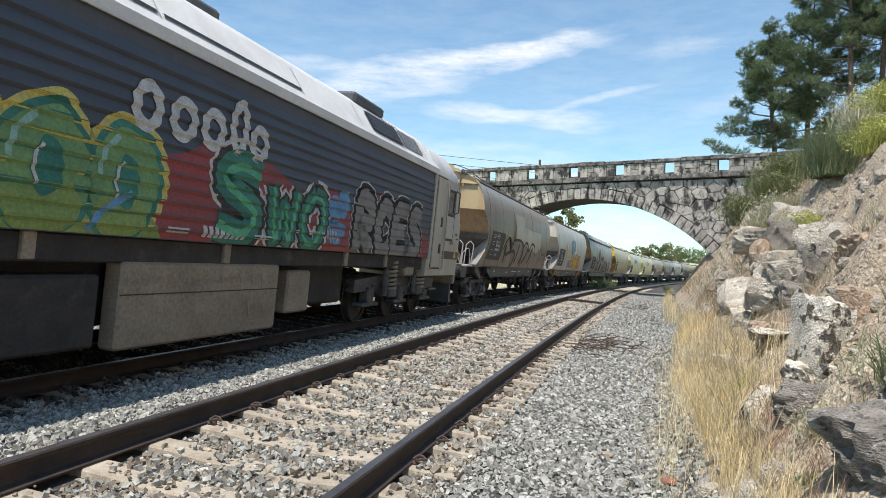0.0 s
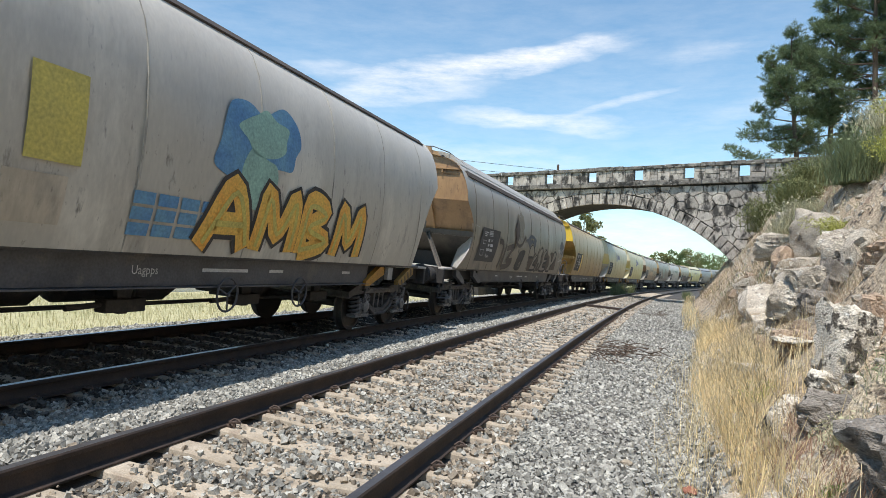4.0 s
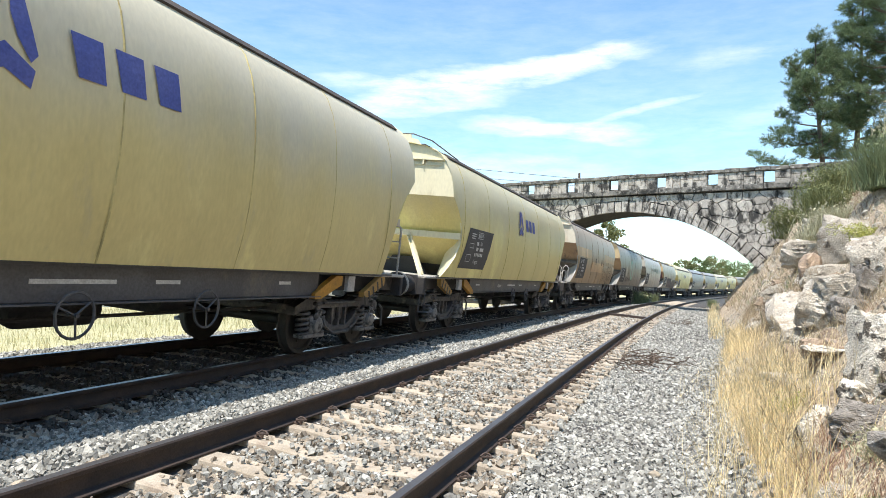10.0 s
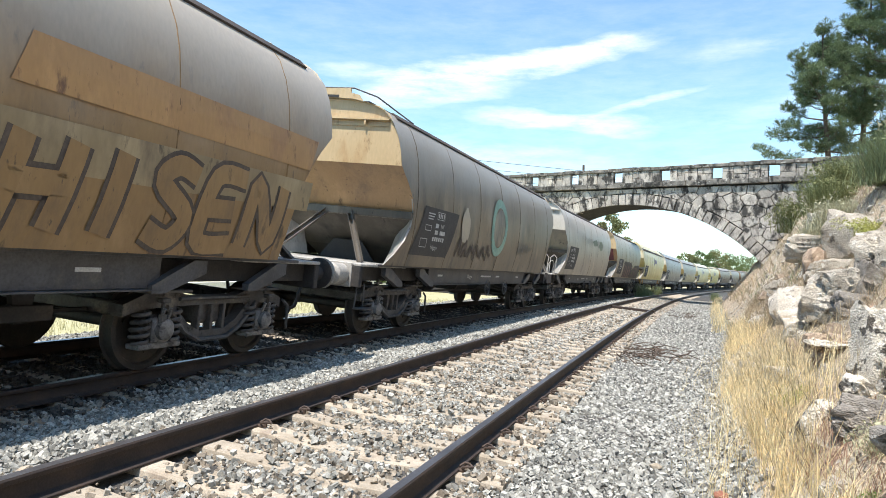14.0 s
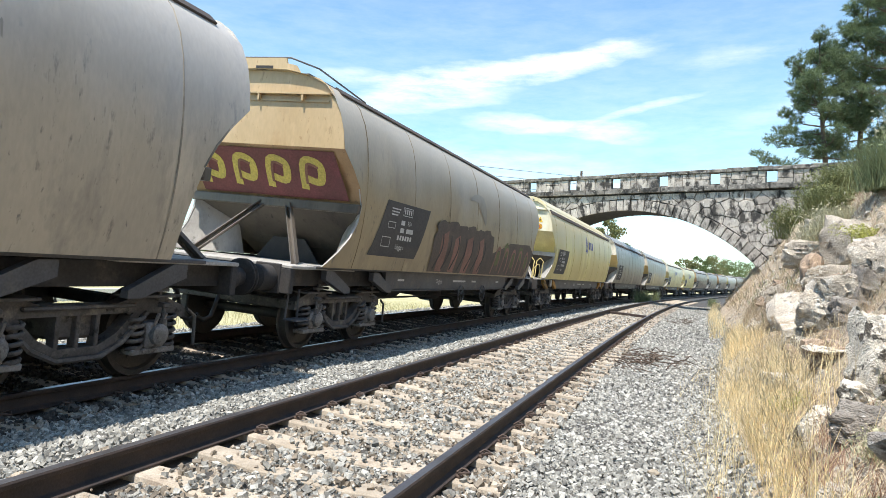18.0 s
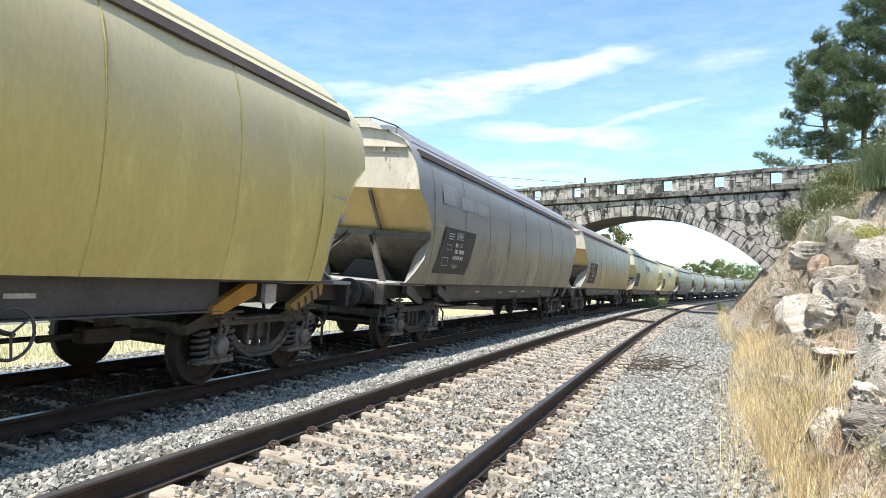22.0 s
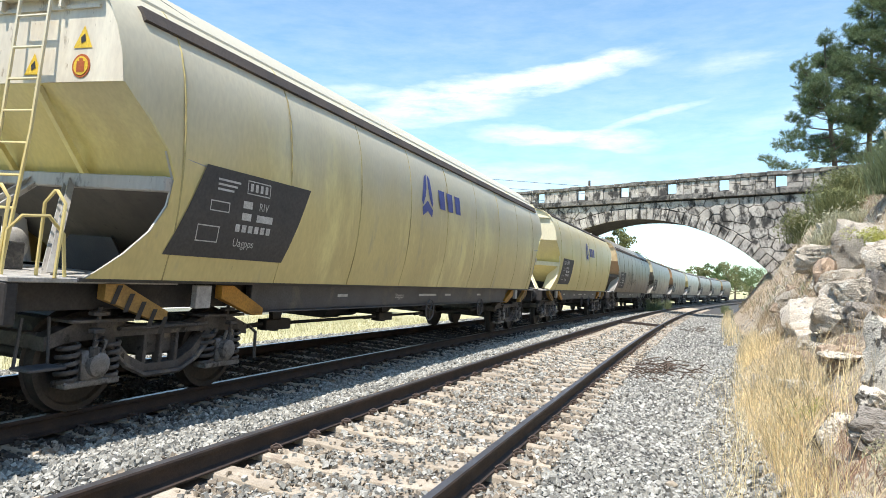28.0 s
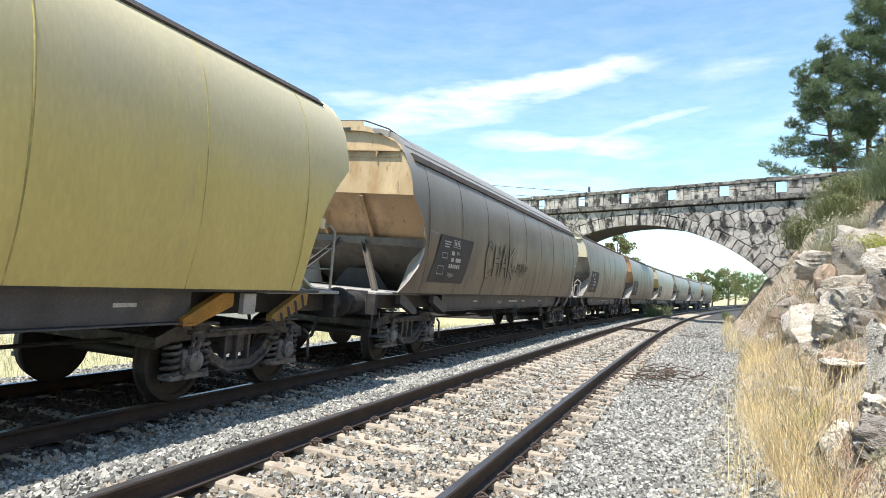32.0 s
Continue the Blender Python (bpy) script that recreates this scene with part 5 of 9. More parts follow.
def ribbon(points, width, closed=False, smooth=5):
    """A painted stroke along a soft curve, as quads."""
    P = [np.array(p, float) for p in points]
    n = len(P)
    line = []
    rng_n = n if closed else n - 1
    for i in range(rng_n):
        p0 = P[(i - 1) % n] if closed or i else P[i]
        p1, p2 = P[i], P[(i + 1) % n]
        p3 = P[(i + 2) % n] if closed or i + 2 < n else p2
        for k in range(smooth):
            t = k / smooth
            line.append(0.5 * (2 * p1 + (p2 - p0) * t + (2 * p0 - 5 * p1 + 4 * p2 - p3) * t * t + (3 * p1 - p0 - 3 * p2 + p3) * t ** 3))
    if not closed:
        line.append(P[-1])
    quads = []
    m = len(line)
    def side(i):
        a, b = line[(i - 1) % m if closed else max(i - 1, 0)], line[(i + 1) % m if closed else min(i + 1, m - 1)]
        d = b - a
        d = d / (np.hypot(*d) + 1e-9)
        return np.array((-d[1], d[0])) * width / 2
    for i in range(m if closed else m - 1):
        j = (i + 1) % m
        sa, sb = side(i), side(j)
        quads.append([tuple(line[i] + sa), tuple(line[j] + sb), tuple(line[j] - sb), tuple(line[i] - sa)])
    return quads, [tuple(p) for p in line]


# letters as strokes in a unit box, for painted tags
STROKES = {"G": [[(0.9, 0.8), (0.5, 1.0), (0.1, 0.6), (0.2, 0.1), (0.6, 0.0), (0.95, 0.25), (0.85, 0.5), (0.55, 0.45)]], "U": [[(0.1, 1), (0.12, 0.3), (0.45, 0.0), (0.85, 0.3), (0.9, 1)]], "Z": [[(0.1, 0.95), (0.9, 1.0), (0.2, 0.1), (0.95, 0.05)]], "O": [[(0.5, 1), (0.1, 0.6), (0.2, 0.1), (0.6, 0.0), (0.95, 0.4), (0.85, 0.9), (0.5, 1)]],
           "R": [[(0.1, 0), (0.15, 1), (0.7, 0.95), (0.75, 0.6), (0.2, 0.5), (0.9, 0.0)]], "C": [[(0.9, 0.85), (0.4, 1), (0.1, 0.5), (0.4, 0.0), (0.9, 0.15)]], "E": [[(0.9, 1), (0.15, 0.95), (0.1, 0.05), (0.9, 0.0)], [(0.15, 0.5), (0.75, 0.52)]], "S": [[(0.85, 0.9), (0.4, 1.0), (0.15, 0.75), (0.8, 0.35), (0.6, 0.0), (0.1, 0.12)]],
           "M": [[(0.05, 0), (0.15, 1), (0.5, 0.3), (0.85, 1), (0.95, 0)]], "A": [[(0.05, 0), (0.5, 1), (0.95, 0)], [(0.2, 0.38), (0.8, 0.4)]], "N": [[(0.08, 0), (0.12, 1), (0.85, 0.05), (0.92, 1)]], "T": [[(0.05, 0.95), (0.95, 1)], [(0.5, 0.95), (0.45, 0)]], "H": [[(0.1, 0), (0.15, 1)], [(0.9, 1), (0.85, 0)], [(0.12, 0.5), (0.88, 0.52)]], "I": [[(0.5, 0), (0.52, 1)]], "B": [[(0.1, 0), (0.12, 1), (0.7, 0.85), (0.2, 0.52), (0.85, 0.25), (0.1, 0)]], "F": [[(0.1, 0), (0.15, 1), (0.85, 0.97)], [(0.14, 0.55), (0.7, 0.55)]], "Y": [[(0.05, 1), (0.5, 0.5), (0.45, 0)], [(0.5, 0.5), (0.95, 1)]], "K": [[(0.1, 0), (0.12, 1)], [(0.85, 1), (0.15, 0.5), (0.9, 0)]], "W": [[(0.05, 1), (0.25, 0), (0.5, 0.7), (0.72, 0), (0.95, 1)]]}


def tag(word, u, h, w, t, lean=0.1):
    """Strokes of a word in a box at (u, h), w wide, t high; returns point lists."""
    n = len(word)
    out = []
    for k, ch in enumerate(word):
        for st in STROKES.get(ch, []):
            out.append([(u + w * (k + 0.06 + 0.88 * x) / n + lean * y * t * 0.6, h + t * y) for x, y in st])
    return out


def piece(word, u, h, w, t, fat, lean=0.05):
    """A fat painted word: (outline shapes, fill shapes)."""
    rim, fill = [], []
    for st in tag(word, u, h, w, t, lean):
        rim += ribbon(st, fat * 1.45)[0]
        fill += ribbon(st, fat)[0]
    return rim, fill

# ---- the train ----
TURN = Matrix.Rotation(math.pi, 4, "Z")
WHEELS, ROLLING = [], []          # wheelsets; (thing, metres behind the first wagon's leading corner, half distance of pivots)


def add_bogie(root, x):
    bogie = part("bogie", BOGIE_ME, M_STEEL, root, m=Matrix.Translation((x, 0, 0)))
    for ax in (-0.9, 0.9):
        w = part("wheelset", WHEEL_ME, M_WHEEL, bogie)
        w.matrix_parent_inverse = Matrix.Translation((ax, 0, 0.457))
        WHEELS.append(w)
        for s in (1, -1):
            flip = Matrix.Diagonal((1, s, 1, 1))
            part("axle_box", AXLEBOX_ME, M_AXLE, bogie, m=Matrix.Translation((ax, s * 1.06, 0.46)) @ (Matrix.Rotation(math.pi, 4, "Z") if s < 0 else Matrix()))
            for dx in (-0.225, 0.225):
                if dx * ax > 0:
                    part("damper", DAMPER_ME, M_STEEL, bogie, m=Matrix.Translation((ax + dx * 0.2, s * 1.17, 0.42)))
                part("coil_spring", SPRING_ME, M_STEEL, bogie, m=Matrix.Translation((ax + dx, s * 1.06, 0.32)))


def wagon(spec):
    extra = spec.get("extra", 0.0)
    g = geometry(extra)
    half, pivot, head = 6.5 + extra, 5.275 + extra, 7.22 + extra
    turn = not spec["ladder"]
    m = TURN if turn else Matrix()
    root = thing("hopper_wagon", spec["label"], "freight wagon", "grain wagons of the train")
    hull_m, end_m, slope_m = spec["hull"], spec["end"], spec["slope"]
    body = part("hull", g["hull"], hull_m, root)
    part("weld_seam", g["seams"], SEAM_OF[hull_m.name], body, "grimy weld lines")["kind"] = "stuff"
    part("roof_walk", g["roof_walk"], spec.get("roof", M_SOLE), root, "dark roof walkway edge")
    if extra > 1:
        part("roof_crown", g["roof_crown"], hull_m, root, "raised roof panel")
    for me in g["roof_edges"]:
        part("roof_edge", me, M_GUTTER, root, "dark gutter along the roof")
    for me in g["roof_rails"]:
        part("roof_rail", me, M_SOLE, root)
    for key, struts in (("front", "front_struts"), ("back", "back_struts")):
        panel = part("end_panel", g[key]["end_panel"], end_m, root)
        part("vent_slot", g[key]["vent_slot"], M_DARKRED, panel)
        slope = part("end_slope", g[key]["end_slope"], slope_m, root)
        for q in ("slope_rib", "slope_rib_b") if extra > 1 else ():
            part("slope_rib", g[key][q], spec.get("rib", slope_m), slope)
        # inner slopes get the dark paint that holds the shade inside the end
        part("middle_slope", g[key]["middle_slope"], spec.get("inner", P_SHADEDINNER), root)
        part("lower_slope", g[key]["lower_slope"], P_SHADEDINNER, root)
        part("cross_beam", g[key]["cross_beam"], spec.get("strut", P_SHADEDINNER), root)
        for q in ("", "_b"):
            part("side_gusset", g[key]["side_gusset" + q], spec.get("gusset", P_GUSSET), root)
            part("corner_gusset", g[key]["corner_gusset" + q], spec.get("gusset", P_GUSSET), root)
        part("hopper_mouth", g[key]["hopper_mouth"], M_DARKRED, root, "black plate painting in the dark of the hopper opening")
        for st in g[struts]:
            part("strut", st, spec.get("strut", P_SHADEDINNER), root)
    for me in g["solebars"]:
        part("solebar", me, M_SOLE, root)
    part("underframe", g["underframe"], M_BLACK, root)
    for key in ("front", "back"):
        part("headstock", g["headstock_" + key], M_BLACK, root, m=m)
        part("platform_deck", g["deck_" + key], M_DECKPALE, root, "pale worn steel deck", m=m)
    for sx in (1, -1):
        flip = Matrix() if sx > 0 else TURN
        for y in (-0.95, 0.95):
            part("buffer", BUFFER_ME, M_BLACK if not spec.get("pale_buffer") else M_DECKPALE, root, m=flip @ Matrix.Translation((half + 1.345, y, 1.05)))
        part("coupling_hook", HOOK_ME, M_STEEL, root, m=flip @ Matrix.Translation((half + 1.15, 0, 1.03)))
        for y in (-0.3, 0.38):
            part("air_hose", HOSE_ME, M_DARKRED, root, m=flip @ Matrix.Translation((half + 0.95, y, 0.88)))
        for k, pts in enumerate(g["brackets"]):
            for s in (1, -1):
                mt = M_SOLE if not spec.get("orange") else (M_HAZARD if k == 0 else M_ORANGE)
                br = part("bracket", MB().prism([(x * sx, z) for x, z in pts], min(s * 1.24, s * 1.33), max(s * 1.24, s * 1.33)), mt, root, "orange bracket" if spec.get("orange") else "")
                if spec.get("orange") and k == 0 and s > 0:
                    x0 = (pivot + 0.62) * sx
                    st = MB()
                    for q in range(5):
                        a = x0 + (0.36 - 0.15 * q) * sx
                        za, zb = 1.06 - 0.08 * q, 1.19 - 0.075 * q
                        st.add([(a, 1.336, zb - 0.17), (a - 0.06 * sx, 1.336, zb - 0.17), (a - 0.13 * sx, 1.336, zb), (a - 0.07 * sx, 1.336, zb)], [(0, 1, 2, 3)])
                    part("hazard_stripes", st, M_DARKRED, br, "black hazard stripes")
        if spec.get("orange"):
            part("number_board", MB().box(sorted_box((pivot - 0.35) * sx, (pivot - 0.12) * sx, 1.27, 1.34, 0.96, 1.2)[0], sorted_box((pivot - 0.35) * sx, (pivot - 0.12) * sx, 1.27, 1.34, 0.96, 1.2)[1], 0.005), M_DECKPALE, root, "pale grey card holder")
        add_bogie(root, pivot * sx)
        part("foot_step", g["foot_step"], M_SOLE, root, m=flip)
    for nm, me in g["gear"]:
        part(nm, me, M_BLACK, root, m=m)
    if spec.get("wheels", True):
        for x in (-1.6 - extra, 0.1):
            part("handwheel", HANDWHEEL_ME, spec.get("wheel_m", M_SOLE), root, "brake handwheel", m=Matrix.Translation((x, 1.36, 0.80)))
    rm = spec.get("rail", M_DECKPALE)
    part("ladder", g["ladder"], spec.get("ladder_m", rm), root, m=m if not turn else TURN @ Matrix.Translation((tail(extra), 0, 0)))
    part("guard_rail", g["guard_rail"], rm, root, m=m)
    for h in g["handles"]:
        part("grab_handle", h, rm, root, m=m)
    part("side_rail", g["side_rail"], rm, root, m=m)
    part("air_tank", g["air_tank"], spec.get("tank", M_DECKPALE), root, m=m)
    part("valve_box", g["valve_box"], M_STEEL, root, m=m)
    # painted marks
    if spec.get("plate", True):
        u, h = spec.get("plate_at", (1.02 + 0.15 * extra, 1.47))
        quad = [(u + 0.05 - 0.35, h), (u + 1.65, h), (u + 2.05, h + 0.93), (u + 0.12, h + 0.93)]
        plate = part("data_plate", lay([quad], half, 0.006), M_PLATE, body, "dark grey data panel with white lettering")
        marks = []
        for k in range(3):
            marks.append(bar(u + 0.30, h + 0.80 - 0.05 * k, 0.36 - 0.05 * k, 0.022))
        marks += frame_bars(u + 0.78, h + 0.72, 0.42, 0.15)
        marks += [bar(u + 0.83 + 0.09 * k, h + 0.755, 0.05, 0.085) for k in range(4)]
        marks += frame_bars(u + 0.22, h + 0.48, 0.30, 0.11)
        marks += frame_bars(u + 0.08, h + 0.16, 0.33, 0.17)
        for k, (w, t) in enumerate(((0.18, 0.085), (0.18, 0.085), (0.62, 0.085))):
            if k < 2:
                marks.append(bar(u + 0.74, h + 0.56 - 0.13 * k, 0.16, 0.08))
            else:
                marks += [bar(u + 0.66 + 0.11 * q, h + 0.30, 0.075, 0.08) for q in range(6)]
        marks += text_shapes("RIV", 0.125, u + 1.02, h + 0.56) + [bar(u + 1.0, h + 0.43, 0.3, 0.08)]
        marks += text_shapes("Uagpps", 0.125, u + 0.66, h + 0.14)
        part("lettering", lay(marks, half, 0.010), M_LETTER, plate)["kind"] = "stuff"
    if spec.get("logo"):
        s = spec["logo"]
        u, h = spec.get("logo_at", 5.6 + extra) + 0.12, 2.68
        # three-bladed mark and three heavy strokes, as plain shapes
        blades = [[(u, h + 0.1), (u + 0.13, h + 0.53), (u + 0.25, h + 0.60), (u + 0.23, h + 0.35), (u + 0.17, h + 0.19), (u + 0.06, h + 0.03)],
                  [(u + 0.30, h + 0.60), (u + 0.41, h + 0.53), (u + 0.54, h + 0.1), (u + 0.48, h + 0.03), (u + 0.37, h + 0.19), (u + 0.31, h + 0.35)],
                  [(u + 0.02, h - 0.02), (u + 0.27, h + 0.13), (u + 0.52, h - 0.02), (u + 0.49, h - 0.16), (u + 0.27, h - 0.06), (u + 0.05, h - 0.16)]]
        w = u + 0.82
        blocks = [[(w + 0.45 * k, h + 0.40), (w + 0.45 * k + 0.32, h + 0.40), (w + 0.45 * k + 0.36, h + 0.05), (w + 0.45 * k + 0.08, h + 0.05)] for k in range(3)]
        for q in blades + blocks:
            part("emblem", lay([q], half, 0.006), s, body, "faded blue emblem shape")
    for k, (nm, shapes, mt, off, label) in enumerate(spec.get("marks", [])):
        lay_each(nm, shapes, half, off, mt, body, label)
    # small white marks on the solebar
    sb = MB()
    for u0, w in ((2.9, 0.3), (6.0, 0.9), (7.4, 0.35), (9.6, 0.28)):
        x = half - u0 - extra
        sb.box((x - w, 1.272, 1.06), (x, 1.274, 1.10))
    part("solebar_lettering", sb, M_LETTER, root)["kind"] = "stuff"
    word = MB()
    for q in text_shapes("Uagpps", 0.13, 0, 0):
        word.add([(half - 4.9 - extra - a, 1.275, 1.03 + b_) for a, b_ in q], [tuple(range(len(q)))])
    part("solebar_word", word, M_LETTER, root)["kind"] = "stuff"
    # warning signs on the leading end
    if spec.get("signs"):
        X = half + 0.014
        for y, z in ((1.0, 3.25), (0.42, 3.02)):
            sgn = part("warning_sign", MB().add([(X + 0.004, y - 0.11, z), (X + 0.004, y + 0.11, z), (X + 0.004, y, z + 0.2)], [(0, 1, 2)]), M_SIGN, root, "yellow warning triangle")
            part("sign_mark", MB().add([(X + 0.007, y - 0.02, z + 0.04), (X + 0.007, y + 0.03, z + 0.06), (X + 0.007, y + 0.015, z + 0.13), (X + 0.007, y - 0.03, z + 0.09)], [(0, 1, 2, 3)]), M_DARKRED, sgn)
        rd = MB(); rd.lathe([(X, 0.105), (X + 0.005, 0.105)], 20, "x", (0, 1.0, 3.09))
        part("warning_disc", rd, M_SIGNRED, root, "round red and yellow sign")
        rd = MB(); rd.lathe([(X + 0.004, 0.084), (X + 0.009, 0.084)], 20, "x", (0, 1.0, 3.09))
        part("sign_face", rd, M_SIGN, root)
        part("sign_mark", MB().box((X + 0.010, 0.955, 3.035), (X + 0.012, 1.045, 3.13)).box((X + 0.010, 0.98, 3.13), (X + 0.012, 1.02, 3.155)), M_SIGNRED, root)
    # painted marks on the leading end's slope: (y, share down the slope)
    for nm, quads, mt, off, label in spec.get("slope_marks", []):
        b = MB()
        for q in quads:
            b.add([(half - 0.64 * f + 0.76 * off, y, 2.95 - 0.75 * f - 0.65 * off) for y, f in q], [tuple(range(len(q)))])
        part(nm, b, mt, root, label)
    for nm, quads, mt, label in spec.get("end_marks", []):
        b = MB()
        for q in quads:
            b.add([(half + 0.016, y, z) for y, z in q], [tuple(range(len(q)))])
        part(nm, b, mt, root, label)
    return root


def sorted_box(x0, x1, y0, y1, z0, z1):
    return (min(x0, x1), y0, z0), (max(x0, x1), y1, z1)


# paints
# upper tints hold sheen besides dirt; P_GREY's base holds some lower-flank shade
P_GREY = paint("grey_brown_paint", (0.20, 0.155, 0.10), (0.145, 0.115, 0.08), (0.08, 0.068, 0.055), dust_sheen=(0.33, 0.305, 0.26), share=0.85)
P_BROWN = paint("tan_brown_paint", (0.36, 0.28, 0.16), (0.28, 0.21, 0.125), (0.17, 0.13, 0.095), dust_sheen=(0.38, 0.355, 0.30), share=0.8)
P_SAND = paint("sandy_paint", (0.34, 0.265, 0.15), (0.275, 0.21, 0.12), (0.17, 0.13, 0.085), 0.54, 0.72, dust_sheen=(0.46, 0.43, 0.36), share=0.85)
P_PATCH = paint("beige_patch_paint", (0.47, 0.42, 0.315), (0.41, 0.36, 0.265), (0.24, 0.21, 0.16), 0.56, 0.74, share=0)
P_TWOTONE = paint("grey_over_yellow_paint", (0.46, 0.385, 0.19), (0.38, 0.315, 0.155), (0.20, 0.17, 0.11), 0.56, 0.74, dust_sheen=(0.30, 0.295, 0.285), share=0.92, band=(2.05, 2.6))
P_SMOKED = paint("smoked_grey_paint", (0.28, 0.26, 0.185), (0.225, 0.21, 0.15), (0.11, 0.105, 0.095), 0.52, 0.7, dust_sheen=(0.285, 0.29, 0.30), share=0.95, band=(2.0, 2.7))
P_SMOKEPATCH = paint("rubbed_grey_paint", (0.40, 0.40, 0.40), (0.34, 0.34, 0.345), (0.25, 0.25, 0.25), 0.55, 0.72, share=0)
P_WHITE = paint("dirty_white_paint", (0.52, 0.49, 0.41), (0.43, 0.40, 0.33), (0.28, 0.25, 0.21), 0.56, 0.74, dust_sheen=(0.58, 0.56, 0.51), share=0.7)
P_DARK = paint("dark_grey_paint", (0.22, 0.185, 0.13), (0.16, 0.135, 0.10), (0.085, 0.075, 0.06), dust_sheen=(0.42, 0.395, 0.345), share=0.85)
P_TAN = paint("ochre_tan_paint", (0.40, 0.265, 0.09), (0.32, 0.21, 0.07), (0.22, 0.15, 0.08), 0.54, 0.72, dust_sheen=(0.56, 0.46, 0.28), share=0.9, band=(2.35, 3.1))
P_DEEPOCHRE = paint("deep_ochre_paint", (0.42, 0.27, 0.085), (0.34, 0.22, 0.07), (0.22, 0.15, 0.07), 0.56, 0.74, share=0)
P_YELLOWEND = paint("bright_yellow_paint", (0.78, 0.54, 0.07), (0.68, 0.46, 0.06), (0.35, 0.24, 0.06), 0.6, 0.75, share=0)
P_CREAM = paint("cream_yellow_paint", (0.67, 0.565, 0.245), (0.59, 0.49, 0.21), (0.42, 0.37, 0.23), 0.60, 0.80, dust_sheen=(0.60, 0.575, 0.47), share=0.8)
P_LEMON = paint("lemon_yellow_paint", (0.68, 0.57, 0.20), (0.60, 0.50, 0.17), (0.46, 0.39, 0.20), 0.62, 0.82, dust_sheen=(0.60, 0.56, 0.42), share=0.7)
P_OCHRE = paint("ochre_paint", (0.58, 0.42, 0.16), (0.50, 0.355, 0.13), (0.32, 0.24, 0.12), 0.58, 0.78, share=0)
P_PALEGREY = paint("pale_grey_paint", (0.47, 0.41, 0.31), (0.38, 0.335, 0.26), (0.24, 0.215, 0.18), 0.55, 0.72, dust_sheen=(0.52, 0.51, 0.48), share=0.8)
P_SLATE = paint("slate_grey_paint", (0.32, 0.285, 0.205), (0.255, 0.225, 0.165), (0.10, 0.095, 0.085), 0.47, 0.64, dust_sheen=(0.29, 0.285, 0.27), share=0.85)
# near black: shade inside the wagon ends is put into this colour
P_SHADEDINNER = paint("shade_darkened_inner_paint", (0.13, 0.115, 0.095), (0.09, 0.08, 0.068), (0.06, 0.055, 0.05), share=0)
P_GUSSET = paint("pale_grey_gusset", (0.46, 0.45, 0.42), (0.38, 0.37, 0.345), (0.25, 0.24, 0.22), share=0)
# brown of some ends; on end slopes its darkness also carries their shade
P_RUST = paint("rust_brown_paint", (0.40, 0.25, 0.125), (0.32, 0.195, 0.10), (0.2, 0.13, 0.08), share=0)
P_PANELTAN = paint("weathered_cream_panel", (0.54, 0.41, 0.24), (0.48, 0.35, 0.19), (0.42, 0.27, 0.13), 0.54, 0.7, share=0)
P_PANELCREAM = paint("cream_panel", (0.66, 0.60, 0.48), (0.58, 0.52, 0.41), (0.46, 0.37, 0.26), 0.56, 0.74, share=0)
P_BANDED = paint("cream_over_tan_paint", (0.34, 0.215, 0.095), (0.27, 0.17, 0.08), (0.17, 0.12, 0.075), 0.54, 0.74, dust_sheen=(0.45, 0.41, 0.345), share=0.95)
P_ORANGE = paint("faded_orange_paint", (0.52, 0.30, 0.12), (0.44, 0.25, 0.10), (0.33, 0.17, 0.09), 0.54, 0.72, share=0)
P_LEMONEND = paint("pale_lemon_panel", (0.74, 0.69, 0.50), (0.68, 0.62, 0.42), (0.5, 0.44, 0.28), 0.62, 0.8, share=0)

G_BLACK = material("black_spray", (0.03, 0.028, 0.027), (0.06, 0.055, 0.05), 0.7, scale=3, fine=30, bump=0)
G_GREY = material("silver_spray", (0.27, 0.255, 0.23), (0.19, 0.18, 0.16), 0.6, scale=2, fine=30, bump=0)
G_BEIGE = material("beige_patch", (0.46, 0.41, 0.31), (0.38, 0.335, 0.255), 0.6, scale=2, fine=30, bump=0)
G_ORANGE = material("orange_spray", (0.80, 0.38, 0.06), (0.75, 0.50, 0.10), 0.6, scale=2.5, fine=30, bump=0)
G_BLUE = material("blue_spray", (0.08, 0.22, 0.42), (0.14, 0.32, 0.46), 0.6, scale=3, fine=30, bump=0)
G_GREEN = material("green_spray", (0.07, 0.34, 0.16), (0.13, 0.46, 0.26), 0.6, scale=2.5, fine=30, bump=0)
G_LIME = material("olive_green_spray", (0.20, 0.30, 0.06), (0.30, 0.38, 0.09), 0.6, scale=1.6, fine=30, bump=0)
G_TEAL = material("dark_green_spray", (0.02, 0.14, 0.10), (0.05, 0.22, 0.15), 0.6, scale=2, fine=30, bump=0)
G_RED = material("red_spray", (0.34, 0.055, 0.055), (0.24, 0.06, 0.055), 0.6, scale=2, fine=30, bump=0)
G_BONE = material("bone_spray", (0.31, 0.28, 0.21), (0.25, 0.225, 0.17), 0.7, scale=2, fine=30, bump=0)
G_DUSKBLUE = material("dusky_blue_spray", (0.10, 0.12, 0.145), (0.15, 0.155, 0.15), 0.7, scale=2, fine=30, bump=0)
G_FADEDMINT = material("faded_mint_spray", (0.30, 0.34, 0.26), (0.24, 0.27, 0.21), 0.7, scale=3, fine=30, bump=0)
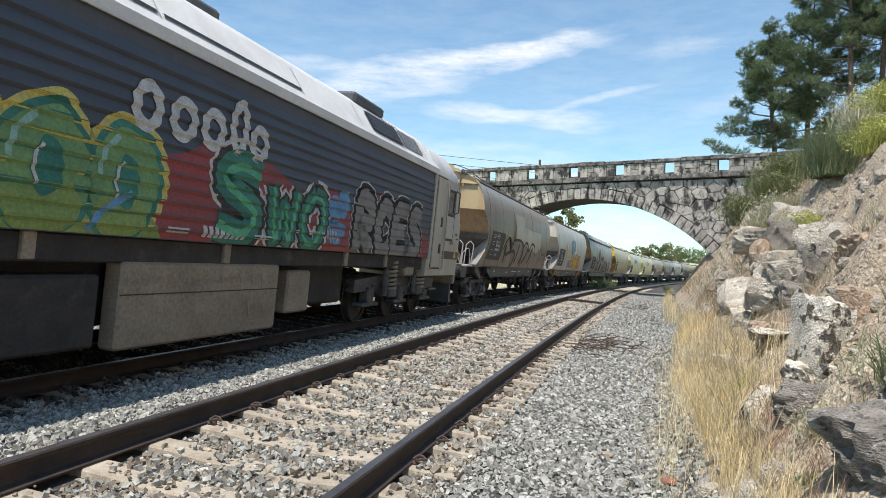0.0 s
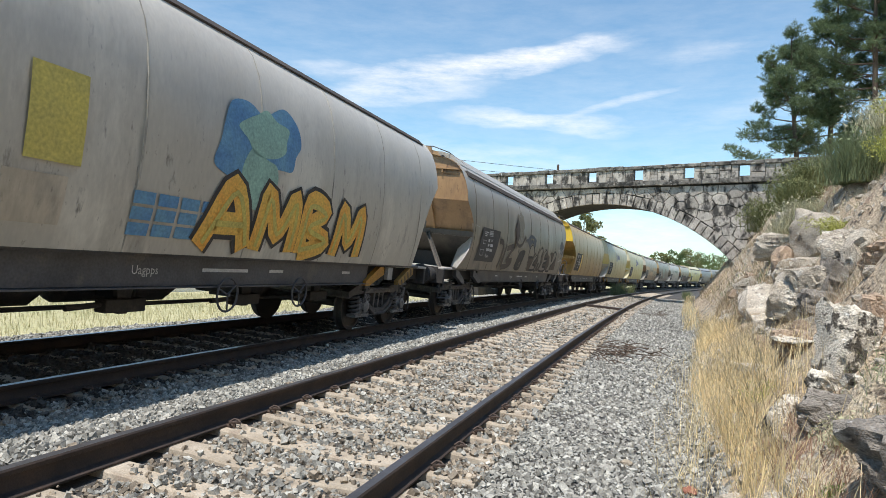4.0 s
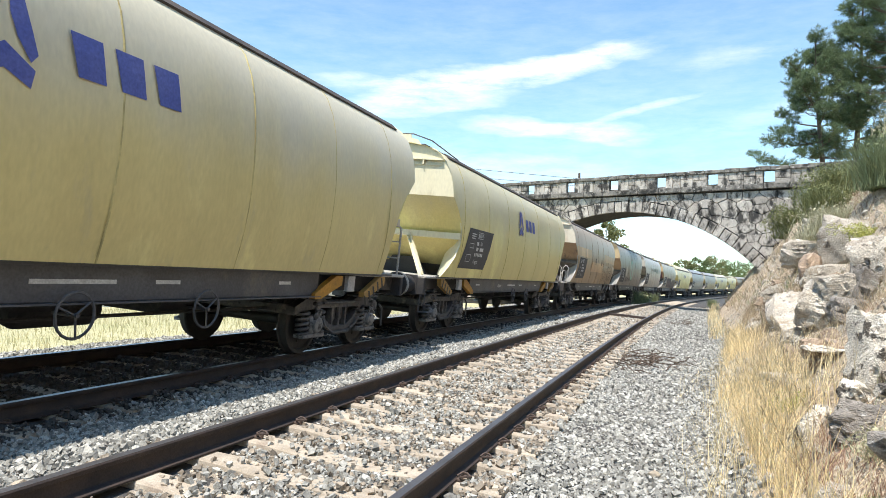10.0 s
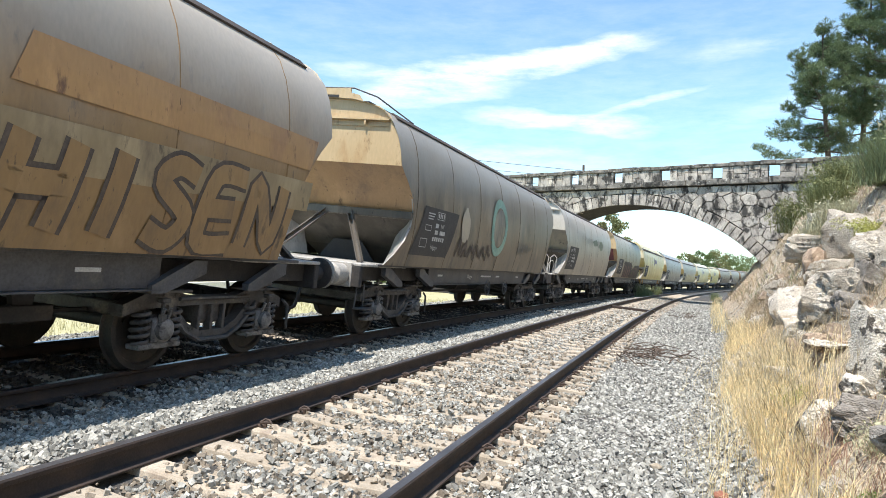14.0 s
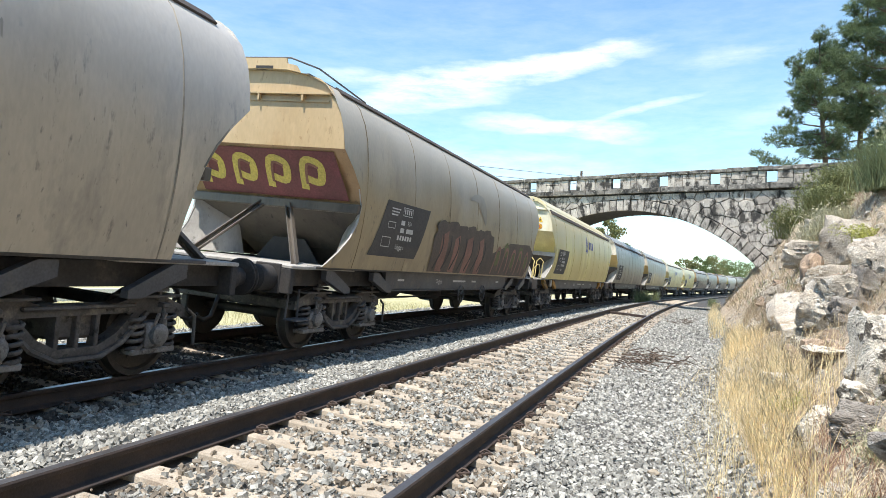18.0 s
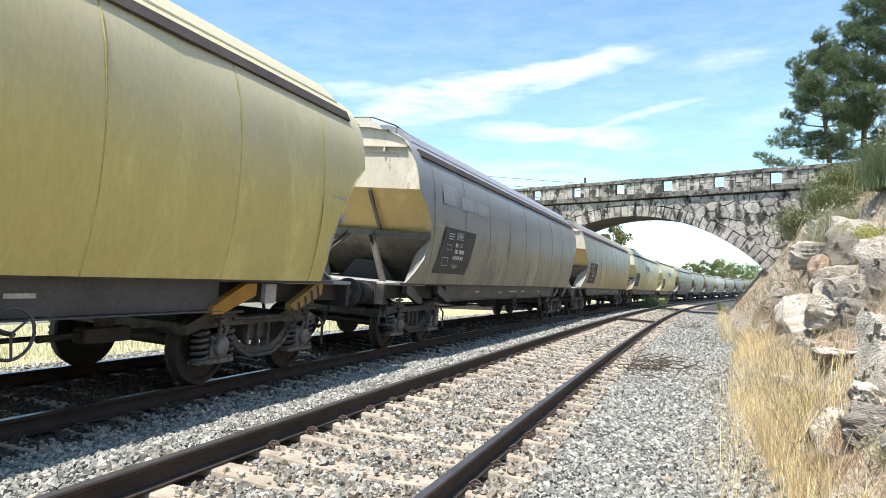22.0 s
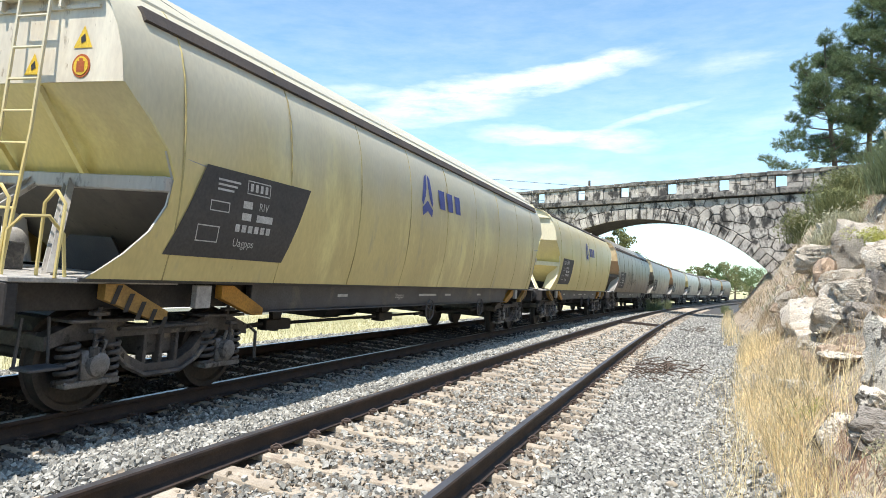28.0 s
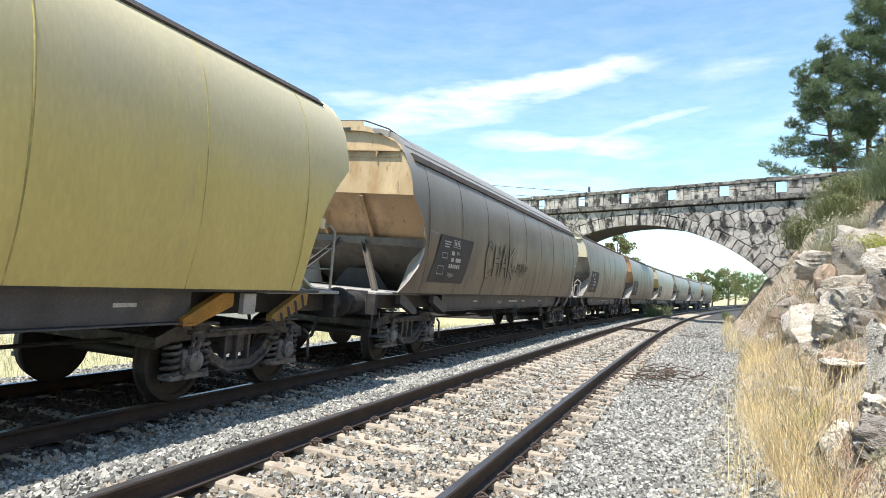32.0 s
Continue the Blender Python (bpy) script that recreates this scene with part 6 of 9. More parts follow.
G_DULLGOLD = material("dull_yellow_spray", (0.36, 0.32, 0.13), (0.30, 0.27, 0.12), 0.7, scale=3, fine=30, bump=0)
G_MAROON = material("maroon_spray", (0.20, 0.06, 0.07), (0.14, 0.05, 0.055), 0.65, scale=2, fine=30, bump=0)
G_OLIVE = material("olive_spray", (0.14, 0.16, 0.06), (0.11, 0.12, 0.055), 0.7, scale=2, fine=30, bump=0)
G_PINK = material("salmon_spray", (0.30, 0.15, 0.11), (0.19, 0.10, 0.075), 0.65, scale=1.5, fine=30, bump=0)
G_WHITE = material("white_spray", (0.62, 0.61, 0.57), (0.5, 0.49, 0.46), 0.6, scale=3, fine=30, bump=0)
G_DULL = material("dull_brown_spray", (0.085, 0.068, 0.056), (0.125, 0.098, 0.078), 0.7, scale=2, fine=30, bump=0)
G_MINT = material("mint_spray", (0.30, 0.50, 0.40), (0.24, 0.40, 0.33), 0.6, scale=3, fine=30, bump=0)
G_GOLD = material("yellow_spray", (0.62, 0.52, 0.12), (0.52, 0.44, 0.12), 0.6, scale=3, fine=30, bump=0)


def strokes(word, u, h, w, t, width, lean=0.1):
    out = []
    for st in tag(word, u, h, w, t, lean):
        out += ribbon(st, width)[0]
    return out


def scribble(u, h, w, t, width, seed, n=7):
    """Unreadable looping strokes in a box."""
    r = random.Random(seed)
    out = []
    for k in range(n):
        a = u + w * k / n
        d = w / n
        pts = [(a + d * r.uniform(-0.1, 0.2), h + t * r.uniform(0, 0.25)), (a + d * r.uniform(0.2, 0.5), h + t * r.uniform(0.7, 1.0)), (a + d * r.uniform(0.5, 0.8), h + t * r.uniform(0.2, 0.6)), (a + d * r.uniform(0.8, 1.2), h + t * r.uniform(0.3, 1.0))]
        out += ribbon(pts, width)[0]
    return out


def blob(cu, ch, ru, rh, seed, n=12, wob=0.18):
    r = random.Random(seed)
    pts = []
    for k in range(n):
        a = 2 * math.pi * k / n
        q = 1 + r.uniform(-wob, wob)
        pts.append((cu + ru * q * math.cos(a), ch + rh * q * math.sin(a)))
    return ribbon(pts, 0.02, True)[1]


def ring(cu, ch, r, width):
    return ribbon([(cu + r * math.cos(2 * math.pi * k / 12), ch + r * math.sin(2 * math.pi * k / 12)) for k in range(12)], width, True, 3)[0]


def W(label, hull, end, slope, ladder, **more):
    return dict(label=label, hull=hull, end=end, slope=slope, ladder=ladder, **more)


rim2, fill2 = piece("AMBM", 5.5, 1.36, 4.2, 0.72, 0.26)
rim2b = strokes("AMBM", 5.55, 1.40, 4.1, 0.6, 0.07)
rim7, fill7 = piece("HISEN", 8.5, 1.40, 3.7, 0.72, 0.20, 0.3)
rim8, fill8 = piece("SONKEA", 4.3, 1.36, 4.4, 0.6, 0.16)
rim16, fill16 = piece("CHAK", 4.2, 1.7, 2.6, 0.75, 0.10)

# painted letters and patches, in metres from the leading corner and above the rails
W1_ARCH = [(2.94, 1.87), (3.18, 2.07), (3.65, 2.29), (4.06, 2.25), (4.39, 2.09), (4.67, 2.24), (5.36, 2.29), (6.04, 2.26), (6.54, 2.1), (6.99, 2.25), (7.45, 2.19), (7.73, 1.94), (8.34, 2.26), (9.05, 2.17), (9.34, 1.78)]
W1_LOOP = [(3.36, 1.4), (3.25, 1.8), (3.39, 2.0), (3.39, 1.71), (4.0, 1.78), (4.66, 1.86), (4.99, 1.73), (4.94, 1.48), (4.76, 1.28)]
W1_BARS = [[(5.25, 1.43), (5.45, 1.77), (5.65, 2.15)], [(6.12, 1.39), (6.5, 1.77), (6.54, 2.1)], [(6.71, 1.41), (7.32, 1.83), (7.56, 2.16)], [(7.91, 1.45), (8.2, 1.8), (8.61, 2.09)]]
W1_WEDGE = [(3.88, 2.25), (4.16, 2.21), (4.42, 1.98), (4.18, 1.79), (4.0, 2.1)]
W1_PATCH = [[(4.89, 3.23), (6.52, 3.22), (6.61, 2.88), (6.57, 2.25), (4.88, 2.31)], [(6.66, 2.85), (8.25, 2.8), (10.67, 2.81), (10.55, 2.05), (9.39, 1.92), (6.59, 2.18)]]
W3_N = [[(3.74, 1.35), (3.86, 1.6), (3.97, 2.0), (3.81, 2.13), (3.46, 2.13)], [(4.22, 1.36), (4.25, 1.78), (4.39, 2.08)], [(4.51, 1.96), (5.48, 2.09), (5.14, 1.91), (4.75, 1.6), (5.38, 1.61), (5.13, 1.45), (4.3, 1.37)]]
W3_A = [(6.06, 1.36), (6.17, 1.75), (6.49, 1.96), (7.24, 1.99), (7.03, 1.6), (6.84, 1.32)]
W3_GROUND = [(7.89, 1.93), (8.2, 2.26), (8.56, 2.3), (8.89, 2.03), (9.49, 1.96), (9.74, 2.17), (10.46, 2.27), (10.89, 2.04), (11.36, 2.23), (12.16, 1.92), (12.62, 2.15), (13.86, 2.17), (14.07, 1.42), (8.17, 1.3)]
W3_LETTERS = [[(7.92, 1.9), (8.01, 2.13), (8.28, 2.27), (8.57, 2.25), (8.93, 1.98), (8.77, 1.81), (8.5, 1.82), (8.1, 1.8)],
              [(8.6, 1.36), (8.75, 1.62), (9.05, 1.86), (9.5, 1.95), (9.42, 1.78), (9.12, 1.66), (9.0, 1.56), (9.5, 1.52), (9.45, 1.36)],
              [(9.55, 1.34), (9.85, 1.75), (9.72, 2.02), (10.3, 2.26), (10.6, 2.12), (10.35, 1.9), (10.45, 1.62), (10.2, 1.36), (10.05, 1.34), (10.15, 1.6), (9.95, 1.6), (9.8, 1.34)],
              [(10.5, 1.35), (10.75, 1.72), (10.7, 2.0), (11.2, 2.2), (11.5, 2.12), (11.1, 1.95), (11.12, 1.82), (11.7, 1.86), (11.6, 1.7), (11.1, 1.66), (11.05, 1.52), (11.7, 1.5), (11.6, 1.34)],
              [(12.1, 1.36), (12.35, 1.62), (12.15, 1.9), (12.5, 2.15), (12.7, 1.85), (12.95, 1.8), (13.3, 2.2), (13.9, 2.1), (13.4, 1.75), (12.85, 1.55), (12.75, 1.36)]]
W3_BROW = [(5.6, 2.25), (6.1, 2.12), (6.6, 2.2), (7.0, 2.45), (7.15, 2.28)]
W10_GROUND = [(3.85, 1.45), (3.83, 1.98), (4.12, 2.2), (4.47, 2.31), (5.11, 2.27), (6.12, 2.25), (7.01, 2.32), (8.01, 2.23), (8.07, 1.83), (8.83, 1.97), (9.69, 2.17), (12.0, 2.25), (12.63, 2.02), (12.01, 1.28), (3.87, 1.28)]
W10_PINK = [[(4.26, 1.3), (4.25, 2.03), (4.61, 2.13), (4.66, 1.79), (4.64, 1.29)], [(5.05, 1.3), (5.07, 2.0), (5.38, 2.1), (5.42, 1.66), (5.39, 1.28)], [(5.87, 1.29), (5.91, 2.03), (6.29, 2.13), (6.37, 1.58), (6.28, 1.28)], [(6.85, 1.28), (6.77, 2.04), (7.14, 2.15), (7.27, 1.63), (7.24, 1.28)]]
W10_CRESCENT = [(6.33, 3.1), (6.95, 3.08), (7.19, 2.75), (7.14, 2.45), (6.87, 2.63), (6.47, 2.92), (5.9, 2.92)]


_dr = random.Random(44)
DRIPS = []
for _k in range(120):
    _u = _dr.uniform(3.6, 10.4)
    _w, _l, _t = _dr.uniform(0.012, 0.05), _dr.uniform(0.08, 0.42), 2.98 + _dr.uniform(-0.10, 0.06)
    DRIPS.append([(_u, _t - 0.02), (_u + _w * 0.5, _t), (_u + _w, _t - 0.03), (_u + _w * 0.8, _t - _l), (_u + _w * 0.3, _t - _l * 0.9)])


def soft_poly(points, k=4):
    """A rounded shape through the points."""
    return ribbon(points, 0.02, True, k)[1]


FLEET = [
    W("grey-brown hopper wagon with outlined graffiti letters and a tan end", P_GREY, P_PANELTAN, P_RUST, True, ladder_m=M_SOLE, marks=[
        ("patch", W1_PATCH, P_PATCH, 0.005, "paler repaint patch"), ("graffiti_rim", ribbon([(u - 0.06, h + 0.07) for u, h in W1_ARCH[:5]], 0.06)[0], G_GOLD, 0.007, "yellow rim"),
        ("graffiti_outline", ribbon(W1_ARCH, 0.10)[0], G_BLACK, 0.009, "black brushed outline"), ("graffiti_outline", ribbon(W1_LOOP, 0.13)[0], G_BLACK, 0.011, "black brushed loop"), ("graffiti_wedge", [W1_WEDGE], G_BLACK, 0.012, ""),
        *[("graffiti_outline", ribbon(st, 0.14)[0], G_BLACK, 0.010, "black brushed stroke") for st in W1_BARS],
        ("graffiti_scrawl", scribble(9.9, 1.95, 1.3, 0.22, 0.03, 81, 5), G_BLACK, 0.010, "black sprayed scrawl"), ("graffiti_scrawl", scribble(11.0, 1.7, 1.2, 0.34, 0.035, 83, 4), G_BLACK, 0.010, "black sprayed scrawl"), ("graffiti_scrawl", scribble(10.3, 1.5, 1.9, 0.3, 0.022, 82, 8), G_DULL, 0.012, "thin brown scrawl"),
        ("graffiti_tag", scribble(1.75, 1.85, 0.7, 0.3, 0.025, 11, 4), G_FADEDMINT, 0.012, "faint pale scribble")]),
    W("dirty white hopper wagon with orange and blue graffiti lettering", P_WHITE, P_WHITE, P_PALEGREY, True, orange=True, signs=True, marks=[
        ("patch", [bar(3.35, 1.95, 0.55, 0.75)], G_GOLD, 0.006, "yellow patch"), ("patch", [bar(3.2, 1.45, 0.6, 0.4)], P_PALEGREY, 0.007, ""),
        ("graffiti_cloud", [blob(6.2, 2.55, 0.6, 0.5, 3), blob(7.0, 2.75, 0.4, 0.35, 5)], G_BLUE, 0.006, "blue spray cloud"), ("graffiti_cloud", [blob(6.6, 2.75, 0.5, 0.28, 8), blob(6.5, 2.2, 0.35, 0.35, 2)], G_MINT, 0.009, "green spray cloud"),
        ("graffiti_shadow", [bar(4.55 + 0.33 * (k % 4), 1.42 + 0.15 * (k // 4), 0.28, 0.12) for k in range(12)], G_BLUE, 0.007, "blue brick pattern"),
        ("graffiti_outline", rim2, G_BLACK, 0.011, ""), ("graffiti_fill", fill2, G_ORANGE, 0.015, "orange graffiti letters"), ("graffiti_shine", rim2b, G_GOLD, 0.019, "")],
      end_marks=[("cream_panel", [[(0.1, 2.98), (1.40, 2.98), (1.30, 3.5), (0.1, 3.5)]], P_PANELCREAM, "cream repainted panel")]),
    W("dark grey-brown hopper wagon covered in dull graffiti, with brake handwheels", P_DARK, P_RUST, P_RUST, False, extra=1.525, plate_at=(1.4, 1.49), marks=[
        ("graffiti_smear", [blob(8.2, 2.38, 0.9, 0.22, 3, 14, 0.2)], G_DUSKBLUE, 0.005, "dusky blue smear"), ("graffiti_smear", [blob(6.25, 2.75, 0.5, 0.42, 5, 22, 0.3)], G_BONE, 0.005, "pale rubbed patch"), ("graffiti_head", [blob(5.8, 2.58, 0.3, 0.42, 9, 12, 0.15)], G_DULL, 0.008, "dark painted blotch"),
        *[("graffiti_rim", ribbon(st, 0.26)[0], G_BONE, 0.007, "pale letter edge") for st in W3_N], *[("graffiti_letter", ribbon(st, 0.17)[0], G_DULL, 0.010, "dark brown letter") for st in W3_N],
        ("graffiti_rim", [soft_poly([(6.55 + (u - 6.55) * 1.2, 1.66 + (h - 1.66) * 1.2) for u, h in W3_A])], G_BONE, 0.007, "pale letter edge"), ("graffiti_letter", [soft_poly(W3_A)], G_BLACK, 0.010, "black letter"), ("graffiti_eye", ring(6.66, 1.5, 0.07, 0.035), G_BONE, 0.013, ""),
        ("graffiti_ground", [W3_GROUND], G_DULL, 0.006, "dark brown ground of graffiti"), *[("graffiti_edge", ribbon(q, 0.085, True, 2)[0], G_BLACK, 0.013, "black edge of a letter") for q in W3_LETTERS], *[("graffiti_letter", [q], P_DARK, 0.009, "grey-brown letter") for q in W3_LETTERS], *[("graffiti_shine", ribbon([(u - 0.02, h + 0.02) for u, h in q[1:4]], 0.035)[0], G_BONE, 0.015, "pale glint on a letter") for q in W3_LETTERS],
        ("graffiti_brow", ribbon(W3_BROW, 0.20)[0], G_BONE, 0.008, "pale painted band"), ("graffiti_brow", ribbon(W3_BROW, 0.11)[0], G_DULL, 0.011, "dark inside of a band"),
        ("graffiti_tag", scribble(14.2, 2.15, 1.2, 0.25, 0.03, 21, 4), G_WHITE, 0.010, "white sprayed scribble"), ("graffiti_tag", scribble(14.5, 1.75, 0.9, 0.2, 0.025, 22, 3), G_WHITE, 0.010, "white sprayed scribble"), ("graffiti_smear", [blob(15.2, 2.45, 0.5, 0.3, 24, 16, 0.10)], G_DUSKBLUE, 0.006, "dark smear"), ("graffiti_tag", scribble(7.9, 2.40, 0.6, 0.11, 0.025, 15, 4), G_DULLGOLD, 0.010, "yellow scribble")]),
    W("tan hopper wagon with a bright yellow ladder end", P_TAN, P_YELLOWEND, P_DEEPOCHRE, True, extra=0.4, plate_at=(1.55, 1.5), rail=M_SOLE, inner=P_DEEPOCHRE, strut=P_DEEPOCHRE, gusset=P_DEEPOCHRE, ladder_m=P_YELLOWEND, roof=P_TAN, seam=P_TAN, tank=P_YELLOWEND, wheels=False, marks=[("patch", [[(2.85, 1.46), (3.25, 1.46), (3.65, 2.4), (3.25, 2.4)]], P_YELLOWEND, 0.008, "fresh yellow patch")],
      end_marks=[("faded_sign", [[(-0.55, 3.12), (0.2, 3.12), (0.2, 3.32), (-0.55, 3.32)]], P_SLATE, "faded grey lettering panel")]),
    W("cream-yellow hopper wagon with a dark data panel and blue emblem", P_CREAM, P_LEMONEND, P_LEMON, False, inner=P_PALEGREY, logo=M_LOGO, logo_at=5.0, pale_buffer=True, orange=True, strut=P_PALEGREY),
    W("lemon-yellow hopper wagon with blue emblem and hazard-striped brackets", P_LEMON, P_LEMONEND, P_LEMON, False, inner=P_CREAM, gusset=P_LEMONEND, strut=P_LEMONEND, logo=M_LOGO, orange=True, rail=P_LEMON),
    W("cream and orange banded hopper wagon with ring marks and brown graffiti", P_BANDED, P_PANELCREAM, P_RUST, True, ladder_m=M_SOLE, marks=[
        ("orange_band", [[(0.35, 2.46), (4.2, 2.46), (4.35, 2.86), (0.3, 2.86)]], P_ORANGE, 0.005, "faded orange band"), ("orange_band", [[(4.4, 1.84), (8.0, 1.84), (8.36, 2.31), (4.6, 2.31)]], P_ORANGE, 0.005, "faded orange band"), ("orange_band", [[(8.62, 2.46), (12.75, 2.42), (12.95, 2.82), (8.78, 2.86)]], P_ORANGE, 0.005, "faded orange band"),
        ("target_ring", ring(5.72, 2.36, 0.135, 0.06), G_BLACK, 0.010, "black ring mark"), ("target_dot", [blob(5.72, 2.36, 0.055, 0.055, 3, 10, 0.02)], G_BLACK, 0.010, ""), ("target_ring", ring(7.72, 2.36, 0.13, 0.055), G_BLACK, 0.010, "black ring mark"), ("target_dot", [blob(7.72, 2.36, 0.05, 0.05, 4, 10, 0.02)], G_BLACK, 0.010, ""),
        ("graffiti_ground", [[(8.35, 1.85), (12.8, 1.9), (12.86, 2.27), (8.54, 2.26)]], P_SAND, 0.006, "sandy overpainted ground"), ("graffiti_outline", rim7, G_DULL, 0.009, "brown brushed letter outline"), ("graffiti_fill", fill7, P_BANDED, 0.012, "tan letter")],
      end_marks=[("faded_sign", [[(-0.6, 3.05), (0.2, 3.05), (0.2, 3.42), (-0.6, 3.42)]], P_PALEGREY, "grey and blue sign panel")]),
    W("grey-brown hopper wagon with a pale green ring painted on it", P_GREY, P_PANELTAN, P_RUST, False, pale_buffer=True, marks=[
        ("graffiti_ring", ring(6.3, 2.35, 0.62, 0.22), G_MINT, 0.010, "pale green painted ring"), ("graffiti_inside", [blob(6.3, 2.35, 0.52, 0.52, 4)], P_SLATE, 0.007, ""), ("graffiti_outline", scribble(3.2, 1.42, 2.6, 0.5, 0.09, 14, 6), G_DULL, 0.010, "dark brown scribble"), ("graffiti_fill", [blob(3.6, 2.2, 0.3, 0.35, 41)], P_PALEGREY, 0.007, "pale patch"), ("graffiti_tag", scribble(8.4, 1.7, 1.6, 0.4, 0.05, 13, 5), G_GREY, 0.012, "grey scribble")]),
    W("pale grey hopper wagon with streaked flanks", P_PALEGREY, P_WHITE, P_SLATE, True, ladder_m=M_SOLE, marks=[
        *[("stain", DRIPS, P_SLATE, 0.005, "dark ragged drip stain")], ("graffiti_smear", [blob(7.6, 2.85, 0.9, 0.16, 31, 14, 0.3), blob(9.4, 2.8, 0.8, 0.2, 32, 14, 0.3)], G_FADEDMINT, 0.007, "faded green smear")]),
    W("tan and brown hopper wagon with brown-red graffiti", P_SAND, P_PANELTAN, P_RUST, False, plate_at=(1.4, 1.49), marks=[
        ("graffiti_ground", [W10_GROUND], G_DULL, 0.006, "dark brown ground of graffiti"), ("graffiti_scallop", [blob(4.3 + 0.62 * k, 2.2 + 0.04 * (k % 2), 0.36, 0.12, 60 + k) for k in range(6)], G_DULL, 0.007, "dark rounded top"), ("graffiti_letter", W10_PINK, G_PINK, 0.010, "salmon letter"), *[("graffiti_streak", ribbon([(4.1 + 0.5 * k, 1.34), (4.35 + 0.5 * k, 1.75), (4.3 + 0.5 * k, 2.05)], 0.06)[0], G_BLACK, 0.013, "dark streak") for k in range(7)],
        ("graffiti_blob", [blob(8.6 + 0.8 * k, 1.72 + 0.22 * (k % 2), 0.26, 0.2, 70 + k) for k in range(5)], G_OLIVE, 0.009, "olive green spray blob"), *[("graffiti_outline", ribbon([(8.3 + 0.8 * k, 1.32), (8.45 + 0.8 * k, 1.9), (8.75 + 0.8 * k, 1.95), (8.8 + 0.8 * k, 1.4)], 0.09)[0], G_PINK, 0.011, "salmon outline") for k in range(5)],
        ("graffiti_crescent", [soft_poly(W10_CRESCENT)], P_DARK, 0.008, "dark crescent"), ("graffiti_scratch", scribble(7.7, 2.35, 3.0, 0.3, 0.016, 12, 9), P_DARK, 0.008, "thin scratched stroke")],
      slope_marks=[("graffiti_ground", [[(-1.3, 0.06), (1.3, 0.06), (1.35, 0.92), (-1.3, 0.92)]], G_MAROON, 0.004, "maroon spray ground"), *[("graffiti_shape", ribbon([(y, 0.75), (y + 0.1, 0.25), (y + 0.35, 0.3), (y + 0.3, 0.6), (y + 0.08, 0.55)], 0.13)[0], G_GOLD, 0.010, "yellow rounded shape") for y in (-1.15, -0.55, 0.05, 0.65)], *[("graffiti_shine", ribbon([(y + 0.06, 0.65), (y + 0.14, 0.3), (y + 0.32, 0.35)], 0.045)[0], G_PINK, 0.015, "") for y in (-1.15, -0.55, 0.05, 0.65)]]),
    W("yellow high-capacity hopper wagon with ladder, blue emblem and warning signs", P_LEMON, P_LEMONEND, P_LEMON, True, strut=P_GUSSET, extra=1.525, logo=M_LOGO, signs=True, orange=True, rail=P_CREAM, ladder_m=P_CREAM),
    W("grey-over-olive high-capacity hopper wagon with cream end and upright weld lines", P_SMOKED, P_PANELCREAM, P_OCHRE, False, rib=P_SHADEDINNER, extra=1.525, marks=[("patch", [bar(2.3, 2.85, 1.9, 0.26), bar(1.2, 2.85, 0.8, 0.4)], P_SMOKEPATCH, 0.006, "paler rubbed patch")]),
    W("grey-over-yellow high-capacity hopper wagon with a cream end", P_TWOTONE, P_PANELCREAM, P_OCHRE, False, rib=P_SHADEDINNER, extra=1.525, marks=[("graffiti_arc", ribbon([(6.1, 2.4), (6.35, 2.85), (6.9, 2.85), (7.4, 2.2)], 0.14)[0], P_GUSSET, 0.008, "pale painted arc")],
      end_marks=[("graffiti_tag", [q for st in ([(-0.5, 3.25), (-0.2, 3.3), (-0.3, 3.4)], [(-0.15, 3.5), (0.0, 3.25), (0.1, 3.5)], [(0.2, 3.25), (0.28, 3.5), (0.5, 3.28), (0.55, 3.52)], [(-0.25, 3.2), (0.2, 3.1), (0.7, 3.22)]) for q in ribbon(st, 0.04)[0]], P_SLATE, "grey sprayed tag")]),
    W("yellow high-capacity hopper wagon with ladder, guard rails and blue emblem", P_CREAM, P_PANELCREAM, P_LEMON, True, strut=P_GUSSET, plate_at=(0.95, 1.5), logo_at=6.55, extra=1.525, logo=M_LOGO, signs=True, orange=True, rail=P_CREAM, ladder_m=P_CREAM),
    W("lemon-yellow hopper wagon with blue emblem and orange brackets", P_LEMON, P_LEMONEND, P_LEMON, False, inner=P_CREAM, gusset=P_LEMONEND, strut=P_LEMONEND, logo=M_LOGO, orange=True),
    W("grey-brown hopper wagon with scratched graffiti and guard rails", P_GREY, P_PANELTAN, P_RUST, False, extra=1.525, marks=[("graffiti_outline", rim16, G_BLACK, 0.009, "thin black graffiti"), ("graffiti_fill", fill16, P_GREY, 0.012, ""), ("graffiti_tag", scribble(6.2, 1.75, 2.0, 0.4, 0.03, 88, 8), G_BLACK, 0.010, "thin black scribble")]),
    W("slate-grey hopper wagon with yellow warning signs", P_SLATE, P_CREAM, P_SLATE, True, signs=True),
    W("brown-grey weathered hopper wagon with rusty ends", P_DARK, P_RUST, P_RUST, False),
    W("pale grey hopper wagon with yellow ends", P_PALEGREY, P_CREAM, P_LEMON, True),
    W("dark grey sooty hopper wagon with plain ends", P_DARK, P_GREY, P_SLATE, False),
    W("slate-grey weathered hopper wagon with plain ends", P_SLATE, P_GREY, P_SLATE, False),
    W("grey hopper wagon at the tail", P_GREY, P_PANELTAN, P_RUST, True),
]
behind = 0.0
